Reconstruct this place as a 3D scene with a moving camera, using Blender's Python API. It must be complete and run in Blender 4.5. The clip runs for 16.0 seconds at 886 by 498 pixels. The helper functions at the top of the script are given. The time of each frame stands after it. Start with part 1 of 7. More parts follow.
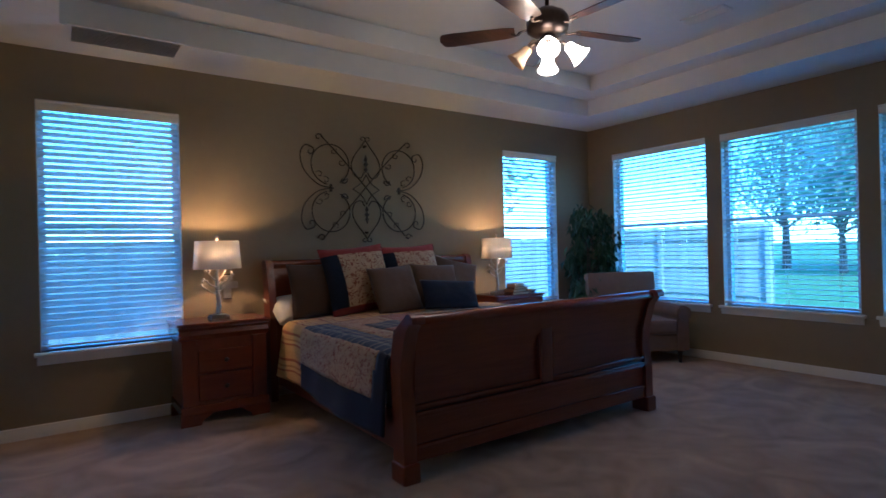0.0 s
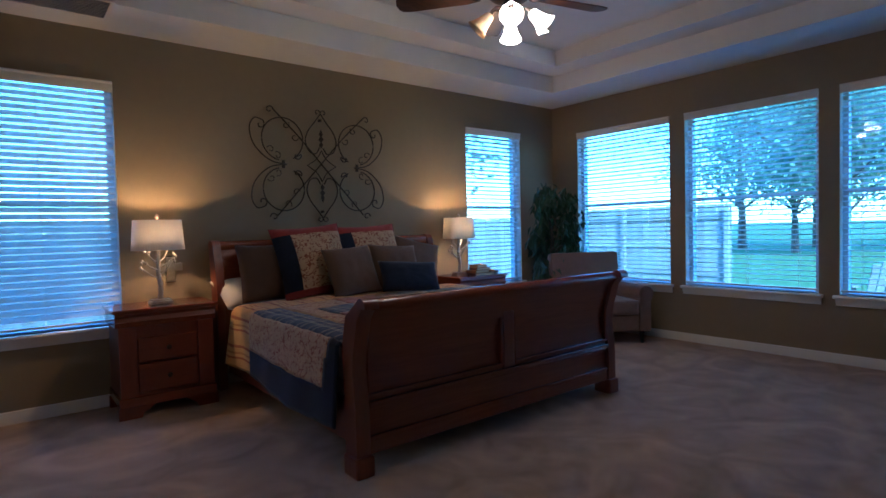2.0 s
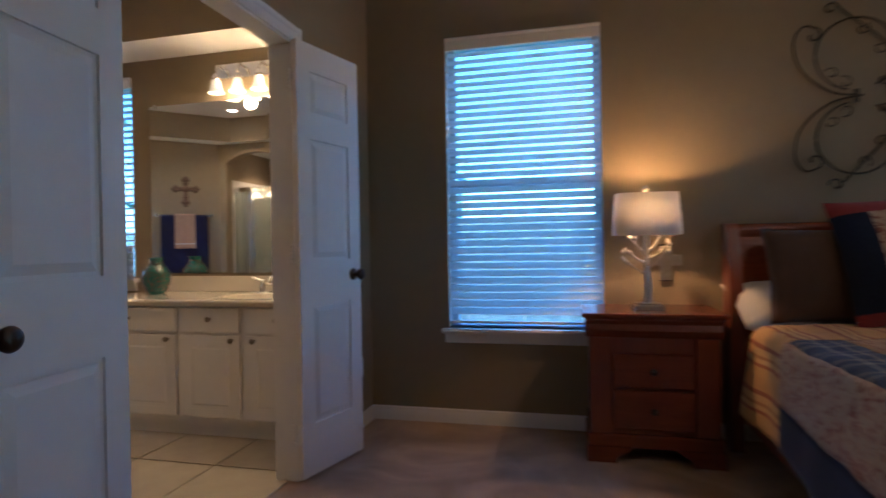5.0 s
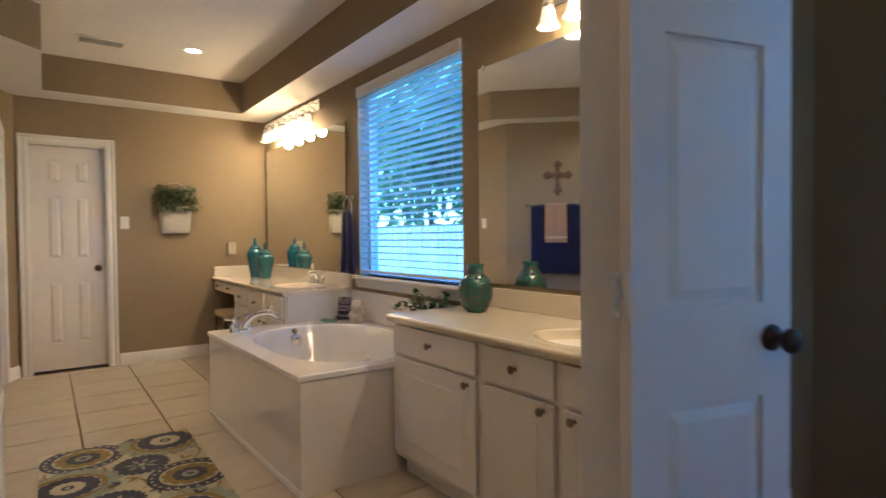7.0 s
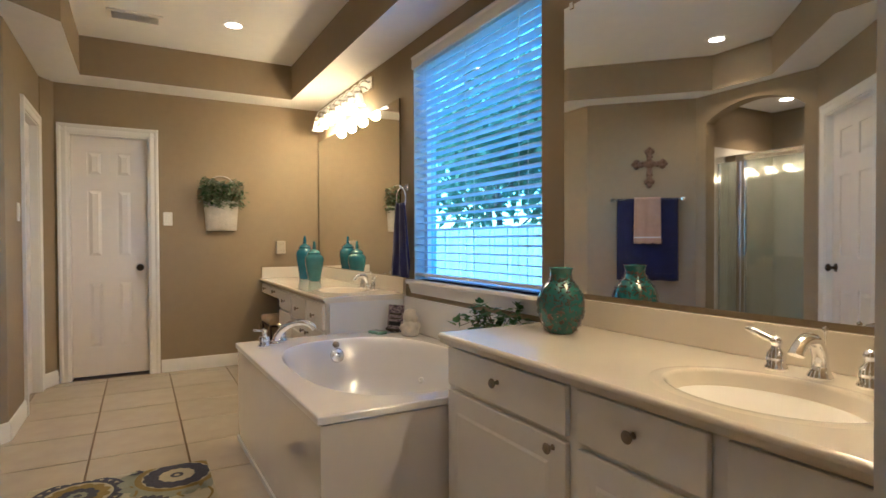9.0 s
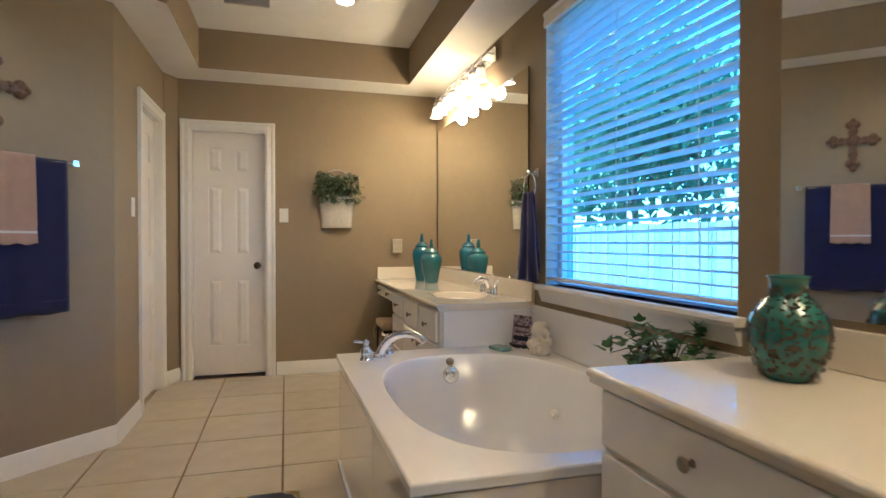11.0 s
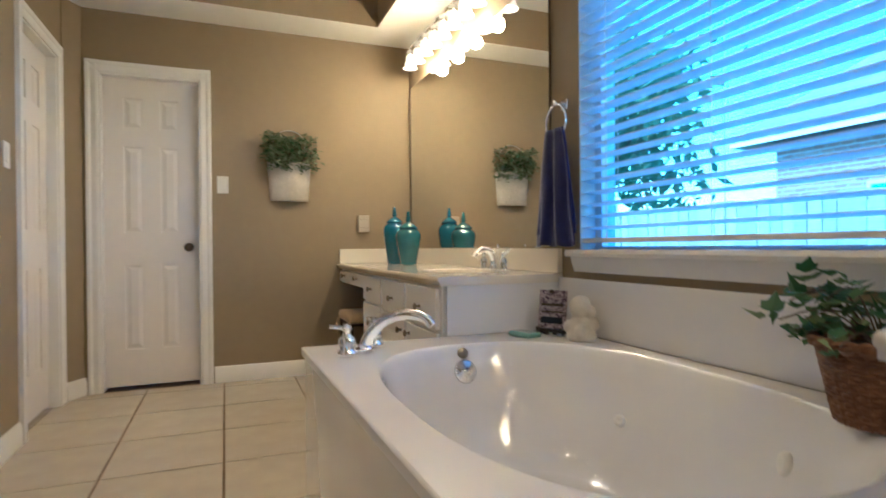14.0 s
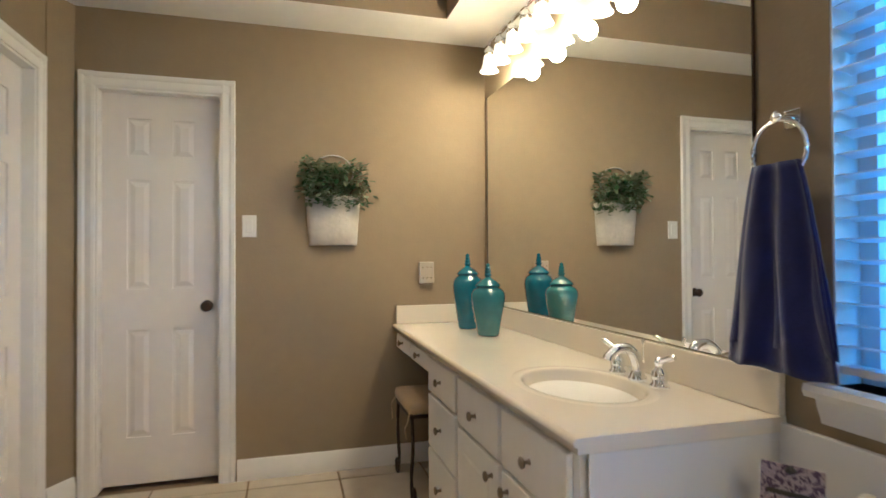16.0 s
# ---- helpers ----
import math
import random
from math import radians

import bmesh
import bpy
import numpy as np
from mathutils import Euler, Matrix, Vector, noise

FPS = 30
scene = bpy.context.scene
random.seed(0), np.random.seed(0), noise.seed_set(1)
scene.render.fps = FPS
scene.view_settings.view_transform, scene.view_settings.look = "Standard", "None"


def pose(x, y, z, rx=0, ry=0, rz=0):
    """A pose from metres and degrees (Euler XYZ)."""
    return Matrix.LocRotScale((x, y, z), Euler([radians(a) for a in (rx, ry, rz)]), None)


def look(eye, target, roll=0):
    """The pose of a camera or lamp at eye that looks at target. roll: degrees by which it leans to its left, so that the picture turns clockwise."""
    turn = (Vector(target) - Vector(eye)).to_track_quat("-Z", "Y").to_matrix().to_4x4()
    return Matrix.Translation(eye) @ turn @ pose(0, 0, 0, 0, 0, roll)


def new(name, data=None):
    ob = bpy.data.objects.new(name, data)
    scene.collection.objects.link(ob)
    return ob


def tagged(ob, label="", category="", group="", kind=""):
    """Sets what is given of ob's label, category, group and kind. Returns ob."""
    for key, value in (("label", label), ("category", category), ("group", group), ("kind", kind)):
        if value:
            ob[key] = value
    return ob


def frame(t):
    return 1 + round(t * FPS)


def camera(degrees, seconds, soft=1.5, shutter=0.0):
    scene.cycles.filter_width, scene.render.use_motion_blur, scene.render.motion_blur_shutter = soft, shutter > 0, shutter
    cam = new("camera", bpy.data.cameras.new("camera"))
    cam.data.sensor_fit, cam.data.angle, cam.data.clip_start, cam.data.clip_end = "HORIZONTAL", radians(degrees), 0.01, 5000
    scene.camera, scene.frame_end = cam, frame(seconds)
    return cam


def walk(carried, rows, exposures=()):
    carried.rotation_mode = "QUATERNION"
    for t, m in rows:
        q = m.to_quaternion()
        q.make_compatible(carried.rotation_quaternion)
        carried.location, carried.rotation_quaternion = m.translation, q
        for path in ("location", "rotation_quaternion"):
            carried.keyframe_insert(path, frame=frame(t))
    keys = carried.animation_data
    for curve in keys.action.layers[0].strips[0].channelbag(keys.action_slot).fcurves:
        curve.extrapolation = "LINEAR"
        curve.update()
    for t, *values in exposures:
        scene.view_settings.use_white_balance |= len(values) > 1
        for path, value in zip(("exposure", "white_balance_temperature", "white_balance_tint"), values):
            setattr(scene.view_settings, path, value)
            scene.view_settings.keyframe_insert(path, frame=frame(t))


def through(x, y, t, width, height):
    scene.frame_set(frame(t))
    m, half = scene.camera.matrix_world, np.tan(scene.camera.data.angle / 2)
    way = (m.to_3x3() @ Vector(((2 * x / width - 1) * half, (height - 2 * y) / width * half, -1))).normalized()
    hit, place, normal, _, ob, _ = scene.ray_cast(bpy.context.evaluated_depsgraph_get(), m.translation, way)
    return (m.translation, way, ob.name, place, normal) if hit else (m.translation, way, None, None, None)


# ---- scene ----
cam = camera(77.59, 16.0, soft=1.5, shutter=0.5)
PATH = [
    (0, (0.762, 1.261, 1.226), (1.909, 2.899, 1.228), -1.41),
    (0.5, (0.848, 1.313, 1.251), (2.060, 2.904, 1.254), -1.42),
    (1, (0.890, 1.325, 1.237), (2.135, 2.890, 1.233), -1.45),
    (1.5, (0.898, 1.350, 1.224), (2.152, 2.907, 1.167), -1.38),
    (2, (0.912, 1.382, 1.220), (2.156, 2.946, 1.148), -1.41),
    (2.5, (0.911, 1.461, 1.193), (2.040, 3.110, 1.125), -1.31),
    (3, (1.011, 1.566, 1.142), (1.941, 3.336, 1.091), -1.34),
    (3.5, (1.079, 1.793, 1.101), (1.757, 3.674, 1.069), -1.51),
    (4, (1.225, 2.060, 1.122), (1.506, 4.040, 1.082), -0.80),
    (4.5, (1.368, 2.362, 1.092), (1.284, 4.360, 1.072), -1.20),
    (5, (1.425, 2.718, 1.081), (0.951, 4.661, 1.070), -1.00),
    (5.2, (1.419, 2.842, 1.074), (0.798, 4.743, 1.070), -0.90),
    (7.3, (0.737, 4.182, 1.182), (-0.962, 5.237, 1.140), -0.34),
    (7.5, (0.651, 4.248, 1.179), (-1.081, 5.249, 1.142), -0.19),
    (8, (0.457, 4.354, 1.157), (-1.287, 5.333, 1.124), -0.17),
    (8.5, (0.324, 4.419, 1.137), (-1.417, 5.404, 1.106), -0.15),
    (9, (0.285, 4.447, 1.138), (-1.466, 5.412, 1.108), -0.23),
    (9.5, (0.261, 4.455, 1.148), (-1.561, 5.280, 1.117), -0.28),
    (10, (0.154, 4.493, 1.148), (-1.743, 5.127, 1.116), -0.13),
    (10.2, (0.102, 4.537, 1.142), (-1.821, 5.085, 1.113), -0.07),
    (12.3, (-0.918, 4.783, 0.879), (-2.830, 5.369, 0.878), 0.42),
    (12.5, (-0.960, 4.786, 0.804), (-2.858, 5.419, 0.819), 0.15),
    (13, (-1.025, 4.709, 0.804), (-2.854, 5.518, 0.772), -0.47),
    (13.5, (-1.084, 4.681, 0.804), (-2.900, 5.518, 0.792), -0.46),
    (14, (-1.067, 4.679, 0.907), (-2.927, 5.414, 0.898), -0.52),
    (14.5, (-1.154, 4.654, 1.057), (-3.060, 5.260, 1.043), -0.51),
    (15, (-1.429, 4.681, 1.134), (-3.355, 5.217, 1.120), -0.36),
    (15.5, (-1.710, 4.751, 1.179), (-3.640, 5.274, 1.165), -0.31),
    (16, (-1.997, 4.856, 1.175), (-3.920, 5.403, 1.200), -0.31),
]
EXPOSURES = [(0.0, 2.95, 4450, 17), (3.0, 2.93, 4600, 20), (4.5, 2.93, 4900, 22), (5.0, 2.93, 4900, 22), (7.5, 3.22, 4750, 15), (10.0, 3.23, 4550, 13), (12.5, 3.25, 4400, 10), (16.0, 3.3, 4250, 10)]
walk(cam, [(t, look(eye, target, roll)) for t, eye, target, roll in PATH], EXPOSURES)

# ---- world and sun ----
world = bpy.data.worlds.new("dusk_sky")
scene.world = world
world.use_nodes = True
wn, wl = world.node_tree.nodes, world.node_tree.links
sky = wn.new("ShaderNodeTexSky")
sky.sky_type, sky.sun_disc = "NISHITA", False
sky.sun_elevation, sky.sun_rotation = radians(36), radians(215)
sky.air_density, sky.dust_density, sky.ozone_density = 1.0, 0.3, 4.0
bg = wn["Background"]
bg.inputs["Strength"].default_value = 0.15
wl.new(sky.outputs["Color"], bg.inputs["Color"])

sun_data = bpy.data.lights.new("sun", "SUN")
sun_data.energy, sun_data.angle, sun_data.color = 1.4, radians(12), (1.0, 0.93, 0.85)
sun = new("sun", sun_data)
sun.matrix_world = look((-18, -26, 23), (0, 0, 0))


# ---- small tools ----
def link(ob, parent):
    if parent is not None:
        ob.parent = parent
    return ob


def part(name, bm, material, parent, label=""):
    """Links a bmesh as one mesh object under a thing or a part."""
    me = bpy.data.meshes.new(name)
    bm.to_mesh(me)
    bm.free()
    me.materials.append(material)
    ob = link(new(name, me), parent)
    if label:
        ob["label"] = label
    return ob


def shared(name, me, parent, loc=(0, 0, 0), rot=(0, 0, 0)):
    """One more object on a mesh that alike pieces share."""
    ob = link(new(name, me), parent)
    ob.location, ob.rotation_euler = loc, [radians(a) for a in rot]
    return ob


def mesh_of(name, bm, material):
    me = bpy.data.meshes.new(name)
    bm.to_mesh(me)
    bm.free()
    me.materials.append(material)
    return me


def thing(name, label, category, m=None, group="", kind=""):
    """An Empty at a thing's base, which carries its tags."""
    ob = new(name)
    ob.empty_display_size = 0.1
    if m is not None:
        ob.matrix_basis = m
    return tagged(ob, label, category, group, kind)


def box(bm, x0, x1, y0, y1, z0, z1, bevel=0.0, m=None):
    vs = [bm.verts.new((x, y, z)) for z in (z0, z1) for y in (y0, y1) for x in (x0, x1)]
    fs = [bm.faces.new([vs[i] for i in q]) for q in ((0, 2, 3, 1), (4, 5, 7, 6), (0, 1, 5, 4), (2, 6, 7, 3), (0, 4, 6, 2), (1, 3, 7, 5))]
    if bevel:
        out = bmesh.ops.bevel(bm, geom=list({e for f in fs for e in f.edges}), offset=bevel, segments=2, affect="EDGES", profile=0.6)
        vs = list({v for f in out["faces"] for v in f.verts} | {v for v in vs if v.is_valid})
    if m is not None:
        bmesh.ops.transform(bm, matrix=m, verts=[v for v in vs if v.is_valid])
    return bm


def boxes(*rows, bevel=0.0):
    bm = bmesh.new()
    for r in rows:
        box(bm, *r, bevel=bevel)
    return bm


def smooth(bm, angle=40):
    for f in bm.faces:
        f.smooth = True
    for e in bm.edges:
        e.smooth = len(e.link_faces) == 2 and e.calc_face_angle(0) < radians(angle)
    return bm


def lathe(profile, n=28, sx=1.0, sy=1.0, closed=True):
    """A turned shape from (radius, z) pairs, bottom to top."""
    bm = bmesh.new()
    rings = []
    for r, z in profile:
        rings.append([bm.verts.new((r * sx * math.cos(2 * math.pi * i / n), r * sy * math.sin(2 * math.pi * i / n), z)) for i in range(n)])
    for a, b in zip(rings, rings[1:]):
        for i in range(n):
            bm.faces.new((a[i], a[(i + 1) % n], b[(i + 1) % n], b[i]))
    if closed:
        if profile[0][0] > 1e-4:
            bm.faces.new(rings[0][::-1])
        if profile[-1][0] > 1e-4:
            bm.faces.new(rings[-1])
    return smooth(bm)


def sweep(points, radius, n=8, closed=True, flat=1.0):
    """A tube along points; radius is a number or a function of the way along it (0 to 1)."""
    bm = bmesh.new()
    pts = [Vector(p) for p in points]
    rings, up = [], Vector((0, 0, 1))
    for i, p in enumerate(pts):
        d = (pts[min(i + 1, len(pts) - 1)] - pts[max(i - 1, 0)]).normalized()
        a = d.cross(up)
        if a.length < 0.05:
            a = d.cross(Vector((0, 1, 0)))
        a.normalize()
        b = a.cross(d).normalized()
        r = radius(i / (len(pts) - 1)) if callable(radius) else radius
        rings.append([bm.verts.new(p + a * r * math.cos(2 * math.pi * k / n) + b * r * flat * math.sin(2 * math.pi * k / n)) for k in range(n)])
    for q, s in zip(rings, rings[1:]):
        for k in range(n):
            bm.faces.new((q[k], q[(k + 1) % n], s[(k + 1) % n], s[k]))
    if closed:
        bm.faces.new(rings[0][::-1])
        bm.faces.new(rings[-1])
    bmesh.ops.recalc_face_normals(bm, faces=bm.faces)
    return smooth(bm, 50)


def extrude_profile(profile, x0, x1, axis="x"):
    """A closed outline of (y, z) pairs drawn out along x (or of (x, z) pairs along y)."""
    bm = bmesh.new()
    put = (lambda a, u, w: (a, u, w)) if axis == "x" else (lambda a, u, w: (u, a, w))
    a = [bm.verts.new(put(x0, u, w)) for u, w in profile]
    b = [bm.verts.new(put(x1, u, w)) for u, w in profile]
    n = len(profile)
    for i in range(n):
        bm.faces.new((a[i], a[(i + 1) % n], b[(i + 1) % n], b[i]))
    bm.faces.new(a[::-1])
    bm.faces.new(b)
    bmesh.ops.recalc_face_normals(bm, faces=bm.faces)
    return smooth(bm, 35)


def merged(*bms):
    """Several bmeshes of one part, joined into one."""
    out = bmesh.new()
    for b in bms:
        me = bpy.data.meshes.new("tmp")
        b.to_mesh(me)
        b.free()
        out.from_mesh(me)
        bpy.data.meshes.remove(me)
    return out


def moved(bm, m):
    bmesh.ops.transform(bm, matrix=m, verts=bm.verts)
    return bm


def bezier(p, n=12):
    """Points along a smooth line through the given ones."""
    p = [Vector(q) for q in p]
    out = []
    for i in range(len(p) - 1):
        a, b, c, d = p[max(i - 1, 0)], p[i], p[i + 1], p[min(i + 2, len(p) - 1)]
        for k in range(n):
            t = k / n
            out.append(0.5 * ((2 * b) + (c - a) * t + (2 * a - 5 * b + 4 * c - d) * t**2 + (3 * b - a - 3 * c + d) * t**3))
    return out + [p[-1]]


# ---- materials ----
def material(name, color, rough=0.6, metal=0.0, grain=40.0, vary=0.12, bump=0.1, bump_scale=None, stain=0.0, spec=0.5, coat=0.0, sheen=0.0, per_object=0.0, stretch=(1, 1, 1), gloss_vary=0.08, patch=None):
    """Painted or natural surface: a colour that varies at two scales, fine relief, uneven gloss."""
    m = bpy.data.materials.new(name)
    m.use_nodes = True
    nt = m.node_tree
    n, l = nt.nodes, nt.links
    b = n["Principled BSDF"]
    b.inputs["Roughness"].default_value, b.inputs["Metallic"].default_value = rough, metal
    b.inputs["Specular IOR Level"].default_value = spec
    b.inputs["Coat Weight"].default_value = coat
    b.inputs["Sheen Weight"].default_value = sheen
    tc = n.new("ShaderNodeTexCoord")
    mp = n.new("ShaderNodeMapping")
    mp.inputs["Scale"].default_value = stretch
    l.new(tc.outputs["Object"], mp.inputs["Vector"])
    fine = n.new("ShaderNodeTexNoise")
    fine.inputs["Scale"].default_value, fine.inputs["Detail"].default_value = grain, 5
    big = n.new("ShaderNodeTexNoise")
    big.inputs["Scale"].default_value, big.inputs["Detail"].default_value = patch or grain * 0.05 + 0.6, 3
    big.inputs["Distortion"].default_value = 1.5 if patch else 0.0
    for q in (fine, big):
        l.new(mp.outputs["Vector"], q.inputs["Vector"])
    add = n.new("ShaderNodeMath")
    add.operation = "ADD"
    l.new(fine.outputs["Fac"], add.inputs[0])
    l.new(big.outputs["Fac"], add.inputs[1])
    last = add.outputs[0]
    span = n.new("ShaderNodeMapRange")
    span.inputs["From Min"].default_value, span.inputs["From Max"].default_value = 0.6, 1.4
    span.inputs["To Min"].default_value, span.inputs["To Max"].default_value = 1 - vary, 1 + vary
    l.new(last, span.inputs["Value"])
    val = span.outputs[0]
    if per_object:
        info = n.new("ShaderNodeObjectInfo")
        r = n.new("ShaderNodeMapRange")
        r.inputs["To Min"].default_value, r.inputs["To Max"].default_value = 1 - per_object, 1 + per_object
        l.new(info.outputs["Random"], r.inputs["Value"])
        mul = n.new("ShaderNodeMath")
        mul.operation = "MULTIPLY"
        l.new(val, mul.inputs[0])
        l.new(r.outputs[0], mul.inputs[1])
        val = mul.outputs[0]
    hsv = n.new("ShaderNodeHueSaturation")
    hsv.inputs["Color"].default_value = (*color, 1)
    l.new(val, hsv.inputs["Value"])
    l.new(hsv.outputs["Color"], b.inputs["Base Color"])
    if bump:
        bn = n.new("ShaderNodeTexNoise")
        bn.inputs["Scale"].default_value, bn.inputs["Detail"].default_value = bump_scale or grain * 2, 4
        l.new(mp.outputs["Vector"], bn.inputs["Vector"])
        bp = n.new("ShaderNodeBump")
        bp.inputs["Strength"].default_value, bp.inputs["Distance"].default_value = bump, 0.004
        l.new(bn.outputs["Fac"], bp.inputs["Height"])
        l.new(bp.outputs["Normal"], b.inputs["Normal"])
    if gloss_vary:
        gr = n.new("ShaderNodeMapRange")
        gr.inputs["To Min"].default_value, gr.inputs["To Max"].default_value = max(0.02, rough - gloss_vary), min(1, rough + gloss_vary)
        l.new(big.outputs["Fac"], gr.inputs["Value"])
        l.new(gr.outputs[0], b.inputs["Roughness"])
    return m


def wood(name, dark, light, rough=0.3, scale=1.0, axis=(1, 12, 12), coat=0.3):
    """Polished wood with long grain along one axis."""
    m = material(name, light, rough, grain=30, vary=0.06, bump=0.0, coat=coat, stretch=axis, gloss_vary=0.0)
    n, l = m.node_tree.nodes, m.node_tree.links
    b = n["Principled BSDF"]
    mp = n["Mapping"]
    t = n.new("ShaderNodeTexNoise")
    t.inputs["Scale"].default_value, t.inputs["Detail"].default_value, t.inputs["Distortion"].default_value = 3 * scale, 8, 1.2
    l.new(mp.outputs["Vector"], t.inputs["Vector"])
    r = n.new("ShaderNodeValToRGB")
    r.color_ramp.elements[0].position, r.color_ramp.elements[1].position = 0.3, 0.72
    r.color_ramp.elements[0].color, r.color_ramp.elements[1].color = (*dark, 1), (*light, 1)
    l.new(t.outputs["Fac"], r.inputs["Fac"])
    l.new(r.outputs["Color"], n["Hue/Saturation/Value"].inputs["Color"])
    return m


def glow(name, color, strength):
    m = bpy.data.materials.new(name)
    m.use_nodes = True
    b = m.node_tree.nodes["Principled BSDF"]
    b.inputs["Base Color"].default_value = (0.9, 0.88, 0.82, 1)
    b.inputs["Emission Color"].default_value = (*color, 1)
    b.inputs["Emission Strength"].default_value = strength
    return m


def glass(name, tint=(1, 1, 1), rough=0.0, ior=1.45):
    m = bpy.data.materials.new(name)
    m.use_nodes = True
    b = m.node_tree.nodes["Principled BSDF"]
    b.inputs["Base Color"].default_value = (*tint, 1)
    b.inputs["Transmission Weight"].default_value = 1.0
    b.inputs["Roughness"].default_value, b.inputs["IOR"].default_value = rough, ior
    return m


def thin_pane(name, tint=(0.95, 0.97, 0.97), gloss=0.06, rough=0.0):
    """A thin sheet of glass: see-through, with a faint reflection."""
    m = bpy.data.materials.new(name)
    m.use_nodes = True
    nt = m.node_tree
    n, l = nt.nodes, nt.links
    n.remove(n["Principled BSDF"])
    tr, gl, mx = n.new("ShaderNodeBsdfTransparent"), n.new("ShaderNodeBsdfGlossy"), n.new("ShaderNodeMixShader")
    tr.inputs["Color"].default_value = (*tint, 1)
    gl.inputs["Roughness"].default_value = rough
    mx.inputs[0].default_value = gloss
    l.new(tr.outputs[0], mx.inputs[1])
    l.new(gl.outputs[0], mx.inputs[2])
    l.new(mx.outputs[0], n["Material Output"].inputs["Surface"])
    return m


def cloth_through(name, color, through=0.4, rough=0.8, grain=300):
    """Cloth, leaf or thin plastic that lets part of the light through."""
    m = material(name, color, rough, grain=grain, vary=0.08, bump=0.08)
    n, l = m.node_tree.nodes, m.node_tree.links
    t, mx = n.new("ShaderNodeBsdfTranslucent"), n.new("ShaderNodeMixShader")
    l.new(n["Hue/Saturation/Value"].outputs["Color"], t.inputs["Color"])
    mx.inputs[0].default_value = through
    l.new(n["Principled BSDF"].outputs[0], mx.inputs[1])
    l.new(t.outputs[0], mx.inputs[2])
    l.new(mx.outputs[0], n["Material Output"].inputs["Surface"])
    return m


WALL = material("taupe_wall_paint", (0.286, 0.226, 0.139), 0.75, grain=14, vary=0.05, bump=0.22, bump_scale=70, spec=0.3)
CEIL = material("white_ceiling_paint", (0.81, 0.80, 0.78), 0.85, grain=12, vary=0.03, bump=0.18, bump_scale=90, spec=0.2)
TRIM = material("white_trim_paint", (0.78, 0.76, 0.72), 0.35, grain=20, vary=0.03, bump=0.02)
DOOR = material("white_door_paint", (0.77, 0.73, 0.68), 0.4, grain=16, vary=0.03, bump=0.05, bump_scale=120)
CABINET = material("white_cabinet_paint", (0.76, 0.74, 0.70), 0.35, grain=18, vary=0.03, bump=0.02)
CARPET = material("beige_cut_pile_carpet", (0.435, 0.308, 0.212), 1.0, grain=420, vary=0.48, bump=0.9, bump_scale=500, spec=0.1, sheen=0.15, patch=2.6)
TILE = material("cream_ceramic_tile", (0.50, 0.44, 0.34), 0.25, grain=9, vary=0.09, bump=0.03, per_object=0.05)
GROUT = material("tan_grout", (0.17, 0.12, 0.07), 0.9, grain=120, vary=0.25, bump=0.3)
MARBLE = material("white_cultured_marble", (0.78, 0.75, 0.69), 0.12, grain=6, vary=0.035, bump=0.0, coat=0.4)
TUBMAT = material("white_tub_acrylic", (0.76, 0.75, 0.74), 0.12, grain=4, vary=0.02, bump=0.0, coat=0.4)
CHERRY = wood("cherry_wood", (0.155, 0.033, 0.012), (0.205, 0.045, 0.016), 0.26)
CHERRY_UP = wood("cherry_wood_upright", (0.155, 0.033, 0.012), (0.20, 0.044, 0.016), 0.28, axis=(12, 12, 1))
DARKWOOD = wood("dark_espresso_wood", (0.008, 0.006, 0.005), (0.03, 0.02, 0.016), 0.35)
BRONZE = material("dark_bronze_metal", (0.07, 0.05, 0.04), 0.35, 0.9, grain=60, vary=0.2, bump=0.05)
IRON = material("brown_wrought_iron", (0.05, 0.038, 0.03), 0.55, 0.6, grain=90, vary=0.3, bump=0.25)
CHROME = material("polished_chrome", (0.85, 0.86, 0.88), 0.06, 1.0, grain=20, vary=0.02, bump=0.0, gloss_vary=0.03)
NICKEL = material("brushed_nickel", (0.55, 0.52, 0.48), 0.3, 1.0, grain=80, vary=0.08, bump=0.03)
MIRROR = material("mirror_silver", (0.9, 0.92, 0.91), 0.01, 1.0, grain=5, vary=0.005, bump=0.0, gloss_vary=0.005)
PANE = thin_pane("window_glass", (0.69, 0.91, 0.96))
SLAT = cloth_through("white_blind_slat", (0.84, 0.86, 0.88), 0.62, 0.45, grain=30)
PLASTIC = material("white_plastic", (0.75, 0.73, 0.68), 0.4, grain=20, vary=0.03, bump=0.02)
VINYL = material("white_vinyl_frame", (0.72, 0.73, 0.74), 0.4, grain=20, vary=0.03, bump=0.0)


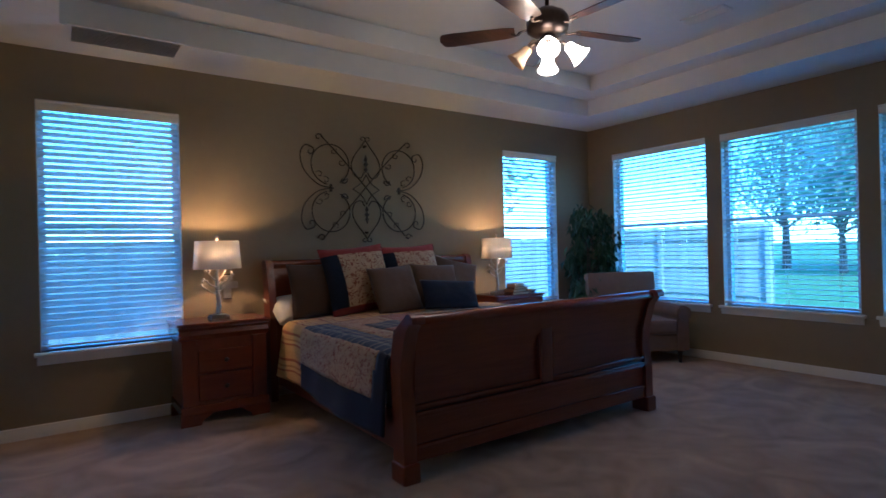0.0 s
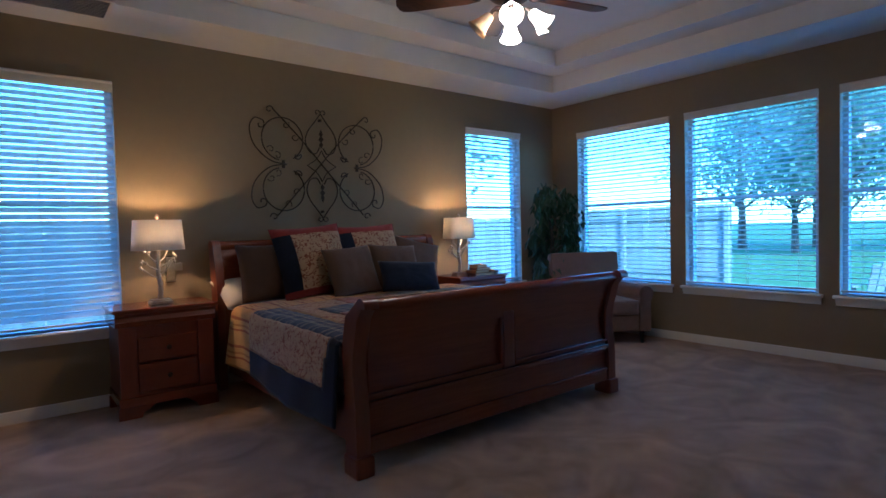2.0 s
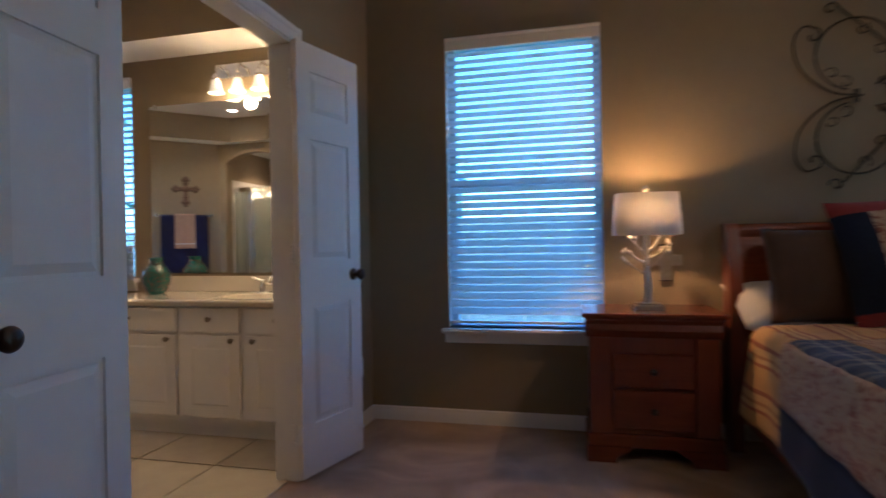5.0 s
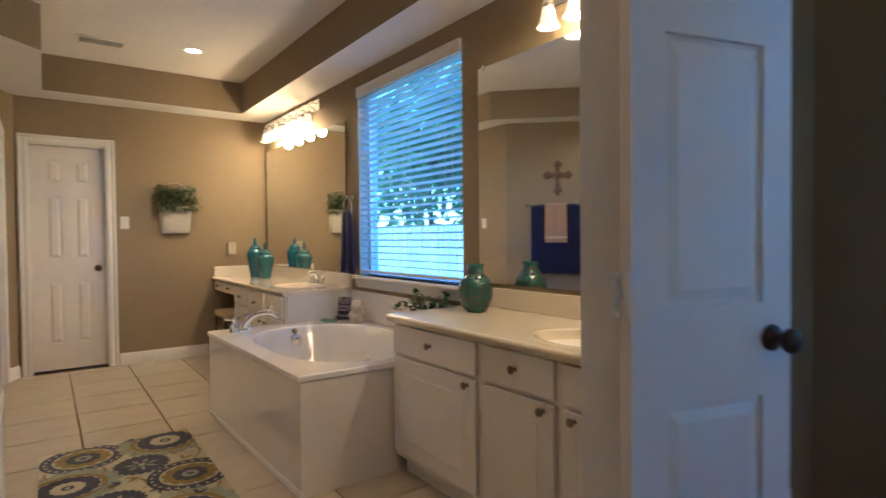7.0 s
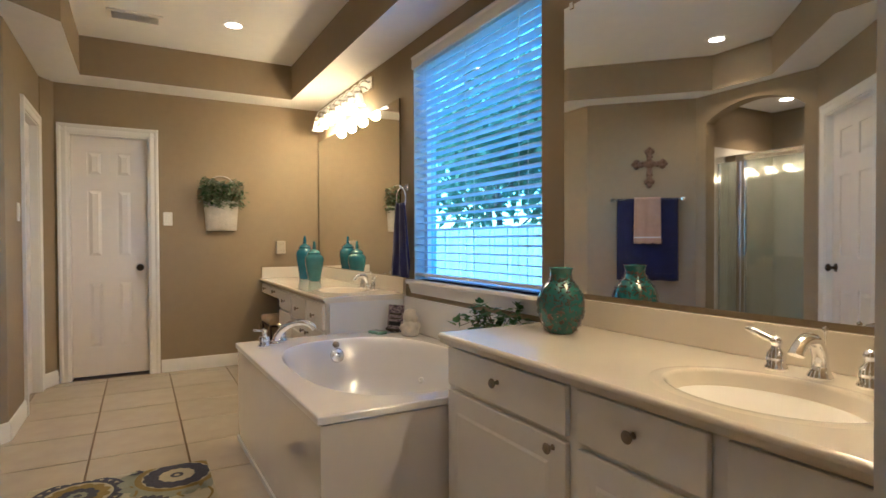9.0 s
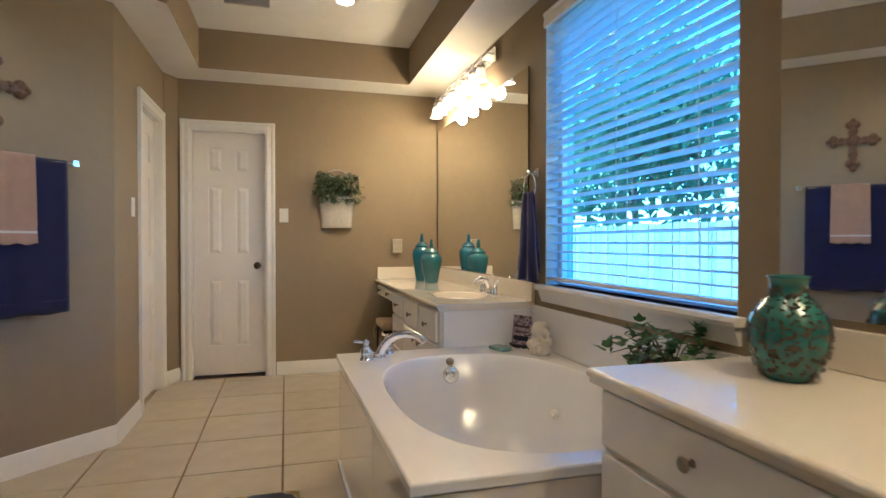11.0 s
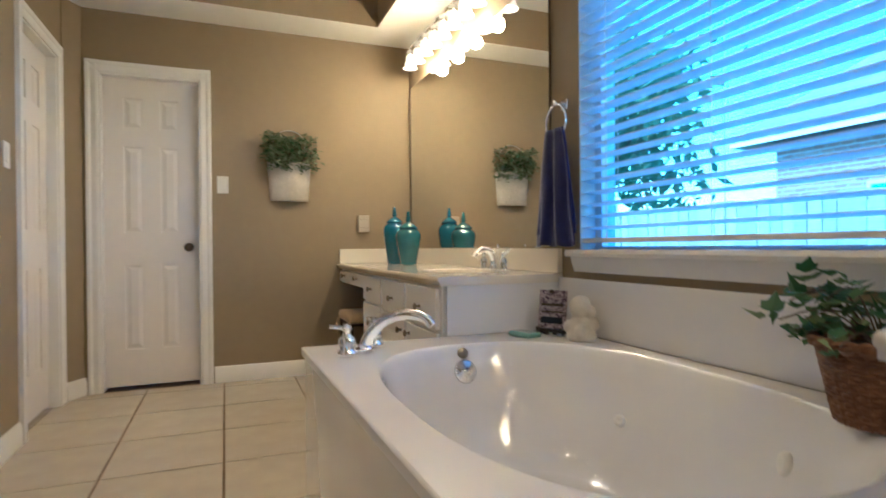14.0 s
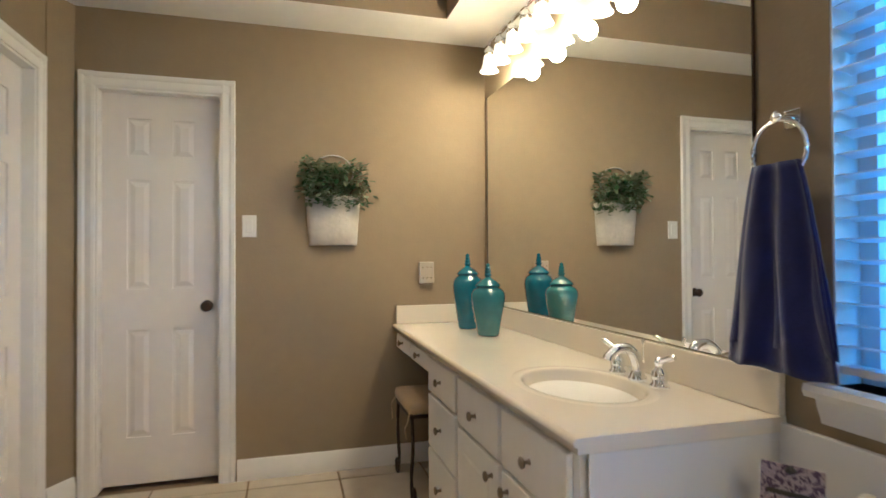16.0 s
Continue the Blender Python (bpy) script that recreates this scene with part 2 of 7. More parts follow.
# ---- the shell ----
def wall(name, p0, p1, thick, z0, z1, openings=(), label="", mat=None):
    """An upright wall from p0 to p1 with its thickness to the left of that way; openings are (from, to, low, high) along it."""
    a, b = Vector((*p0, 0)), Vector((*p1, 0))
    d = b - a
    length = d.length
    m = Matrix.Translation(a) @ Matrix.Rotation(math.atan2(d.y, d.x), 4, "Z")
    cuts = sorted({0.0, length, *[o[0] for o in openings], *[o[1] for o in openings]})
    bm = bmesh.new()
    for s, e in zip(cuts, cuts[1:]):
        mid, low = (s + e) / 2, z0
        for o in sorted((o for o in openings if o[0] < mid < o[1]), key=lambda o: o[2]):
            if o[2] > low:
                box(bm, s, e, 0, thick, low, o[2])
            low = o[3]
        if low < z1:
            box(bm, s, e, 0, thick, low, z1)
    bmesh.ops.remove_doubles(bm, verts=bm.verts, dist=1e-5)
    inner = [f for f in bm.faces if sum(1 for g in bm.faces if g is not f and set(g.verts) == set(f.verts))]
    bmesh.ops.delete(bm, geom=inner, context="FACES")
    ob = part(name, bm, mat or WALL, None)
    ob.matrix_basis = m
    return tagged(ob, label or "taupe painted plaster wall", "wall", kind="structure")


TOP = 3.2
N = 6.0
EX = 6.40
# walls run so that their thickness lies outside the rooms
wall("wall_north", (EX + 0.15, N), (0.045, N), -0.15, -0.1, TOP, [(EX + 0.15 - 5.80, EX + 0.15 - 4.94, 0.58, 2.34), (EX + 0.15 - 1.57, EX + 0.15 - 0.655, 0.58, 2.34)])
wall("wall_east", (EX, 0.3), (EX, N), -0.15, -0.1, TOP, [(1.43, 2.63, 0.58, 2.34), (2.78, 3.97, 0.58, 2.34), (4.13, 5.32, 0.58, 2.34)])
wall("wall_south", (0.03, 0.3), (EX + 0.15, 0.3), -0.15, -0.1, TOP)
wall("wall_west", (0.15, 0.15), (0.15, N + 0.15), 0.105, -0.1, TOP, [(3.985 - 0.15, 5.048 - 0.15, -0.1, 2.05)])
wall("wall_bath_north", (0.045, N), (-5.24, N), -0.15, -0.1, TOP, [(0.045 + 1.63, 0.045 + 2.92, 0.89, 2.31)])
wall("wall_bath_west", (-5.09, N), (-5.09, 3.63), -0.15, -0.1, TOP, [(N - 4.533, N - 3.938, -0.1, 2.035)])
wall("wall_bath_closet", (-5.24, 3.78), (-3.67, 3.78), -0.12, -0.1, TOP, [(0.38, 1.00, -0.1, 2.035)])
wall("wall_bath_corner", (-5.086, 3.858), (-4.956, 3.784), -0.04, -0.1, TOP)
wall("wall_bath_towel", (-3.67, 3.78), (-2.995, 3.105), -0.12, -0.1, TOP)
wall("wall_bath_door", (-1.974, 3.105), (-1.194, 3.885), -0.12, -0.1, TOP, [(0.16, 0.92, -0.1, 2.035)])
# unseen plain walls, added behind shut doors to block sky light under them
wall("light_stop_west", (-5.30, 4.9), (-5.30, 3.6), -0.1, -0.1, TOP)
wall("light_stop_closet", (-5.2, 3.60), (-4.2, 3.60), -0.1, -0.1, TOP)
wall("light_stop_door", (-1.85, 2.96), (-1.05, 3.76), -0.1, -0.1, TOP)
wall("wall_bath_entry", (-1.194, 3.885), (0.045, 3.885), -0.12, -0.1, TOP)


def sheet(bm, loops, z, flip=False):
    """A level face with holes: the first loop is its outline."""
    from mathutils.geometry import tessellate_polygon
    flat = [Vector((x, y, z)) for lp in loops for x, y in lp]
    vs = [bm.verts.new(v) for v in flat]
    for t in tessellate_polygon([[Vector((x, y, 0)) for x, y in lp] for lp in loops]):
        bm.faces.new([vs[i] for i in (t[::-1] if flip else t)])


def curb(bm, loop, z0, z1):
    n = len(loop)
    lo, hi = [bm.verts.new((*p, z0)) for p in loop], [bm.verts.new((*p, z1)) for p in loop]
    for i in range(n):
        bm.faces.new((lo[i], lo[(i + 1) % n], hi[(i + 1) % n], hi[i]))


def rect(x0, x1, y0, y1):
    return [(x0, y0), (x1, y0), (x1, y1), (x0, y1)]


bm = bmesh.new()
OUT, INN = rect(0.80, 5.75, 1.3, 5.44), rect(1.08, 5.47, 1.6, 5.16)
sheet(bm, [rect(0.15, EX, 0.3, N), OUT], 2.70)
curb(bm, OUT, 2.70, 2.88)
sheet(bm, [OUT, INN], 2.88)
curb(bm, INN, 2.88, 3.04)
sheet(bm, [INN], 3.04)
tagged(part("ceiling", bm, CEIL, None), "white double-stepped tray ceiling with flat paint", "ceiling", kind="structure")

BATH = [(-5.09, 3.78), (-3.67, 3.78), (-2.995, 3.105), (-1.974, 3.105), (-1.194, 3.885), (0.045, 3.885), (0.045, N), (-5.09, N)]
TRAY = [(-4.76, 4.06), (-3.61, 4.06), (-2.76, 3.21), (-2.25, 3.21), (-1.40, 4.06), (-0.28, 4.06), (-0.28, 5.67), (-4.76, 5.67)]
bm = bmesh.new()
sheet(bm, [BATH, TRAY], 2.42)
sheet(bm, [TRAY], 2.72)
tagged(part("ceiling_bath", bm, CEIL, None), "white tray ceiling over the bathroom", "ceiling", kind="structure")
bm = bmesh.new()
curb(bm, TRAY, 2.42, 2.72)
tagged(part("trim_tray", bm, WALL, None), "taupe painted sides of the bathroom tray", "trim", kind="structure")
# unseen slab added above the ceilings against sky light leaking at their edges
tagged(part("roof", boxes((-7, EX + 0.3, 0.0, N + 0.4, TOP, TOP + 0.15)), CEIL, None), "plain unseen slab added over the rooms to keep sky light out", "roof", kind="structure")

# floors
bm = boxes((0.09, EX + 0.15, 0.15, N + 0.15, -0.1, 0.0))
tagged(part("floor", bm, CARPET, None), "beige cut-pile carpet floor", "carpet", kind="structure")
floor_bath = tagged(part("floor_bath", boxes((-5.3, 0.09, 1.6, N + 0.15, -0.1, -0.008)), GROUT, None), "cream ceramic tile floor with tan grout", "floor", kind="structure")


# ---- windows and blinds ----
def window(name, width, low, high, m, label, hung=True):
    """A double-hung unit in its opening: local x along the wall, y outwards, z up from the floor."""
    w = thing(name, label, "window", m, kind="structure")
    f = 0.045
    part("window_frame", boxes((0, f, 0.075, 0.14, low, high), (width - f, width, 0.075, 0.14, low, high), (f, width - f, 0.075, 0.14, high - f, high), (f, width - f, 0.075, 0.14, low, low + 0.012)), VINYL, w)
    mid = low + (high - low) * 0.5
    if hung:
        part("meeting_rail", boxes((f, width - f, 0.085, 0.125, mid - 0.018, mid + 0.018), bevel=0.004), VINYL, w)
    for z0, z1 in ((low + 0.012, mid - 0.018), (mid + 0.018, high - f)) if hung else ((low + 0.012, high - f),):
        p = part("pane", boxes((f, width - f, 0.102, 0.105, z0, z1)), PANE, w)
        p.visible_shadow = False
    for liner in ((0.0, 0.004, 0.003, 0.075, low, high), (width - 0.004, width, 0.003, 0.075, low, high), (0.004, width - 0.004, 0.003, 0.075, high - 0.004, high)):
        part("window_return", boxes(liner), TRIM, w)
    s = extrude_profile([(-0.045, low - 0.028), (-0.05, low - 0.014), (-0.045, low), (0.075, low), (0.075, low - 0.028)], -0.035, width + 0.035)
    part("window_sill", s, TRIM, w)
    a = extrude_profile([(-0.002, low - 0.028), (-0.030, low - 0.029), (-0.026, low - 0.05), (-0.016, low - 0.075), (-0.013, low - 0.088), (-0.002, low - 0.088)], -0.02, width + 0.02)
    part("apron", a, TRIM, w)
    return w


def blind(width, low, high, m, tilt, label, pitch=0.046, cords=3):
    """A horizontal blind on its headrail inside a window opening, each slat a piece."""
    b = thing("window_blind", label, "blind", m, group="window blinds")
    v = extrude_profile([(-0.012, high - 0.075), (-0.016, high - 0.066), (-0.012, high - 0.02), (-0.02, high - 0.008), (-0.018, high), (0.05, high), (0.05, high - 0.04), (0.0, high - 0.04), (0.0, high - 0.075)], 0.004, width - 0.004)
    part("valance", v, TRIM, b)
    bm = bmesh.new()
    half, th = 0.025, 0.0028
    pts = [(-half + 2 * half * i / 4, 0.003 * (1 - (i / 2 - 1) ** 2)) for i in range(5)]
    outline = [(y, z + th / 2) for y, z in pts] + [(y, z - th / 2) for y, z in reversed(pts)]
    me = mesh_of("slat", extrude_profile(outline, 0.008, width - 0.008), SLAT)
    z, n = high - 0.095, 0
    while z > low + 0.055:
        n += 1
        shared("slat", me, b, (0, 0.028, z), (-tilt + random.uniform(-0.8, 0.8), random.uniform(-0.06, 0.06), 0))
        z -= pitch
    part("bottom_rail", boxes((0.008, width - 0.008, 0.006, 0.05, low + 0.026, low + 0.044), bevel=0.004), TRIM, b)
    for i in range(cords):
        x = width * (0.13 + 0.74 * i / max(1, cords - 1))
        part("ladder_cord", boxes((x - 0.0012, x + 0.0012, 0.0, 0.0015, low + 0.02, high - 0.07), (x - 0.0012, x + 0.0012, 0.054, 0.0555, low + 0.02, high - 0.07)), PLASTIC, b)
    return b


BL = "white horizontal slat blind let down in a window"
def north(x1):
    return pose(x1, N, 0, 0, 0, 0)


def east(y0):
    return pose(EX, y0, 0, 0, 0, -90)


# local y points outwards: north windows need no turn, east windows turn so that local x runs to -y
for i, (x0, x1, z0, z1, tilt) in enumerate(((0.655, 1.57, 0.58, 2.34, -47), (4.94, 5.80, 0.58, 2.34, 12), (-2.92, -1.63, 0.89, 2.31, 9))):
    window(f"window_{i + 1}", x1 - x0, z0, z1, north(x0), "white vinyl window with a moulded sill", i < 2)
    blind(x1 - x0, z0, z1, north(x0), tilt, ("white slat blind tilted nearly shut" if abs(tilt) > 40 else "white slat blind tilted partly open"))
for i, (y0, y1) in enumerate(((4.43, 5.62), (3.08, 4.27), (1.73, 2.93))):
    window(f"window_{i + 4}", y1 - y0, 0.58, 2.34, east(y1), "white vinyl double-hung window with a moulded sill")
    blind(y1 - y0, 0.58, 2.34, east(y1), 10, "white slat blind with open slats and grey daylight behind")


# ---- baseboards and casings ----
def baseboard(p0, p1, height=0.085, inset=0.0):
    a, b = Vector((*p0, 0)), Vector((*p1, 0))
    d = b - a
    prof = [(0, 0), (-0.014, 0), (-0.014, height * 0.72), (-0.010, height * 0.8), (-0.010, height * 0.9), (-0.004, height), (0, height)]
    ob = part("baseboard", extrude_profile(prof, 0, d.length), TRIM, None)
    ob.matrix_basis = Matrix.Translation(a) @ Matrix.Rotation(math.atan2(d.y, d.x), 4, "Z")
    return tagged(ob, "white painted moulded baseboard", "baseboard", kind="structure")


for p0, p1 in (((0.15, N), (EX, N)), ((EX, N), (EX, 0.3)), ((EX, 0.3), (0.15, 0.3)), ((0.15, 0.3), (0.15, 3.91)), ((0.15, 5.12), (0.15, N))):
    baseboard(p0, p1)
for p0, p1 in (((-5.09, 4.606), (-5.09, N)), ((-4.956, 3.784), (-5.086, 3.858)), ((-3.67, 3.78), (-4.17, 3.78)), ((-2.995, 3.105), (-3.67, 3.78)), ((0.045, 3.885), (-1.194, 3.885))):
    baseboard(p0, p1, 0.11)


def casing(name, width, height, m, depth=0.12, both=True, label="white moulded door casing and jamb"):
    """Jambs, stops and moulded casing round an opening: local x across it, y through the wall."""
    c = thing(name, label, "door frame", m, kind="structure")
    part("jamb", boxes((-0.002, 0.018, -0.002, depth + 0.002, 0, height), (width - 0.018, width + 0.002, -0.002, depth + 0.002, 0, height), (0.018, width - 0.018, -0.002, depth + 0.002, height - 0.018, height + 0.002)), TRIM, c)
    for y, s in (((0.0, -1), (depth, 1)) if both else ((0.0, -1),)):
        for x, t in ((0.0, -1), (width, 1)):
            u = [(x - t * 0.008, y), (x - t * 0.008, y + s * 0.012), (x + t * 0.006, y + s * 0.016), (x + t * 0.034, y + s * 0.012), (x + t * 0.046, y + s * 0.019), (x + t * 0.062, y + s * 0.019), (x + t * 0.066, y)]
            bm = bmesh.new()
            a, b = [bm.verts.new((*p, 0)) for p in u], [bm.verts.new((*p, height + 0.066)) for p in u]
            for i in range(len(u)):
                bm.faces.new((a[i], a[(i + 1) % len(u)], b[(i + 1) % len(u)], b[i]))
            bm.faces.new(a), bm.faces.new(b)
            bmesh.ops.recalc_face_normals(bm, faces=bm.faces)
            part("casing_side", bm, TRIM, c)
        prof = [(y, height - 0.008), (y + s * 0.012, height - 0.008), (y + s * 0.016, height + 0.006), (y + s * 0.012, height + 0.034), (y + s * 0.020, height + 0.046), (y + s * 0.020, height + 0.062), (y, height + 0.067)]
        part("casing_head", extrude_profile(prof, -0.064, width + 0.064), TRIM, c)
    return c


def panel_door(name, width, height, m, label, columns=2, knob=1, knob_z=0.92, knob_mat=None, hinges=False, both_knobs=True, hinge_mat=None):
    """A moulded panel door: local x from its hinge edge, y through it, z from its foot."""
    d = thing(name, label, "door", m, kind="structure")
    t = 0.035
    st = 0.115 if columns == 2 else 0.085
    mid = 0.10
    pw = (width - 2 * st - (columns - 1) * mid) / columns
    cols = [(st + i * (pw + mid), st + i * (pw + mid) + pw) for i in range(columns)]
    k = height / 2.03
    rows = [(0.24 * k, 0.80 * k), (1.01 * k, 1.58 * k), (1.70 * k, 1.90 * k)]
    bm = bmesh.new()
    xs = [0, *[v for c in cols for v in c], width]
    for i in range(0, len(xs), 2):
        box(bm, xs[i], xs[i + 1], 0, t, 0, height)
    zs = [0, *[v for r in rows for v in r], height]
    for a, b in cols:
        for i in range(0, len(zs), 2):
            box(bm, a, b, 0, t, zs[i], zs[i + 1])
    part("slab", bm, DOOR, d)
    for a, b in cols:
        for z0, z1 in rows:
            bm = bmesh.new()
            box(bm, a, b, 0.009, t - 0.009, z0, z1)
            for side in (0.002, t - 0.002):
                inn = 0.009 if side < t / 2 else t - 0.009
                lo = [bm.verts.new(p) for p in ((a + 0.012, inn, z0 + 0.012), (b - 0.012, inn, z0 + 0.012), (b - 0.012, inn, z1 - 0.012), (a + 0.012, inn, z1 - 0.012))]
                hi = [bm.verts.new(p) for p in ((a + 0.036, side, z0 + 0.036), (b - 0.036, side, z0 + 0.036), (b - 0.036, side, z1 - 0.036), (a + 0.036, side, z1 - 0.036))]
                for i in range(4):
                    bm.faces.new((lo[i], lo[(i + 1) % 4], hi[(i + 1) % 4], hi[i]))
                bm.faces.new(hi)
            bmesh.ops.recalc_face_normals(bm, faces=bm.faces)
            part("panel", bm, DOOR, d)
    if knob:
        prof = [(0.030, 0.0), (0.030, 0.004), (0.026, 0.008), (0.012, 0.010), (0.010, 0.028), (0.016, 0.034), (0.026, 0.043), (0.028, 0.052), (0.024, 0.060), (0.012, 0.065), (0.0, 0.066)]
        for sgn, y in ((90, 0.0), (-90, t)) if both_knobs else ((90, 0.0),):
            kb = part("door_knob", lathe(prof, 20), knob_mat or BRONZE, d, "dark bronze round knob")
            kb.matrix_basis = pose(width - 0.06, y, knob_z, sgn, 0, 0)
    if hinges:
        for z in (0.20, 1.03, 1.83):
            h = part("hinge", boxes((-0.0025, 0.0005, 0.002, t + 0.004, z - 0.046, z + 0.046)), hinge_mat or TRIM, d, "painted butt hinge")
            for i in range(5):
                part("knuckle", moved(lathe([(0.0072, i * 0.0186), (0.0072, i * 0.0186 + 0.0178)], 12), pose(-0.006, t + 0.006, z - 0.046)), hinge_mat or TRIM, h)
            inv = m.to_3x3().inverted()
            hinge_at = Vector((-0.006, t + 0.006, z))
            leaf = boxes((-0.040, 0.0, 0.004, 0.007, -0.046, 0.046)) if m.translation.y > 4.5 else boxes((-0.040, 0.0, -0.007, -0.004, -0.046, 0.046))
            part("jamb_leaf", moved(leaf, Matrix.Translation(hinge_at) @ inv.to_4x4()), hinge_mat or TRIM, h)
            for dx, dz in ((0.012, 0.03), (0.024, 0.0), (0.012, -0.03)):
                part("screw", moved(lathe([(0.0045, 0), (0.003, 0.0012), (0, 0.0014)], 8), pose(-0.0026, dx, z + dz, 0, -90, 0)), hinge_mat or TRIM, h)
    return d


casing("door_frame_1", 1.063, 2.05, pose(0.15, 3.985, 0, 0, 0, 90), 0.105)
panel_door("door_1", 0.44, 2.01, pose(0.200, 4.995, 0.025, 0, 0, 74.3), "white moulded double-door leaf standing open at the bathroom", 1, hinges=True)
panel_door("door_2", 0.46, 2.01, pose(0.20, 3.965, 0.02, 0, 0, -84), "white moulded double-door leaf swung open against the wall", 1, knob_z=0.89, hinges=True)
casing("door_frame_2", 0.595, 2.035, pose(-5.09, 3.938, 0, 0, 0, 90), 0.15, False)
panel_door("door_3", 0.555, 2.0, pose(-5.15, 3.958, 0.018, 0, 0, 90), "closed white six-panel door in the end wall", 2, knob_z=0.90)
casing("door_frame_3", 0.62, 2.035, pose(-4.24, 3.78, 0, 0, 0, 180), 0.12, False)
panel_door("door_4", 0.58, 2.0, pose(-4.26, 3.73, 0.018, 0, 0, 180), "closed narrow white linen closet door", 2, knob=0)
casing("door_frame_4", 0.76, 2.035, pose(-1.974 + 0.92 * 0.7071, 3.105 + 0.92 * 0.7071, 0, 0, 0, -135), 0.12, False)
panel_door("door_5", 0.72, 2.0, pose(-1.974 + 0.90 * 0.7071 + 0.03, 3.105 + 0.90 * 0.7071 - 0.03, 0.018, 0, 0, -135), "closed white six-panel door in a slanted wall", 2)

# a threshold between carpet and tile
tagged(part("trim_threshold", boxes((0.075, 0.105, 4.005, 5.028, -0.01, 0.006), bevel=0.003), TILE, None), "cream strip between carpet and tile", "threshold", kind="structure")


# ---- the shower alcove ----
def shower():
    y0, x0, x1 = 3.105, -2.995, -1.974
    bm = bmesh.new()
    xa, xb, spring, rise = x0 + 0.10, x1 - 0.09, 2.17, 0.14
    n = 14
    arc = [(xa + (xb - xa) * i / n, spring + rise * math.sin(math.pi * i / n) ** 0.75) for i in range(n + 1)]
    outline = [(x0, 0.0), (x0, 2.42), (x1, 2.42), (x1, 0.0), (xb, 0.0)] + arc[::-1] + [(xa, 0.0)]
    vs = [[bm.verts.new((x, y, z)) for x, z in outline] for y in (y0, y0 - 0.12)]
    from mathutils.geometry import tessellate_polygon
    tri = tessellate_polygon([[Vector((x, z, 0)) for x, z in outline]])
    for k in (0, 1):
        for t in tri:
            bm.faces.new([vs[k][i] for i in t])
    m = len(outline)
    for i in range(m):
        bm.faces.new((vs[0][i], vs[0][(i + 1) % m], vs[1][(i + 1) % m], vs[1][i]))
    bmesh.ops.recalc_face_normals(bm, faces=bm.faces)
    tagged(part("wall_shower_arch", bm, WALL, None), "taupe wall with an arched opening to the shower", "wall", kind="structure")
    wall("wall_shower_left", (x0 - 0.02, y0 - 0.12), (x0 - 0.02, 1.9), -0.12, -0.1, TOP)
    wall("wall_shower_back", (x0 - 0.02, 1.9), (x1 + 0.02, 1.9), -0.12, -0.1, TOP)
    wall("wall_shower_right", (x1 + 0.02, 1.9), (x1 + 0.02, y0 - 0.12), -0.12, -0.1, TOP)
    tagged(part("ceiling_shower", boxes((x0 - 0.02, x1 + 0.02, 1.9, y0 - 0.12, 2.42, 2.46)), CEIL, None), "white ceiling over the shower", "ceiling", kind="structure")
    s = thing("shower_enclosure", "frosted glass shower enclosure in a bright metal frame", "shower", pose(x0, 2.80, 0))
    w = x1 - x0
    part("surround", boxes((-0.018, 0.0, -0.89, 0.17, 0, 2.0), (w, w + 0.018, -0.89, 0.17, 0, 2.0), (0, w, -0.898, -0.89, 0, 2.0), (0, w, -0.89, 0.16, 0.0, 0.09)), MARBLE, s, "white cultured marble surround")
    part("header_rail", boxes((0.0, w, -0.02, 0.03, 1.84, 1.90), (0.0, w, -0.02, 0.03, 0.09, 0.13), bevel=0.004), CHROME, s)
    part("door_stile", boxes((0.20, 0.235, -0.015, 0.02, 0.13, 1.84), (0.245, 0.28, -0.015, 0.02, 0.13, 1.84), (0, 0.025, -0.015, 0.02, 0.13, 1.84), (w - 0.03, w, -0.015, 0.02, 0.13, 1.84), bevel=0.003), CHROME, s)
    part("glass_panel", boxes((0.025, 0.20, 0.0, 0.005, 0.13, 1.84)), SHOWERGLASS, s)
    part("glass_door", boxes((0.28, w - 0.03, 0.0, 0.005, 0.13, 1.84)), SHOWERGLASS, s)


SHOWERGLASS = thin_pane("shower_glass", (0.66, 0.70, 0.68), 0.10, 0.05)
shower()

# ---- lamps in the ceilings ----
LAMP = glow("lit_frosted_lamp", (1.0, 0.78, 0.50), 9.0)
CANGLOW = glow("lit_can_lens", (1.0, 0.74, 0.44), 3.0)


def can_light(x, y, z, power, label="recessed white can light, lit"):
    c = thing("can_light", label, "ceiling light", pose(x, y, z), group="recessed lights")
    part("trim_ring", lathe([(0.052, 0.0), (0.06, -0.006), (0.082, -0.006), (0.088, 0.0)], 28, closed=False), TRIM, c)
    part("lens", lathe([(0.0, -0.001), (0.054, -0.001)], 24), CANGLOW, c)
    d = bpy.data.lights.new("can_lamp", "SPOT")
    d.energy, d.color, d.spot_size, d.spot_blend, d.shadow_soft_size = power, (1.0, 0.62, 0.28), radians(120), 0.6, 0.05
    link(new("can_lamp", d), c).location = (0, 0, -0.03)
    return c


can_light(4.92, 4.85, 3.038, 2)
can_light(-4.00, 5.07, 2.718, 4)
can_light(-2.50, 3.53, 2.718, 2.5)
can_light(-0.9, 4.9, 2.718, 2.5)
can_light(-2.62, 2.35, 2.418, 4)


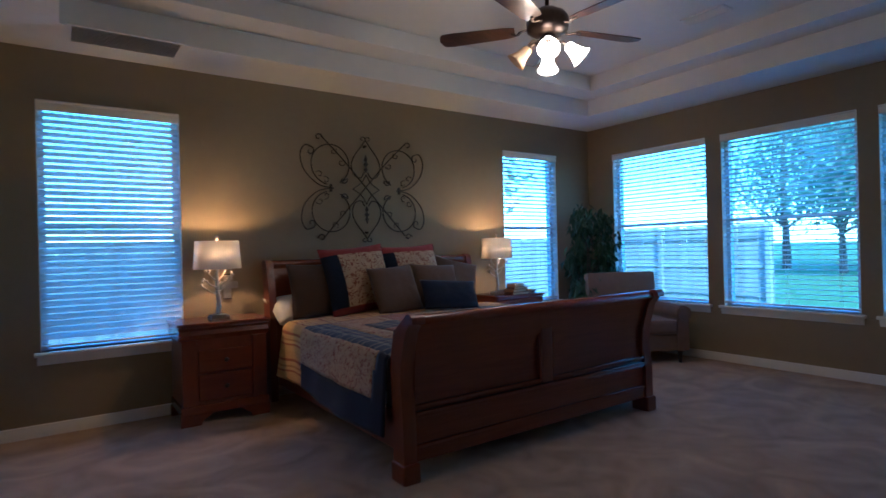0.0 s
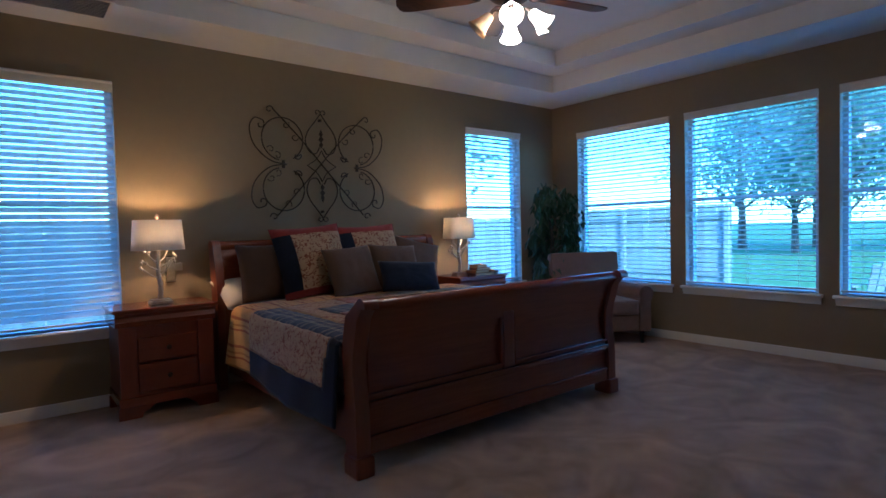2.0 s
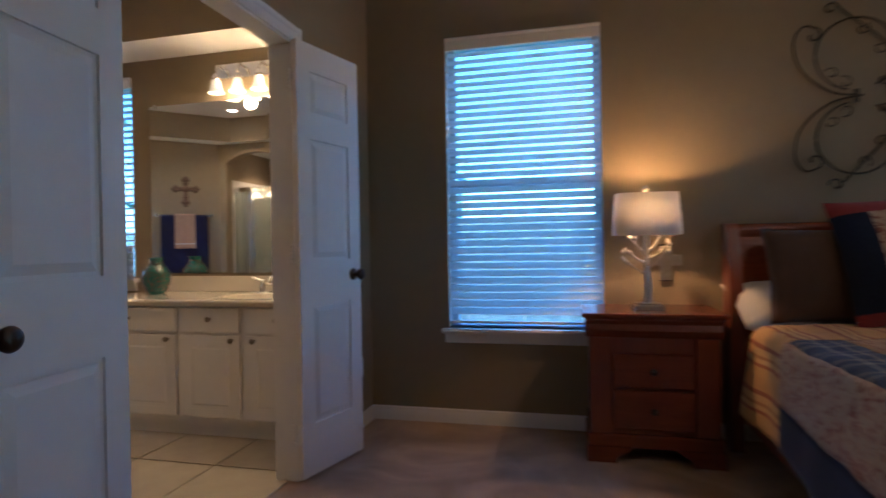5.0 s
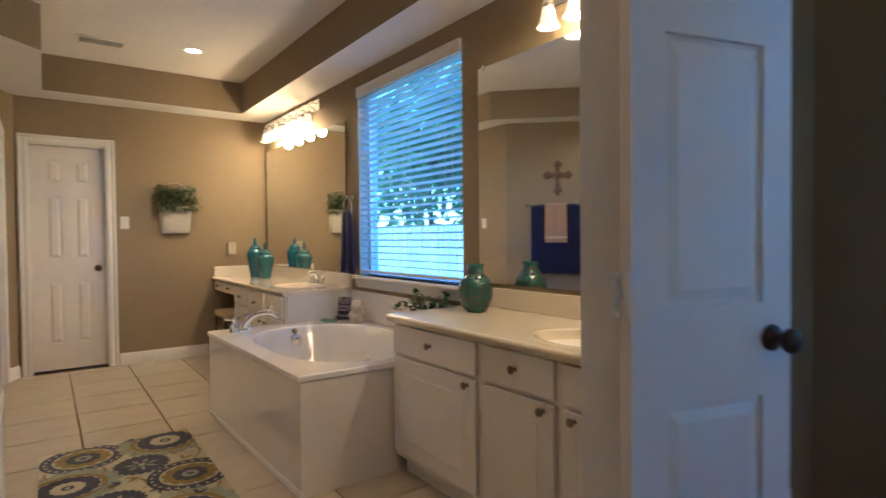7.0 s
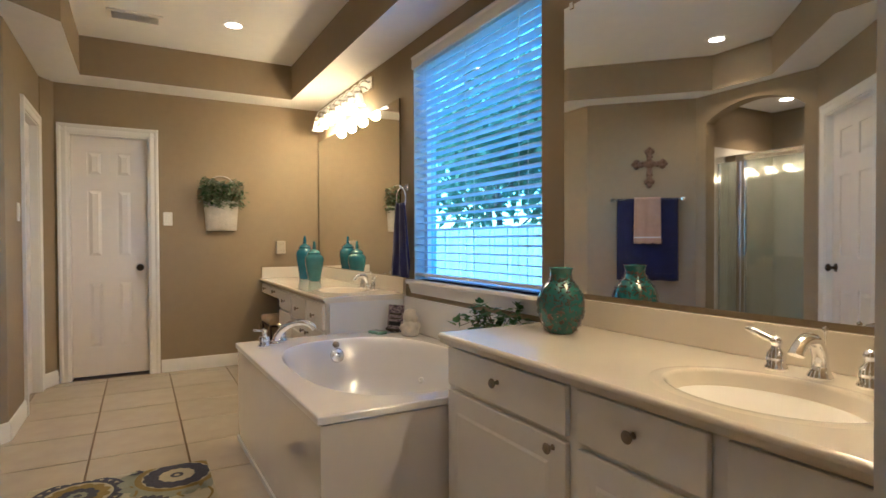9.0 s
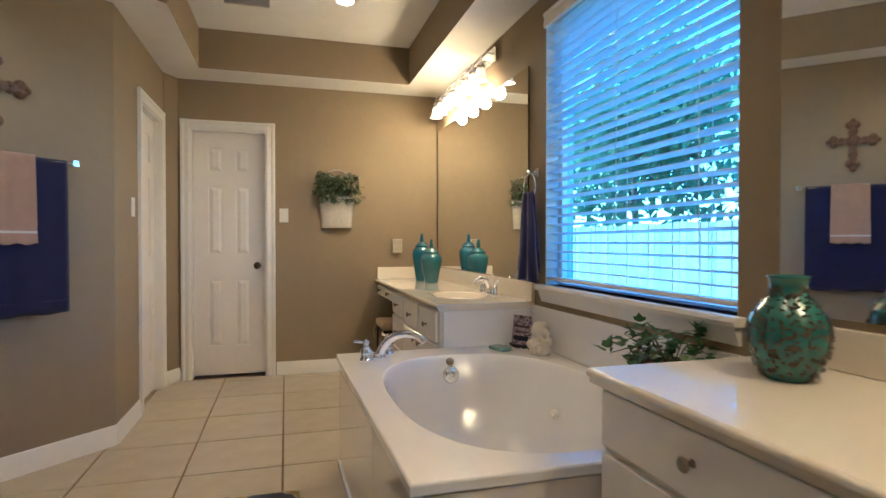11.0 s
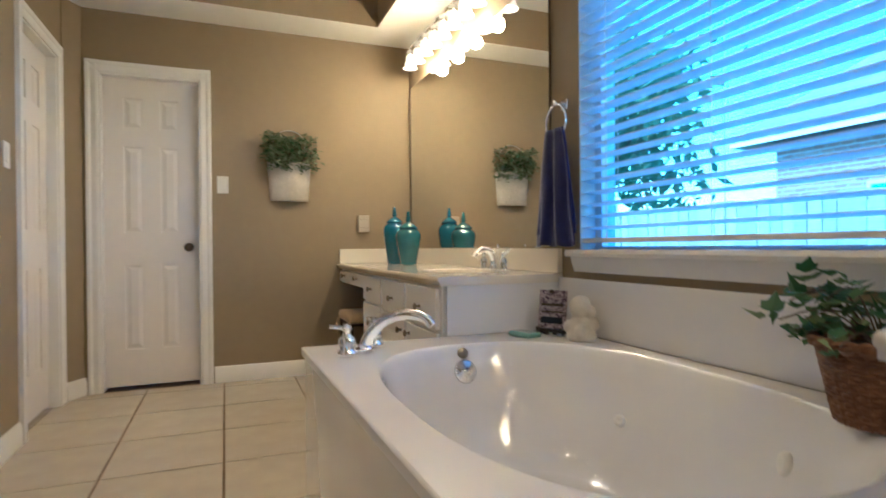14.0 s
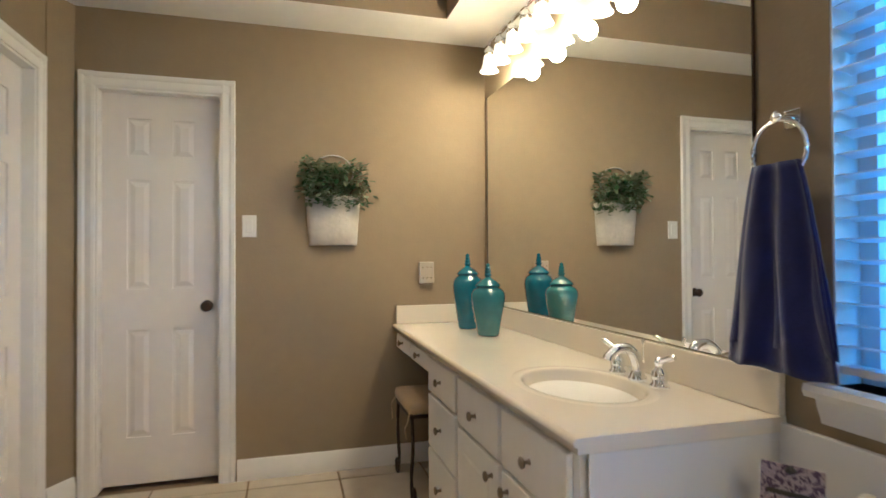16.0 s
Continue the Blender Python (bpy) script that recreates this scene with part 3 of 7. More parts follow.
def vent(m, w, d, n, label, mat):
    v = thing("ceiling_vent", label, "vent", m)
    part("frame", boxes((-w / 2, w / 2, -d / 2, -d / 2 + 0.025, -0.012, 0), (-w / 2, w / 2, d / 2 - 0.025, d / 2, -0.012, 0), (-w / 2, -w / 2 + 0.025, -d / 2 + 0.025, d / 2 - 0.025, -0.012, 0), (w / 2 - 0.025, w / 2, -d / 2 + 0.025, d / 2 - 0.025, -0.012, 0)), mat, v)
    # dark sheet that paints in the shade between the slats
    part("duct_shade", boxes((-w / 2 + 0.02, w / 2 - 0.02, -d / 2 + 0.02, d / 2 - 0.02, -0.003, -0.001)), DARKWOOD, v)
    me = mesh_of("slat", moved(boxes((-w / 2 + 0.025, w / 2 - 0.025, -0.007, 0.007, -0.001, 0.001)), pose(0, 0, 0, 35, 0, 0)), mat)
    for i in range(n):
        shared("slat", me, v, (0, -d / 2 + 0.032 + (d - 0.064) * i / (n - 1), -0.008))
    return v


vent(pose(1.18, 5.56, 2.70), 0.68, 0.35, 12, "white return-air grille in the ceiling", TRIM)
vent(pose(5.02, 3.62, 3.04, 0, 0, 90), 0.36, 0.16, 6, "small white supply vent in the tray ceiling", TRIM)
vent(pose(-4.16, 4.44, 2.72, 0, 0, 90), 0.34, 0.18, 7, "small white supply vent in the bathroom ceiling", TRIM)


# ---- outdoors ----
GRASS = material("mown_lawn", (0.10, 0.17, 0.045), 0.95, grain=60, vary=0.35, bump=0.6, bump_scale=120)
FENCE = material("weathered_cedar_board", (0.33, 0.32, 0.30), 0.85, grain=18, vary=0.25, bump=0.3, per_object=0.18, stretch=(6, 6, 0.6))
BARK = material("grey_bark", (0.11, 0.085, 0.065), 0.95, grain=25, vary=0.4, bump=0.8, stretch=(1, 1, 0.3))
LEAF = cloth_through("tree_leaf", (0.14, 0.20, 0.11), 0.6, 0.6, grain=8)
# leaf colour lightened to put bright haze into the far trees
HAZYLEAF = cloth_through("haze_paled_tree_leaf", (0.34, 0.42, 0.31), 0.6, 0.6, grain=8)
ROOFM = material("grey_shingle", (0.24, 0.24, 0.25), 0.95, grain=40, vary=0.3, bump=0.5)
tagged(part("ground", boxes((-600, 600, -600, 600, -0.62, -0.25)), GRASS, None), "flat mown lawn round the house", "ground", kind="structure")


def fence(p0, p1, height=1.85):
    a, b = Vector((*p0, -0.25)), Vector((*p1, -0.25))
    d = b - a
    f = thing("wooden_fence", "weathered grey cedar privacy fence on the lawn", "fence", Matrix.Translation(a) @ Matrix.Rotation(math.atan2(d.y, d.x), 4, "Z"))
    me = [mesh_of("board", moved(boxes((0, 0.138, 0, 0.018, 0.02, height)), pose(0, 0, 0, random.uniform(-0.4, 0.4), random.uniform(-0.3, 0.3), 0)), FENCE) for _ in range(4)]
    n = int(d.length / 0.142)
    for i in range(n):
        shared("board", me[i % 4], f, (i * 0.142, 0, random.uniform(-0.015, 0.015)))
    for z in (0.35, 0.95, 1.55):
        part("rail", boxes((0, d.length, 0.018, 0.06, z, z + 0.09)), FENCE, f)
    for i in range(int(d.length / 2.4) + 1):
        part("post", boxes((i * 2.4, i * 2.4 + 0.09, 0.06, 0.15, 0, height - 0.05)), FENCE, f)
    return f


fence((-16, 10.2), (12.5, 10.2), 1.65)
fence((12.5, 6.5), (12.5, 10.2))


def tree(x, y, height, spread, seed, low=1.2, leaves=2600, size=0.16, leaf=None):
    rnd = random.Random(seed)
    t = thing("tree", "leafy tree with a grey trunk behind the fence", "tree", pose(x, y, -0.25), group="garden trees")
    limbs, tips = [sweep(bezier([(0, 0, 0), (0.1, 0.05, height * 0.25), (-0.05, 0.1, height * 0.55), (0.1, 0, height * 0.85)]), lambda s: 0.16 * (1 - 0.8 * s) * height / 6, 9)], []
    for i in range(11):
        a, h = rnd.uniform(0, 6.28), height * rnd.uniform(0.25, 0.8)
        r = spread * rnd.uniform(0.45, 0.95)
        tip = Vector((r * math.cos(a), r * math.sin(a), h + rnd.uniform(0.2, 0.25) * height))
        limbs.append(sweep(bezier([(0, 0, h * 0.8), tip * 0.45 + Vector((0, 0, h * 0.42)), tip]), lambda s: 0.06 * (1 - 0.85 * s) * height / 6, 6))
        tips += [tip, tip * 0.7 + Vector((0, 0, h * 0.3))]
    part("trunk", merged(*limbs), BARK, t)
    bm = bmesh.new()
    for i in range(leaves):
        c = rnd.choice(tips)
        p = c + Vector((rnd.gauss(0, 1), rnd.gauss(0, 1), rnd.gauss(0, 0.8))) * spread * 0.26
        if p.z < low:
            continue
        s = size * rnd.uniform(0.6, 1.5)
        u = Vector((rnd.gauss(0, 1), rnd.gauss(0, 1), rnd.gauss(0, 1))).normalized()
        w = u.orthogonal().normalized()
        q = [bm.verts.new(p + v) for v in (u * s, w * s * 0.4, -u * s, -w * s * 0.4)]
        bm.faces.new(q)
    tagged(part("crown", bm, leaf or LEAF, t), kind="stuff")
    return t


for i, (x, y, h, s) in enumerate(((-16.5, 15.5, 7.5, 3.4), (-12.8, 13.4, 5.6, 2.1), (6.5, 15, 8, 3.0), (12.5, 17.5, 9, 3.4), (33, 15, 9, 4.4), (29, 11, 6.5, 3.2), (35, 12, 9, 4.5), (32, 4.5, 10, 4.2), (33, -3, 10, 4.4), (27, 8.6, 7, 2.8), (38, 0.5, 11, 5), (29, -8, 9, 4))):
    # trees beyond x 20 take the leaf with haze in its colour
    tree(x, y, h, s, i, 1.0, 5200 if x > 20 else 3200, 0.15 if x > 20 else 0.16, HAZYLEAF if x > 20 else LEAF)


def far_house(m, w, d, h, rise, label):
    """A neighbour's house: brick walls, hipped roof with eaves, two windows."""
    o = thing("neighbour_house", label, "house", m)
    part("wall", boxes((0, w, 0, d, 0, h)), BRICKWALL, o)
    bm = bmesh.new()
    e = 0.5
    lo = [bm.verts.new(p) for p in ((-e, -e, h), (w + e, -e, h), (w + e, d + e, h), (-e, d + e, h))]
    hi = [bm.verts.new(p) for p in ((d / 2, d / 2, h + rise), (w - d / 2, d / 2, h + rise))]
    for q in ((lo[0], lo[1], hi[1], hi[0]), (lo[1], lo[2], hi[1]), (lo[2], lo[3], hi[0], hi[1]), (lo[3], lo[0], hi[0]), (lo[3], lo[2], lo[1], lo[0])):
        bm.faces.new(q)
    part("roof", bm, ROOFM, o)
    part("fascia", boxes((-e, w + e, -e - 0.03, -e, h - 0.16, h + 0.02), (-e - 0.03, -e, -e, d + e, h - 0.16, h + 0.02)), TRIM, o)
    for x in (w * 0.25, w * 0.7):
        wd = part("window", boxes((x, x + 0.9, -0.03, 0.0, 0.9, 2.1)), VINYL, o)
        part("window_pane", boxes((x + 0.06, x + 0.84, -0.036, -0.031, 0.96, 2.04)), PANE, wd)


def brick_material():
    m = bpy.data.materials.new("brick_courses")
    m.use_nodes = True
    n, l = m.node_tree.nodes, m.node_tree.links
    t, tc, mp, bp = n.new("ShaderNodeTexBrick"), n.new("ShaderNodeTexCoord"), n.new("ShaderNodeMapping"), n.new("ShaderNodeBump")
    mp.inputs["Rotation"].default_value = (radians(90), 0, 0)
    l.new(tc.outputs["Object"], mp.inputs["Vector"])
    l.new(mp.outputs["Vector"], t.inputs["Vector"])
    t.inputs["Color1"].default_value, t.inputs["Color2"].default_value, t.inputs["Mortar"].default_value = (0.30, 0.19, 0.15, 1), (0.22, 0.13, 0.11, 1), (0.42, 0.40, 0.37, 1)
    t.inputs["Scale"].default_value, t.inputs["Mortar Size"].default_value = 1.0, 0.008
    t.inputs["Brick Width"].default_value, t.inputs["Row Height"].default_value = 0.22, 0.075
    l.new(t.outputs["Color"], n["Principled BSDF"].inputs["Base Color"])
    bp.inputs["Strength"].default_value = 0.4
    l.new(t.outputs["Fac"], bp.inputs["Height"])
    l.new(bp.outputs["Normal"], n["Principled BSDF"].inputs["Normal"])
    n["Principled BSDF"].inputs["Roughness"].default_value = 0.9
    return m


BRICKWALL = brick_material()
far_house(pose(-8.0, 13.8, -0.25), 6.0, 5.6, 3.05, 2.8, "neighbour's brown brick house with a grey roof")


def garden_chair(m):
    c = thing("garden_chair", "grey slatted wooden garden chair on the lawn", "chair", m, group="garden chairs")
    for i in range(5):
        part("back_slat", moved(boxes((-0.26 + i * 0.105, -0.17 + i * 0.105, 0, 0.02, 0.30, 1.0 + 0.05 * (1 - abs(i - 2))), bevel=0.005), pose(0, 0.05, 0, -22, 0, 0)), FENCE, c)
    for i in range(5):
        part("seat_slat", boxes((-0.28, 0.28, -0.5 + i * 0.11, -0.40 + i * 0.11, 0.36 - 0.02 * i, 0.38 - 0.02 * i)), FENCE, c)
    for x in (-0.36, 0.30):
        part("armrest", boxes((x - 0.03, x + 0.09, -0.55, 0.2, 0.56, 0.58)), FENCE, c)
        part("leg", boxes((x, x + 0.06, -0.5, -0.42, 0, 0.56)), FENCE, c)
        part("leg", boxes((x, x + 0.06, 0.05, 0.13, 0, 0.56)), FENCE, c)


garden_chair(pose(10.1, 3.55, -0.25, 0, 0, 130))
garden_chair(pose(9.6, 2.25, -0.25, 0, 0, 80))


# ---- bedroom ----
def fabric(name, color, vary=0.15, grain=260, sheen=0.2):
    return material(name, color, 0.95, grain=grain, vary=vary, bump=0.35, bump_scale=grain * 1.6, spec=0.15, sheen=sheen)


def floral(name, ground, spots, scale=26.0, cover=0.56):
    """Printed cloth: scattered blotches of one colour on another, with a quilted relief."""
    m = fabric(name, ground)
    n, l = m.node_tree.nodes, m.node_tree.links
    v = n.new("ShaderNodeTexNoise")
    v.inputs["Scale"].default_value, v.inputs["Detail"].default_value, v.inputs["Distortion"].default_value = scale, 2.5, 1.6
    l.new(n["Mapping"].outputs["Vector"], v.inputs["Vector"])
    r = n.new("ShaderNodeValToRGB")
    r.color_ramp.elements[0].position, r.color_ramp.elements[1].position = cover, cover + 0.05
    r.color_ramp.elements[0].color, r.color_ramp.elements[1].color = (*ground, 1), (*spots, 1)
    l.new(v.outputs["Fac"], r.inputs["Fac"])
    l.new(r.outputs["Color"], n["Hue/Saturation/Value"].inputs["Color"])
    return m


def banded(name, axis, stops, period, second=None):
    """Woven stripes: colours in turn along one axis, and across it too for a plaid."""
    m = fabric(name, stops[0][1])
    n, l = m.node_tree.nodes, m.node_tree.links
    sep = n.new("ShaderNodeSeparateXYZ")
    l.new(n["Texture Coordinate"].outputs["Object"], sep.inputs[0])
    slope = n.new("ShaderNodeMath")
    slope.operation = "SUBTRACT"
    l.new(sep.outputs[0], slope.inputs[0])
    l.new(sep.outputs[2], slope.inputs[1])
    outs = []
    for ax in ([axis] if second is None else [axis, second]):
        mul, fr, r = n.new("ShaderNodeMath"), n.new("ShaderNodeMath"), n.new("ShaderNodeValToRGB")
        mul.operation, fr.operation = "MULTIPLY", "FRACT"
        mul.inputs[1].default_value = 1 / period
        l.new(slope.outputs[0] if ax == "over_edge" else sep.outputs[ax], mul.inputs[0])
        l.new(mul.outputs[0], fr.inputs[0])
        l.new(fr.outputs[0], r.inputs["Fac"])
        r.color_ramp.interpolation = "CONSTANT"
        e = r.color_ramp.elements
        e[0].position, e[0].color = 0, (*stops[0][1], 1)
        e[1].position, e[1].color = stops[1][0], (*stops[1][1], 1)
        for p, c in stops[2:]:
            e.new(p).color = (*c, 1)
        outs.append(r.outputs["Color"])
    if second is None:
        src = outs[0]
    else:
        mx = n.new("ShaderNodeMixRGB")
        mx.inputs[0].default_value = 0.5
        l.new(outs[0], mx.inputs[1])
        l.new(outs[1], mx.inputs[2])
        src = mx.outputs[0]
    l.new(src, n["Hue/Saturation/Value"].inputs["Color"])
    return m


NAVY = fabric("navy_cotton", (0.010, 0.0145, 0.031), 0.3, 60)
CREAM = floral("cream_floral_cotton", (0.50, 0.34, 0.185), (0.27, 0.085, 0.04), 34, 0.545)
REDCLOTH = fabric("brick_red_cotton", (0.24, 0.035, 0.03), 0.25, 80)
STRIPE = banded("tan_striped_cotton", "over_edge", [(0, (0.58, 0.34, 0.11)), (0.3, (0.30, 0.09, 0.03)), (0.40, (0.62, 0.40, 0.15)), (0.55, (0.42, 0.20, 0.06)), (0.62, (0.64, 0.42, 0.16)), (0.72, (0.36, 0.12, 0.04)), (0.8, (0.60, 0.36, 0.12))], 0.17)
PLAID = banded("blue_plaid_cotton", 0, [(0, (0.035, 0.055, 0.095)), (0.35, (0.30, 0.28, 0.21)), (0.5, (0.025, 0.04, 0.08)), (0.75, (0.36, 0.30, 0.20)), (0.85, (0.05, 0.075, 0.11))], 0.16, 1)
TAUPE = fabric("taupe_linen", (0.120, 0.076, 0.052), 0.15, 200)
BROWN = fabric("brown_cotton", (0.085, 0.048, 0.030), 0.15, 200)
LINEN = fabric("white_bed_linen", (0.62, 0.58, 0.52), 0.06, 120)
SHADE = cloth_through("white_lamp_shade", (0.80, 0.77, 0.73), 0.17, 0.9)
SILVER = material("antique_silver_leaf", (0.44, 0.39, 0.32), 0.32, 0.9, grain=60, vary=0.2, bump=0.3)
UPHOL = fabric("beige_chair_upholstery", (0.23, 0.145, 0.10), 0.12, 300)
FICUS = cloth_through("ficus_leaf", (0.032, 0.075, 0.03), 0.2, 0.4, grain=12)
PAPER = material("book_paper", (0.6, 0.55, 0.42), 0.9, grain=80)
FROST = glow("lit_frosted_bell", (1.0, 0.72, 0.42), 3.0)
DIMBELL = cloth_through("unlit_amber_bell", (0.72, 0.55, 0.34), 0.4, 0.4)

BX0, BX1 = 2.23, 4.36


def bed():
    b = thing("sleigh_bed", "dark cherry king sleigh bed with panelled footboard", "bed", pose(0, 0, 0))
    # footboard: a thick board that leans out and rolls over at the top (y towards the foot is negative)
    def side(y_out, y_in, top, lean, roll):
        out = [(y_out, 0.10), (y_out, 0.30), (y_out + 0.01 * roll, 0.42), (y_out + 0.022 * roll, 0.52), (y_out + 0.012 * roll, 0.62), (y_out - lean * 0.45 * roll, top - 0.10), (y_out - lean * roll, top - 0.045)]
        c = (y_out - (lean - 0.012) * roll, top - 0.035)
        arc = [(c[0] - roll * 0.042 * math.cos(a), c[1] + 0.04 * math.sin(a)) for a in np.linspace(-0.3, 2.6, 9)]
        inn = [(y_in - lean * 0.35 * roll, top - 0.10), (y_in + 0.015 * roll, 0.62), (y_in, 0.42), (y_in, 0.10)]
        return out + arc + inn
    fo = 3.765
    part("footboard", extrude_profile(side(fo, fo + 0.05, 0.885, 0.075, 1), BX0 + 0.05, BX1 - 0.05), CHERRY, b)
    for x in (BX0 - 0.012, BX1 - 0.068):
        p = side(fo - 0.025, fo + 0.085, 0.895, 0.085, 1)
        part("footboard_post", extrude_profile(p, x, x + 0.08), CHERRY_UP, b)
        part("foot", boxes((x - 0.012, x + 0.092, fo - 0.045, fo + 0.095, 0.0, 0.105), bevel=0.012), CHERRY_UP, b)
    xm = (BX0 + BX1) / 2
    for x0, x1 in ((BX0 + 0.07, xm - 0.05), (xm + 0.05, BX1 - 0.07)):
        fr = 0.018
        part("footboard_panel", boxes((x0, x1, fo - 0.016, fo + 0.02, 0.385, 0.385 + fr), (x0, x1, fo - 0.004, fo + 0.03, 0.70 - fr, 0.70), (x0, x0 + fr, fo - 0.012, fo + 0.024, 0.385 + fr, 0.70 - fr), (x1 - fr, x1, fo - 0.012, fo + 0.024, 0.385 + fr, 0.70 - fr), bevel=0.005), CHERRY, b)
    part("mid_stile", boxes((xm - 0.045, xm + 0.045, fo - 0.014, fo + 0.02, 0.37, 0.72), bevel=0.006), CHERRY_UP, b)
    for z, d, h in ((0.345, 0.026, 0.022), (0.325, 0.016, 0.02), (0.17, 0.02, 0.022), (0.10, 0.012, 0.07)):
        part("moulding", boxes((BX0 + 0.07, BX1 - 0.07, fo - d, fo + 0.01, z, z + h), bevel=0.006), CHERRY, b)
    # headboard, rolled towards the wall
    hb = 5.80
    prof = [(hb, 0.25), (hb, 0.75), (hb - 0.015, 0.90), (hb, 1.03), (hb + 0.03, 1.10)] + [(hb + 0.062 - 0.04 * math.cos(a), 1.135 + 0.035 * math.sin(a)) for a in np.linspace(0.0, 3.3, 9)] + [(hb + 0.085, 1.06), (hb + 0.05, 0.9), (hb + 0.05, 0.25)]
    part("headboard", extrude_profile(prof, 2.22, 4.24), CHERRY, b)
    pp = [(hb - 0.055, 0.02), (hb - 0.055, 0.45), (hb - 0.075, 0.72), (hb - 0.05, 0.95), (hb - 0.005, 1.08)] + [(hb + 0.065 - 0.06 * math.cos(a), 1.125 + 0.05 * math.sin(a)) for a in np.linspace(0.0, 3.0, 9)] + [(hb + 0.10, 1.0), (hb + 0.08, 0.75), (hb + 0.08, 0.02)]
    for x in (2.165, 4.235):
        part("headboard_post", extrude_profile(pp, x, x + 0.06), CHERRY_UP, b)
    part("headboard_panel", boxes((2.32, 4.14, hb - 0.022, hb - 0.002, 0.62, 0.64), (2.32, 4.14, hb - 0.03, hb - 0.012, 0.98, 1.0), bevel=0.006), CHERRY, b)
    for x in (2.25, 4.30):
        part("side_rail", boxes((x, x + 0.035, fo + 0.05, hb, 0.14, 0.36), bevel=0.008), wood_y, b)
    m = thing("mattress", "white mattress under the quilt on the bed", "mattress", pose(0, 0, 0))
    part("box_spring", boxes((2.30, 4.29, fo + 0.09, hb - 0.06, 0.30, 0.42), bevel=0.02), LINEN, m)
    part("mattress_body", boxes((2.29, 4.30, fo + 0.09, hb - 0.06, 0.425, 0.665), bevel=0.04), LINEN, m)


wood_y = wood("cherry_wood_lengthwise", (0.155, 0.033, 0.012), (0.205, 0.045, 0.016), 0.3, axis=(12, 1, 12))
bed()


def quilt():
    q = thing("quilt", "patchwork quilt in cream floral, tan stripe, plaid and navy", "quilt", pose(0, 0, 0))
    y0, y1, top = 3.865, 5.56, 0.685
    us = np.concatenate([np.linspace(0, 0.54, 16), np.linspace(0.54, 0.68, 7)[1:], np.linspace(0.68, 2.44, 46)[1:], np.linspace(2.44, 2.58, 7)[1:], np.linspace(2.58, 3.12, 16)[1:]])
    vs = np.linspace(0, 1, 62)

    def place(u, v):
        y = y0 + (y1 - y0) * v
        k = u if u < 1.56 else 3.12 - u
        s = 1 if u < 1.56 else -1
        drop = 0.225 + 0.05 * v + 0.010 * math.sin(y * 4)
        if k < 0.54:
            z = drop + (top - 0.065 - drop) * k / 0.54
            out = 0.016 * (1 - k / 0.54) * math.sin(y * 5 + 1.3) + 0.004 * math.sin(y * 17)
            x = 2.205 - 0.045 * (1 - k / 0.54) + out * 0.8
        elif k < 0.68:
            a = (k - 0.54) / 0.14 * math.pi / 2
            x, z = 2.205 + 0.075 * (1 - math.cos(a)), top - 0.065 + 0.065 * math.sin(a)
        else:
            x = 2.28 + (k - 0.68) * (1.01 / 0.88)
            z = top + 0.028 * min(1, (k - 0.68) / 0.5)
        z += 0.010 * noise.noise((x * 5, y * 5, 3.1)) + 0.006 * noise.noise((x * 14, y * 14, 1.0))
        if k > 0.6 and v < 0.05:
            z -= 0.04 * (1 - v / 0.05)
        if s < 0:
            x = 6.59 - x
        return (x, y, z)

    def kind(u, v):
        k = u if u < 1.56 else 3.12 - u
        edge = 0.70 + 0.05 * min(1, k / 0.6)
        if v > edge + 0.012:
            return "striped_border"
        if v > edge:
            return "binding"
        if k < 0.27 or (v < 0.07 + 0.05 * (0.54 - k) and k < 0.60):
            return "navy_border"
        if k < 0.60:
            return "floral_band"
        if k < 0.78:
            return "plaid_band"
        c = (int((u - 0.8) / 0.34) + 2 * int(v / 0.19)) % 5
        return ("floral_patch", "floral_band", "red_patch", "floral_patch", "plaid_band")[c] if k > 0.9 else "floral_band"

    mats = {"striped_border": STRIPE, "binding": NAVY, "navy_border": NAVY, "floral_band": CREAM, "plaid_band": PLAID, "floral_patch": LINENPRINT, "red_patch": REDPRINT}
    vs = np.array(sorted([*vs, *np.linspace(0.69, 0.78, 14)]))
    made = {}
    pts = [[place(u, v) for v in vs] for u in us]
    for i in range(len(us) - 1):
        for j in range(len(vs) - 1):
            u, v = (us[i] + us[i + 1]) / 2, (vs[j] + vs[j + 1]) / 2
            k = kind(u, v)
            if k in ("navy_border", "plaid_band"):
                k = (k, u < 1.56, int((u - 0.8) / 0.34) if 0.9 < u < 2.22 else -1, int(v / 0.19) if 0.9 < u < 2.22 else -1)
            elif k in ("floral_patch", "red_patch"):
                k = (k, int((u - 0.8) / 0.34), int(v / 0.19))
            else:
                k = (k,)
            bm, seen = made.setdefault(k, (bmesh.new(), {}))
            f = []
            for a, b in ((i, j), (i + 1, j), (i + 1, j + 1), (i, j + 1)):
                if (a, b) not in seen:
                    seen[a, b] = bm.verts.new(pts[a][b])
                f.append(seen[a, b])
            bm.faces.new(f).smooth = True
    for k, (bm, _) in made.items():
        bmesh.ops.recalc_face_normals(bm, faces=bm.faces)
        ob = part(k[0], bm, mats[k[0]], q)
        s = ob.modifiers.new("thickness", "SOLIDIFY")
        s.thickness, s.offset = 0.012, -1


LINENPRINT = floral("pale_printed_cotton", (0.46, 0.33, 0.20), (0.22, 0.085, 0.05), 30, 0.53)
REDPRINT = floral("red_printed_cotton", (0.36, 0.14, 0.10), (0.50, 0.40, 0.30), 40, 0.55)
quilt()


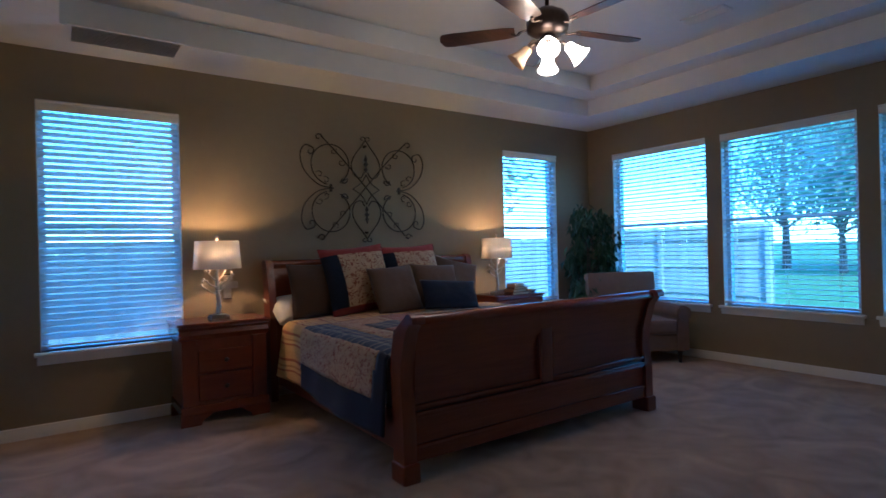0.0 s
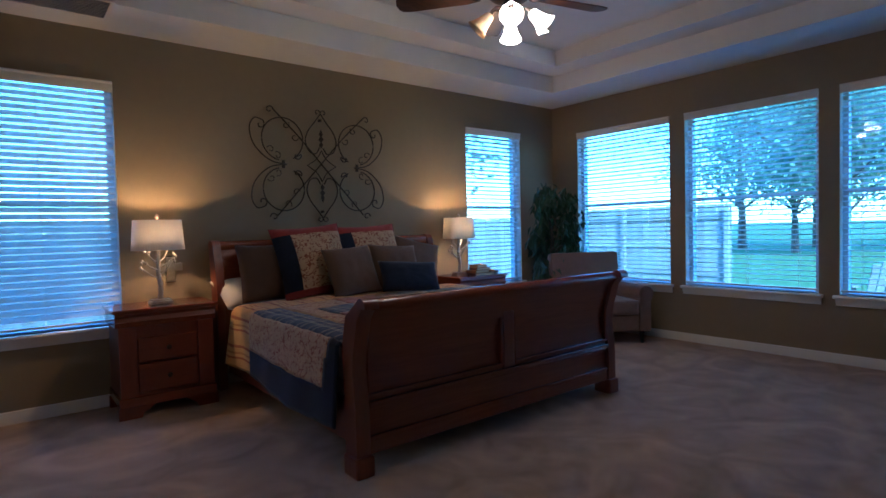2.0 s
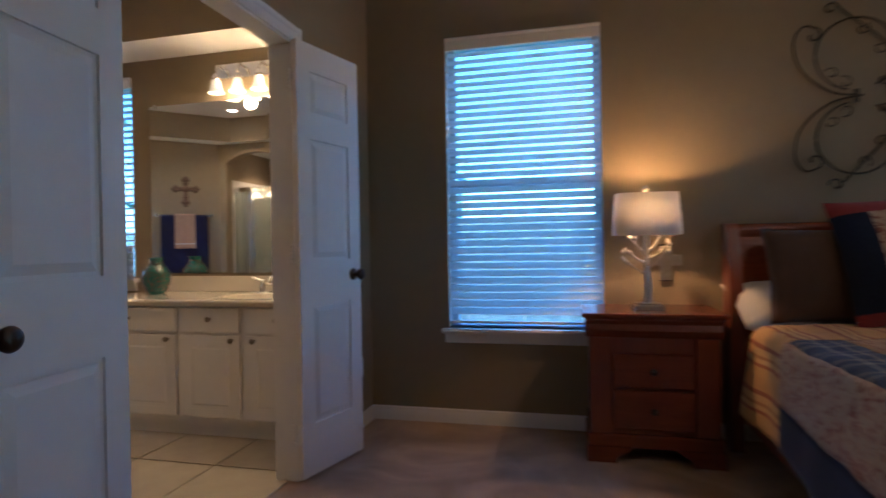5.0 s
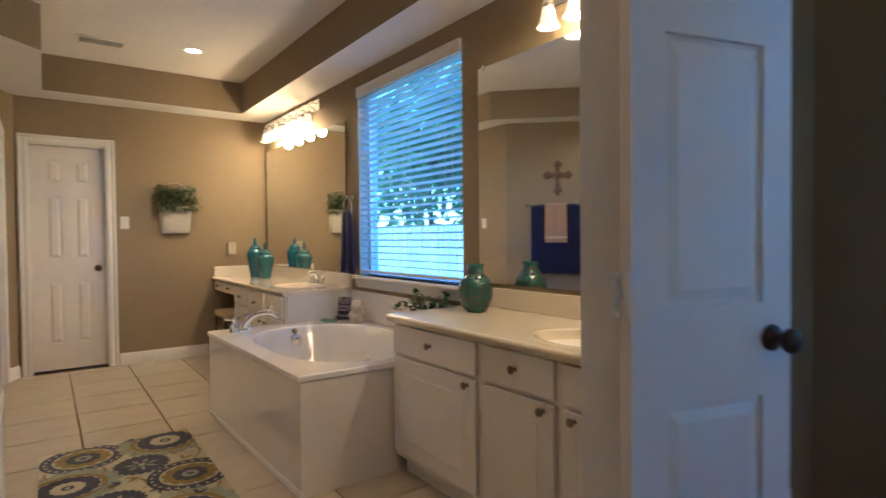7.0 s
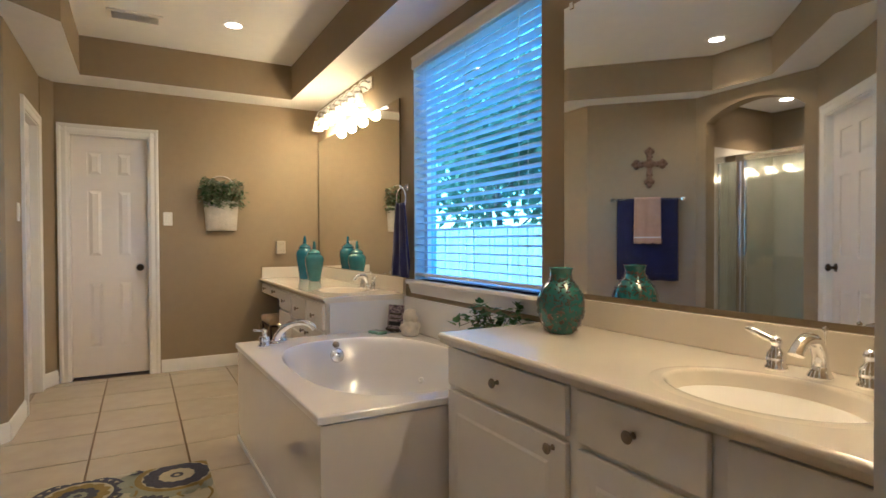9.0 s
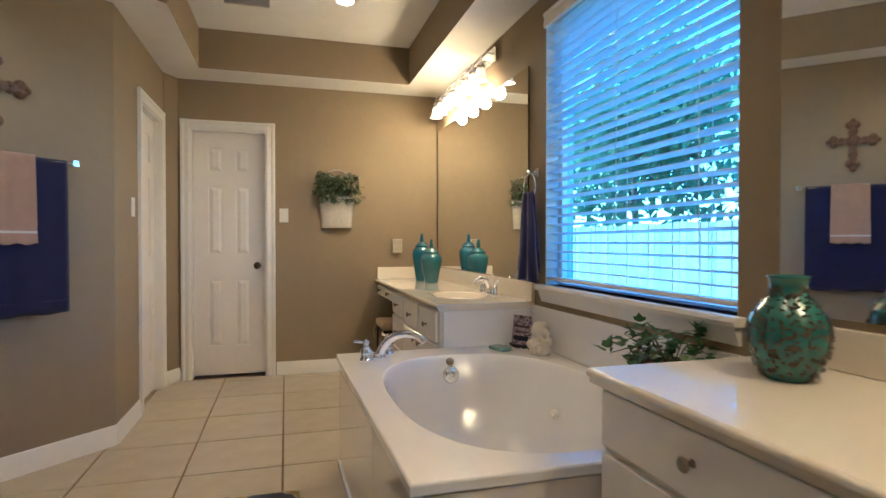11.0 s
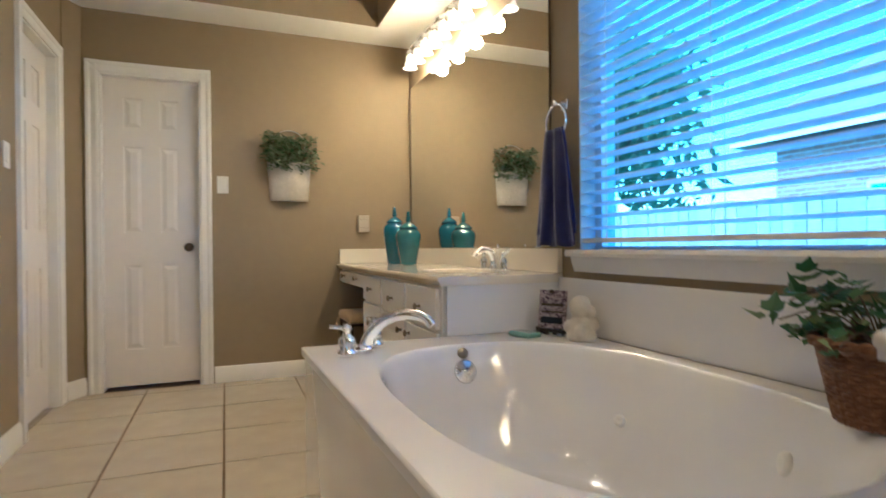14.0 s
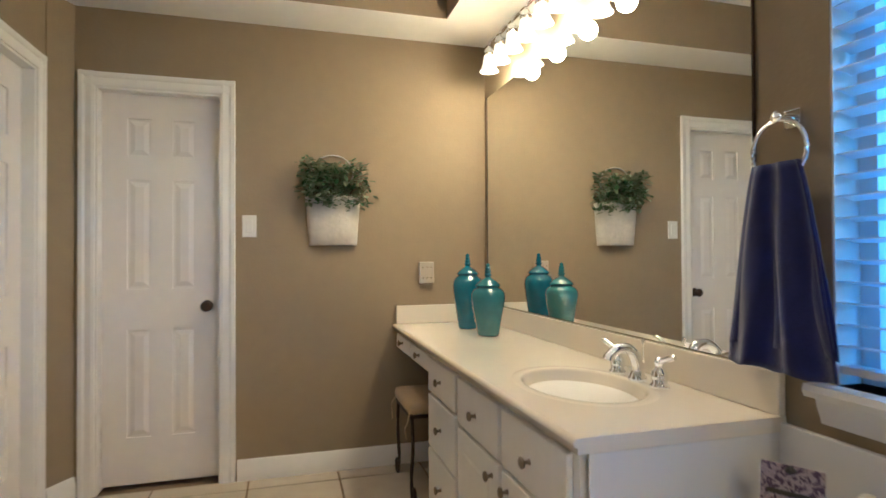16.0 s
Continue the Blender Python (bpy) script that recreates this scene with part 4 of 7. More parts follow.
def cushion(w, h, t, m, mat, name="pillow", label="", group="bed pillows", border=None):
    """A stuffed pillow: local x across, z up, y through; pinched corners and soft wrinkles."""
    p = thing(name, label, "pillow", m, group=group)
    n = 22

    def at(i, j, s):
        a, b = 2 * i / n - 1, 2 * j / n - 1
        puff = max(0.0, (1 - abs(a) ** 2.6) * (1 - abs(b) ** 2.6)) ** 0.55
        pull = 1 - 0.055 * (1 - abs(b) ** 2) * abs(a) ** 3, 1 - 0.055 * (1 - abs(a) ** 2) * abs(b) ** 3
        wr = 0.006 * noise.noise((a * 4 + w * 7, b * 4, s * 2.0))
        return (a * w / 2 * pull[0], s * (t / 2 * puff + wr), h / 2 + b * h / 2 * pull[1])

    groups = {}
    for s in (-1, 1):
        for i in range(n):
            for j in range(n):
                key = "cover"
                if border and s < 0:
                    key = border((i + 0.5) / n, (j + 0.5) / n)
                bm, seen = groups.setdefault(key, (bmesh.new(), {}))
                f = []
                for a, b in ((i, j), (i + 1, j), (i + 1, j + 1), (i, j + 1)):
                    edge = a in (0, n) or b in (0, n)
                    k = (a, b, 0 if edge else s)
                    if k not in seen:
                        seen[k] = bm.verts.new(at(a, b, s))
                    f.append(seen[k])
                bm.faces.new(f if s < 0 else f[::-1]).smooth = True
    for key, (bm, _) in groups.items():
        part("red_band" if key == "red_hem" else key, bm, {"red_hem": REDCLOTH, "cover": mat, "red_band": REDCLOTH, "navy_band": NAVY, "floral_panel": LINENPRINT}[key], p)
    return p


def sham_border(a, b):
    return "red_band" if b > 0.86 else "red_hem" if b < 0.10 else "navy_band" if a < 0.24 else "floral_panel"


cushion(0.52, 0.46, 0.18, pose(2.56, 5.60, 0.69, -14, 0, 4), BROWN, label="brown square euro pillow against the headboard")
cushion(0.50, 0.46, 0.18, pose(3.92, 5.60, 0.69, -16, 14, -6), TAUPE, label="pale taupe pillow leaning at the headboard")
cushion(0.62, 0.60, 0.20, pose(2.90, 5.46, 0.71, -20, -4, 2), NAVY, "quilted_sham", "quilted sham with floral panel, navy and red bands", border=sham_border)
cushion(0.62, 0.60, 0.20, pose(3.45, 5.50, 0.71, -20, -2, -2), NAVY, "quilted_sham", "quilted sham with floral panel, navy and red bands", border=sham_border)
cushion(0.45, 0.42, 0.17, pose(3.12, 5.24, 0.71, -24, -3, 4), TAUPE, label="taupe linen square throw pillow")
cushion(0.45, 0.42, 0.17, pose(3.55, 5.30, 0.71, -24, 3, -5), TAUPE, label="taupe linen square throw pillow")
cushion(0.55, 0.27, 0.15, pose(3.52, 5.07, 0.715, -26, 4, -6), NAVY, "lumbar_pillow", "navy lumbar pillow with a faint print")
cushion(0.62, 0.34, 0.20, pose(2.50, 5.64, 0.66, -55, 0, 10), LINEN, "bed_pillow", "white crumpled pillow with ruffled edge")


def nightstand(m, label):
    n = thing("nightstand", label, "nightstand", m, group="nightstands")
    w, d, h = 0.60, 0.42, 0.735
    part("top", boxes((-0.035, w + 0.035, -0.035, d, h - 0.022, h), bevel=0.007), CHERRY, n)
    part("cornice", extrude_profile([(-0.022, h - 0.022), (-0.026, h - 0.035), (-0.008, h - 0.055), (-0.022, h - 0.085), (-0.005, h - 0.11), (0.0, h - 0.12), (d, h - 0.12), (d, h - 0.022)], -0.018, w + 0.018), CHERRY, n)
    part("body", boxes((0, w, 0.004, d, 0.10, h - 0.12)), CHERRY_UP, n)
    for x in (0.0, w - 0.105):
        part("pilaster", boxes((x, x + 0.105, -0.012, 0.004, 0.14, h - 0.12), bevel=0.004), CHERRY_UP, n)
    for z0, z1 in ((0.37, 0.535), (0.165, 0.355)):
        dr = part("drawer", boxes((0.112, w - 0.112, -0.012, 0.004, z0, z1), bevel=0.006), CHERRY, n)
        k = part("knob", moved(lathe([(0.008, 0), (0.006, 0.012), (0.016, 0.018), (0.014, 0.026), (0, 0.03)], 14), pose(w / 2, -0.012, (z0 + z1) / 2, 90, 0, 0)), BRONZE, dr)
    part("plinth", boxes((-0.012, w + 0.012, -0.02, d, 0.075, 0.14), bevel=0.008), CHERRY, n)
    for x0, x1 in ((-0.018, 0.15), (w - 0.15, w + 0.018)):
        s = 1 if x0 < 0 else -1
        a, c = (x0, x1) if s > 0 else (x1, x0)
        p = [(a, 0), (c - s * 0.03, 0), (c - s * 0.02, 0.03), (c + s * 0.03, 0.06), (c + s * 0.05, 0.078), (a, 0.078)]
        part("bracket_foot", extrude_profile(p, -0.026, 0.0, "y"), CHERRY, n)
        part("back_foot", boxes((min(a, a + s * 0.05), max(a, a + s * 0.05), d - 0.05, d, 0, 0.078)), CHERRY, n)
    return n


nightstand(pose(1.475, 5.565, 0), "dark cherry two-drawer nightstand beside the bed")
nightstand(pose(4.45, 5.565, 0), "dark cherry nightstand with lamp and books on it")


def table_lamp(m, seed, power):
    rnd = random.Random(seed)
    t = thing("table_lamp", "lit table lamp with silver branch base and white shade", "lamp", m, group="bedside lamps")
    part("base", boxes((-0.07, 0.07, -0.05, 0.05, 0, 0.022), (-0.06, 0.06, -0.042, 0.042, 0.022, 0.034), bevel=0.004), SILVER, t)
    part("trunk", sweep(bezier([(0, 0, 0.03), (0.006, 0, 0.12), (-0.004, 0.004, 0.24), (0.0, 0, 0.40)]), lambda s: 0.019 - 0.006 * s, 10), SILVER, t)
    for i, (z, a, ln) in enumerate(((0.20, 180, 0.10), (0.23, 0, 0.09), (0.26, 200, 0.12), (0.28, -15, 0.11), (0.31, 160, 0.07), (0.32, 30, 0.09))):
        c, s = math.cos(radians(a)), math.sin(radians(a))
        tip = Vector((c * ln, s * ln, z + 0.05 + 0.02 * (i % 2)))
        br = part("branch", sweep(bezier([(0, 0, z - 0.02), (c * ln * 0.5, s * ln * 0.5, z + 0.005), tip]), lambda q: 0.007 - 0.004 * q, 7), SILVER, t)
        for k in range(3):
            p = tip + Vector((rnd.uniform(-0.02, 0.02), rnd.uniform(-0.02, 0.02), rnd.uniform(-0.015, 0.02)))
            bud = lathe([(0, -0.012), (0.008, -0.006), (0.010, 0.002), (0.004, 0.010), (0, 0.013)], 8)
            part("bud", moved(bud, Matrix.Translation(p)), SILVER, br)
    w0, w1, z0, z1 = 0.170, 0.155, 0.385, 0.60
    n = 40
    bm = bmesh.new()
    rings = []
    for w, z in ((w0, z0), (w1, z1), (w1 - 0.003, z1), (w0 - 0.003, z0)):
        ring = []
        for i in range(n):
            a = 2 * math.pi * i / n
            c, s = math.cos(a), math.sin(a)
            ring.append(bm.verts.new((w * math.copysign(abs(c) ** 0.55, c), 0.62 * w * math.copysign(abs(s) ** 0.55, s), z)))
        rings.append(ring)
    for a, b in zip(rings, rings[1:] + rings[:1]):
        for i in range(n):
            bm.faces.new((a[i], a[(i + 1) % n], b[(i + 1) % n], b[i])).smooth = True
    part("shade", bm, SHADE, t, "white fabric shade lit from inside")
    part("harp", sweep([(0, 0, 0.39), (0.04, 0, 0.44), (0.04, 0, 0.55), (0, 0, 0.605)], 0.0025, 6), NICKEL, t)
    part("finial", lathe([(0.0, 0.595), (0.006, 0.60), (0.006, 0.612), (0.016, 0.62), (0.012, 0.632), (0.004, 0.64), (0.0, 0.645)], 12), SILVER, t)
    part("bulb", moved(lathe([(0, -0.045), (0.02, -0.035), (0.028, -0.01), (0.024, 0.015), (0.012, 0.035), (0, 0.04)], 14), pose(0, 0, 0.47)), FROST, t)
    d = bpy.data.lights.new("bedside_bulb", "POINT")
    d.energy, d.color, d.shadow_soft_size = power, (1.0, 0.50, 0.13), 0.016
    link(new("bedside_bulb", d), t).location = (0, 0, 0.535)
    return t


BEDSIDE = 1.7
table_lamp(pose(1.775, 5.75, 0.735, 0, 0, 4), 1, BEDSIDE)
table_lamp(pose(4.60, 5.75, 0.735, 0, 0, -3), 2, BEDSIDE)


def book(m, w, d, h, mat):
    b = thing("book", "small hardback book lying in a stack", "book", m, group="books on the nightstand")
    part("cover", boxes((0, w, 0, d, 0, 0.003), (0, w, 0, d, h - 0.003, h), (0, 0.004, 0, d, 0.003, h - 0.003)), mat, b)
    part("pages", boxes((0.004, w - 0.005, 0.004, d - 0.004, 0.003, h - 0.003)), PAPER, b)


z = 0.735
for i, (w, d, h, c) in enumerate(((0.21, 0.15, 0.026, (0.05, 0.03, 0.02)), (0.20, 0.14, 0.03, (0.25, 0.14, 0.05)), (0.19, 0.13, 0.024, (0.12, 0.05, 0.03)), (0.16, 0.11, 0.03, (0.30, 0.20, 0.09)))):
    book(pose(4.64 + 0.01 * i, 5.55, z, 0, 0, (-6, 5, -3, 8)[i]), w, d, h, material(f"book_cloth_{'abcd'[i]}", c, 0.7, grain=150, bump=0.2))
    z += h
tray = thing("trinket_dish", "small dark wooden dish on the nightstand", "dish", pose(4.97, 5.66, 0.735))
part("dish", lathe([(0.05, 0), (0.07, 0.01), (0.085, 0.03), (0.08, 0.03), (0.06, 0.012), (0, 0.008)], 24), DARKWOOD, tray)
box_small = thing("keepsake_box", "small tan keepsake box beside the books", "box", pose(4.885, 5.58, 0.735, 0, 0, 12))
part("body", boxes((-0.03, 0.03, -0.022, 0.022, 0, 0.035), bevel=0.003), UPHOL, box_small)
part("lid", boxes((-0.032, 0.032, -0.024, 0.024, 0.035, 0.048), bevel=0.003), STRIPE, box_small)

# cross shape added behind the lamp in place of its metallic leaf cluster
plq = thing("lamp_leaf_standin", "small silver cross shape standing in for the lamp leaf cluster", "plaque", pose(1.90, 5.985, 0.90))
part("board", boxes((-0.03, 0.03, -0.008, 0.004, -0.03, 0.16), (-0.085, -0.0301, -0.008, 0.004, 0.05, 0.11), (0.0301, 0.085, -0.008, 0.004, 0.05, 0.11), bevel=0.003), SILVER, plq)
for z0, z1 in ((-0.036, -0.0301), (0.1601, 0.168)):
    part("rim", boxes((-0.034, 0.034, -0.004, 0.006, z0, z1)), BRONZE, plq)


# wrought-iron scroll work on the wall
def wall_art():
    a = thing("wall_scroll", "dark wrought-iron scroll work hung above the bed", "wall art", pose(3.185, 5.968, 1.815))

    def curl(cx, cz, r, start, turn, n=20):
        """A spiral that winds in from radius r."""
        return [(cx + r * (1 - 0.75 * i / n) * math.cos(start + turn * i / n), 0, cz + r * (1 - 0.75 * i / n) * math.sin(start + turn * i / n)) for i in range(n + 1)]

    def rod(pts, r=0.006):
        part("rod", sweep(pts, r * 1.18, 8, flat=0.7), IRON, a)

    for sx in (-1, 1):
        for sz in (-1, 1):
            def f(pts):
                return [(sx * x, y, sz * z) for x, y, z in pts]
            # outer wing
            wing = bezier([(0.33, 0, 0.0), (0.48, 0, 0.03), (0.61, 0, 0.15), (0.645, 0, 0.29), (0.60, 0, 0.375), (0.53, 0, 0.36)], 8)
            rod(f(wing + curl(0.555, 0.325, 0.042, 2.2, 4.5)[1:]))
            # round scroll
            ring = [(0.36 + 0.185 * math.cos(t), 0, 0.215 + 0.185 * math.sin(t)) for t in np.linspace(-1.35, 4.2, 40)]
            rod(f(ring + curl(0.235, 0.08, 0.045, 2.6, 4.4)[1:]))
            for cx, cz, st in ((0.47, 0.12, 0.4), (0.41, 0.07, 1.2), (0.25, 0.24, 3.4), (0.33, 0.34, 2.4)):
                rod(f(curl(cx, cz, 0.036, st, 5.2, 16)), 0.0045)
            # half of the heart
            heart = bezier([(0.0, 0, 0.47), (0.05, 0, 0.40), (0.12, 0, 0.31), (0.15, 0, 0.22), (0.12, 0, 0.13), (0.055, 0, 0.11), (0.02, 0, 0.16)], 8)
            rod(f(heart))
            rod(f(curl(0.03, 0.475, 0.03, 3.14, -5.0, 16)), 0.005)
            rod(f(bezier([(0.0, 0, 0.14), (0.05, 0, 0.06), (0.14, 0, 0.0)], 8)), 0.0045)
    for sx in (-1, 1):
        part("collar", boxes((sx * 0.36 - 0.012, sx * 0.36 + 0.012, -0.007, 0.007, -0.034, 0.034), bevel=0.003), IRON, a)
        line = [(sx * x, 0.008, z) for x, z in ((-0.42, -0.44), (-0.2, -0.2), (0.0, 0.02), (0.22, 0.26), (0.44, 0.47))]
        ends = curl(sx * -0.455, -0.455, 0.038, 0 if sx < 0 else 3.14, 5.5 * (1 if sx < 0 else -1))
        rod(bezier(line, 6), 0.0065)
        rod(ends, 0.006)
        rod(curl(sx * 0.47, 0.455, 0.038, 3.14 if sx > 0 else 0, -5.5 * sx), 0.006)
    for sz in (-1, 1):
        for i, (z, w, h) in enumerate(((0.19, 0.018, 0.03), (0.24, 0.024, 0.028), (0.285, 0.016, 0.04))):
            bm = bmesh.new()
            q = [bm.verts.new(p) for p in ((0, 0, sz * (z - h)), (w, -0.004, sz * z), (0, -0.008, sz * (z + h)), (-w, -0.004, sz * z))]
            r = [bm.verts.new((v.co.x, v.co.y + 0.008, v.co.z)) for v in q]
            bm.faces.new(q), bm.faces.new(r[::-1])
            for k in range(4):
                bm.faces.new((q[k], r[k], r[(k + 1) % 4], q[(k + 1) % 4]))
            bmesh.ops.recalc_face_normals(bm, faces=bm.faces)
            part("fleuron", bm, IRON, a)
    for z in (-0.42, 0.40):
        part("hanger", boxes((-0.01, 0.01, 0.0, 0.03, z, z + 0.02)), IRON, a)


wall_art()


def armchair(m):
    c = thing("armchair", "beige upholstered armchair with rolled arms by the window", "armchair", m)
    w, d = 0.84, 0.78
    part("base", boxes((-w / 2 + 0.03, w / 2 - 0.03, -d / 2 + 0.02, d / 2 - 0.06, 0.13, 0.30), bevel=0.02), UPHOL, c)
    part("seat_cushion", boxes((-w / 2 + 0.13, w / 2 - 0.13, -d / 2 - 0.01, d / 2 - 0.16, 0.30, 0.45), bevel=0.035), UPHOL, c)
    part("backrest", smooth(moved(boxes((-w / 2 + 0.02, w / 2 - 0.02, -0.075, 0.075, 0.0, 0.66), bevel=0.04), pose(0, d / 2 - 0.12, 0.26, -9, 0, 0)), 50), UPHOL, c)
    for s in (-1, 1):
        x = s * (w / 2 - 0.065)
        pr = [(x - 0.06, 0.13), (x + 0.06, 0.13), (x + 0.06, 0.46)] + [(x + s * 0.012 + 0.078 * math.cos(t), 0.51 + 0.078 * math.sin(t)) for t in np.linspace(-0.75, 3.9, 14)] + [(x - 0.06, 0.46)]
        part("arm", extrude_profile(pr, -d / 2 + 0.0, d / 2 - 0.12, "y"), UPHOL, c)
        fr = [(x + s * 0.012 + 0.066 * math.cos(t), 0.51 + 0.066 * math.sin(t)) for t in np.linspace(0, 6.1, 22)]
        part("arm_front", extrude_profile(fr, -d / 2 - 0.012, -d / 2, "y"), UPHOL, c)
        for y in (-d / 2 + 0.05, d / 2 - 0.10):
            lg = lathe([(0.017, 0), (0.028, 0.13)], 4)
            part("leg", moved(lg, pose(s * (w / 2 - 0.08), y, 0, 0, 0, 45)), DARKWOOD, c)


armchair(pose(5.89, 5.00, 0, 0, 0, -30))


def ficus(m, seed=4):
    rnd = random.Random(seed)
    t = thing("ficus_tree", "tall potted ficus with dark green leaves in the corner", "plant", m)
    part("pot", lathe([(0.11, 0), (0.12, 0.02), (0.15, 0.24), (0.165, 0.26), (0.165, 0.29), (0.15, 0.29), (0.14, 0.25), (0.0, 0.25)], 28), BROWN, t)
    stems, tips = [], []
    for i in range(3):
        stems.append(sweep(bezier([(0.02 * i - 0.02, 0.01 * i, 0.24), (0.05 * math.cos(i * 2), 0.05 * math.sin(i * 2), 0.6), (0.04 * math.cos(i * 2 + 1), 0.04 * math.sin(i * 2 + 1), 1.1), (0.05 * math.cos(i * 2 + 2), 0.05, 1.5)], 6), lambda s: 0.014 - 0.009 * s, 7))
    for i in range(46):
        z = rnd.uniform(0.55, 1.66)
        wide = 0.34 * math.sin(math.pi * min(1, max(0.12, (z - 0.35) / 1.45))) ** 0.7 + 0.05
        a, r = rnd.uniform(0, 6.28), wide * rnd.uniform(0.5, 1.0)
        tip = Vector((r * math.cos(a), r * math.sin(a) * 0.8, z))
        stems.append(sweep(bezier([(0.0, 0.02, z - 0.15), tip * 0.55 + Vector((0, 0, z * 0.45 + 0.03)), tip], 4), 0.003, 5))
        tips += [tip, tip * 0.75 + Vector((0, 0, z * 0.25))]
    part("stem", merged(*stems), BARK, t)
    bm = bmesh.new()
    for i in range(1700):
        p = rnd.choice(tips) + Vector((rnd.gauss(0, 0.05), rnd.gauss(0, 0.05), rnd.gauss(-0.03, 0.055)))
        p.y = max(min(p.y, 0.33), -0.20)
        p.x = min(p.x, 0.42)
        s = rnd.uniform(0.042, 0.068)
        down = Vector((rnd.gauss(0, 0.5), rnd.gauss(0, 0.5), -1)).normalized()
        side = down.orthogonal().normalized()
        side.rotate(Euler((0, 0, rnd.uniform(0, 6.28))))
        side = (side - down * side.dot(down)).normalized()
        nrm = side.cross(down) * s * 0.18
        v = [bm.verts.new(q) for q in (p, p + down * s * 0.7 + side * s * 0.42 + nrm, p + down * s * 2, p + down * s * 0.7 - side * s * 0.42 + nrm, p + down * s * 0.8)]
        bm.faces.new((v[0], v[1], v[4])), bm.faces.new((v[1], v[2], v[4])), bm.faces.new((v[2], v[3], v[4])), bm.faces.new((v[3], v[0], v[4]))
    tagged(part("foliage", bm, FICUS, t), kind="stuff")


ficus(pose(5.92, 5.60, 0))


def ceiling_fan(m):
    f = thing("ceiling_fan", "bronze ceiling fan with wooden blades and glass bell lights", "ceiling fan", m)
    part("canopy", lathe([(0.03, 0.50), (0.055, 0.53), (0.07, 0.58), (0.072, 0.60)], 26), BRONZE, f)
    part("downrod", lathe([(0.012, 0.24), (0.012, 0.52)], 12), BRONZE, f)
    part("motor", lathe([(0.05, 0.07), (0.09, 0.085), (0.125, 0.11), (0.13, 0.15), (0.13, 0.18), (0.11, 0.21), (0.06, 0.24), (0.02, 0.25)], 32), BRONZE, f)
    part("light_hub", lathe([(0.0, -0.03), (0.03, -0.025), (0.055, 0.0), (0.06, 0.04), (0.045, 0.07)], 24), BRONZE, f)
    for i in range(5):
        a = radians(-14 + 72 * i)
        iron = sweep(bezier([(0.11, 0, 0.13), (0.16, 0.02, 0.115), (0.19, -0.015, 0.11), (0.23, 0, 0.115)], 6), 0.011, 7, flat=0.5)
        part("blade_iron", moved(iron, Matrix.Rotation(a, 4, "Z")), BRONZE, f)
        o = [(0.20, -0.045), (0.26, -0.058), (0.60, -0.072), (0.655, -0.066), (0.672, -0.045), (0.682, 0.0), (0.672, 0.045), (0.655, 0.066), (0.60, 0.072), (0.26, 0.058), (0.20, 0.045)]
        bm = bmesh.new()
        lo, hi = [bm.verts.new((x, y, -0.003)) for x, y in o], [bm.verts.new((x, y, 0.003)) for x, y in o]
        bm.faces.new(lo[::-1]), bm.faces.new(hi)
        for k in range(len(o)):
            bm.faces.new((lo[k], lo[(k + 1) % len(o)], hi[(k + 1) % len(o)], hi[k]))
        part("blade", moved(bm, Matrix.Rotation(a, 4, "Z") @ pose(0, 0, 0.125, 11, 0, 0)), FANWOOD, f)
    bell = [(0.022, 0.0), (0.03, -0.012), (0.034, -0.035), (0.042, -0.07), (0.058, -0.105), (0.066, -0.118)]
    for i in range(4):
        a = 45 + 90 * i
        arm = sweep(bezier([(0.04, 0, 0.02), (0.08, 0, 0.035), (0.105, 0, 0.02), (0.115, 0, -0.005)], 6), 0.008, 7)
        ar = part("lamp_arm", moved(arm, Matrix.Rotation(radians(a), 4, "Z")), BRONZE, f)
        g = lathe(bell + [(r - 0.003, z) for r, z in reversed(bell)], 22, closed=False)
        lit = i != 1
        part("glass_bell", moved(g, Matrix.Rotation(radians(a), 4, "Z") @ pose(0.115, 0, 0.012, 0, -46, 0)), FROST if lit else DIMBELL, ar, "lit frosted glass bell" if lit else "unlit amber glass bell")
    d = bpy.data.lights.new("fan_lamp", "POINT")
    d.energy, d.color, d.shadow_soft_size = FANPOWER, (1.0, 0.62, 0.28), 0.05
    link(new("fan_lamp", d), f).location = (0, 0, -0.13)


FANWOOD = wood("walnut_fan_blade", (0.03, 0.012, 0.007), (0.10, 0.04, 0.02), 0.3, axis=(2, 9, 9))
FANPOWER = 0.8
ceiling_fan(pose(3.25, 3.64, 2.44))


def dresser(m):
    d = thing("dresser", "dark espresso wooden dresser against the wall", "dresser", m)
    w, dp, h = 1.35, 0.32, 0.74
    part("top", extrude_profile([(-0.025, h - 0.012), (-0.03, h - 0.006), (-0.025, h), (dp + 0.0, h), (dp, h - 0.045), (-0.002, h - 0.045), (-0.002, h - 0.03), (-0.014, h - 0.026), (-0.014, h - 0.016)], -0.028, w + 0.028), DARKWOOD, d)
    part("body", boxes((0, w, 0, dp, 0.06, h - 0.045)), DARKWOOD, d)
    for i in range(2):
        for j in range(3):
            x0, z0 = 0.04 + i * 0.645, 0.10 + j * 0.195
            dr = part("drawer", boxes((x0, x0 + 0.62, -0.012, 0.0, z0, z0 + 0.18), bevel=0.004), DARKWOOD, d)
            part("knob", moved(lathe([(0.008, 0), (0.006, 0.012), (0.014, 0.018), (0, 0.026)], 12), pose(x0 + 0.31, -0.012, z0 + 0.09, 90, 0, 0)), BRONZE, dr)
    part("plinth", boxes((-0.008, w + 0.008, -0.01, dp, 0, 0.06), bevel=0.005), DARKWOOD, d)


dresser(pose(0.495, 1.92, 0, 0, 0, 90))


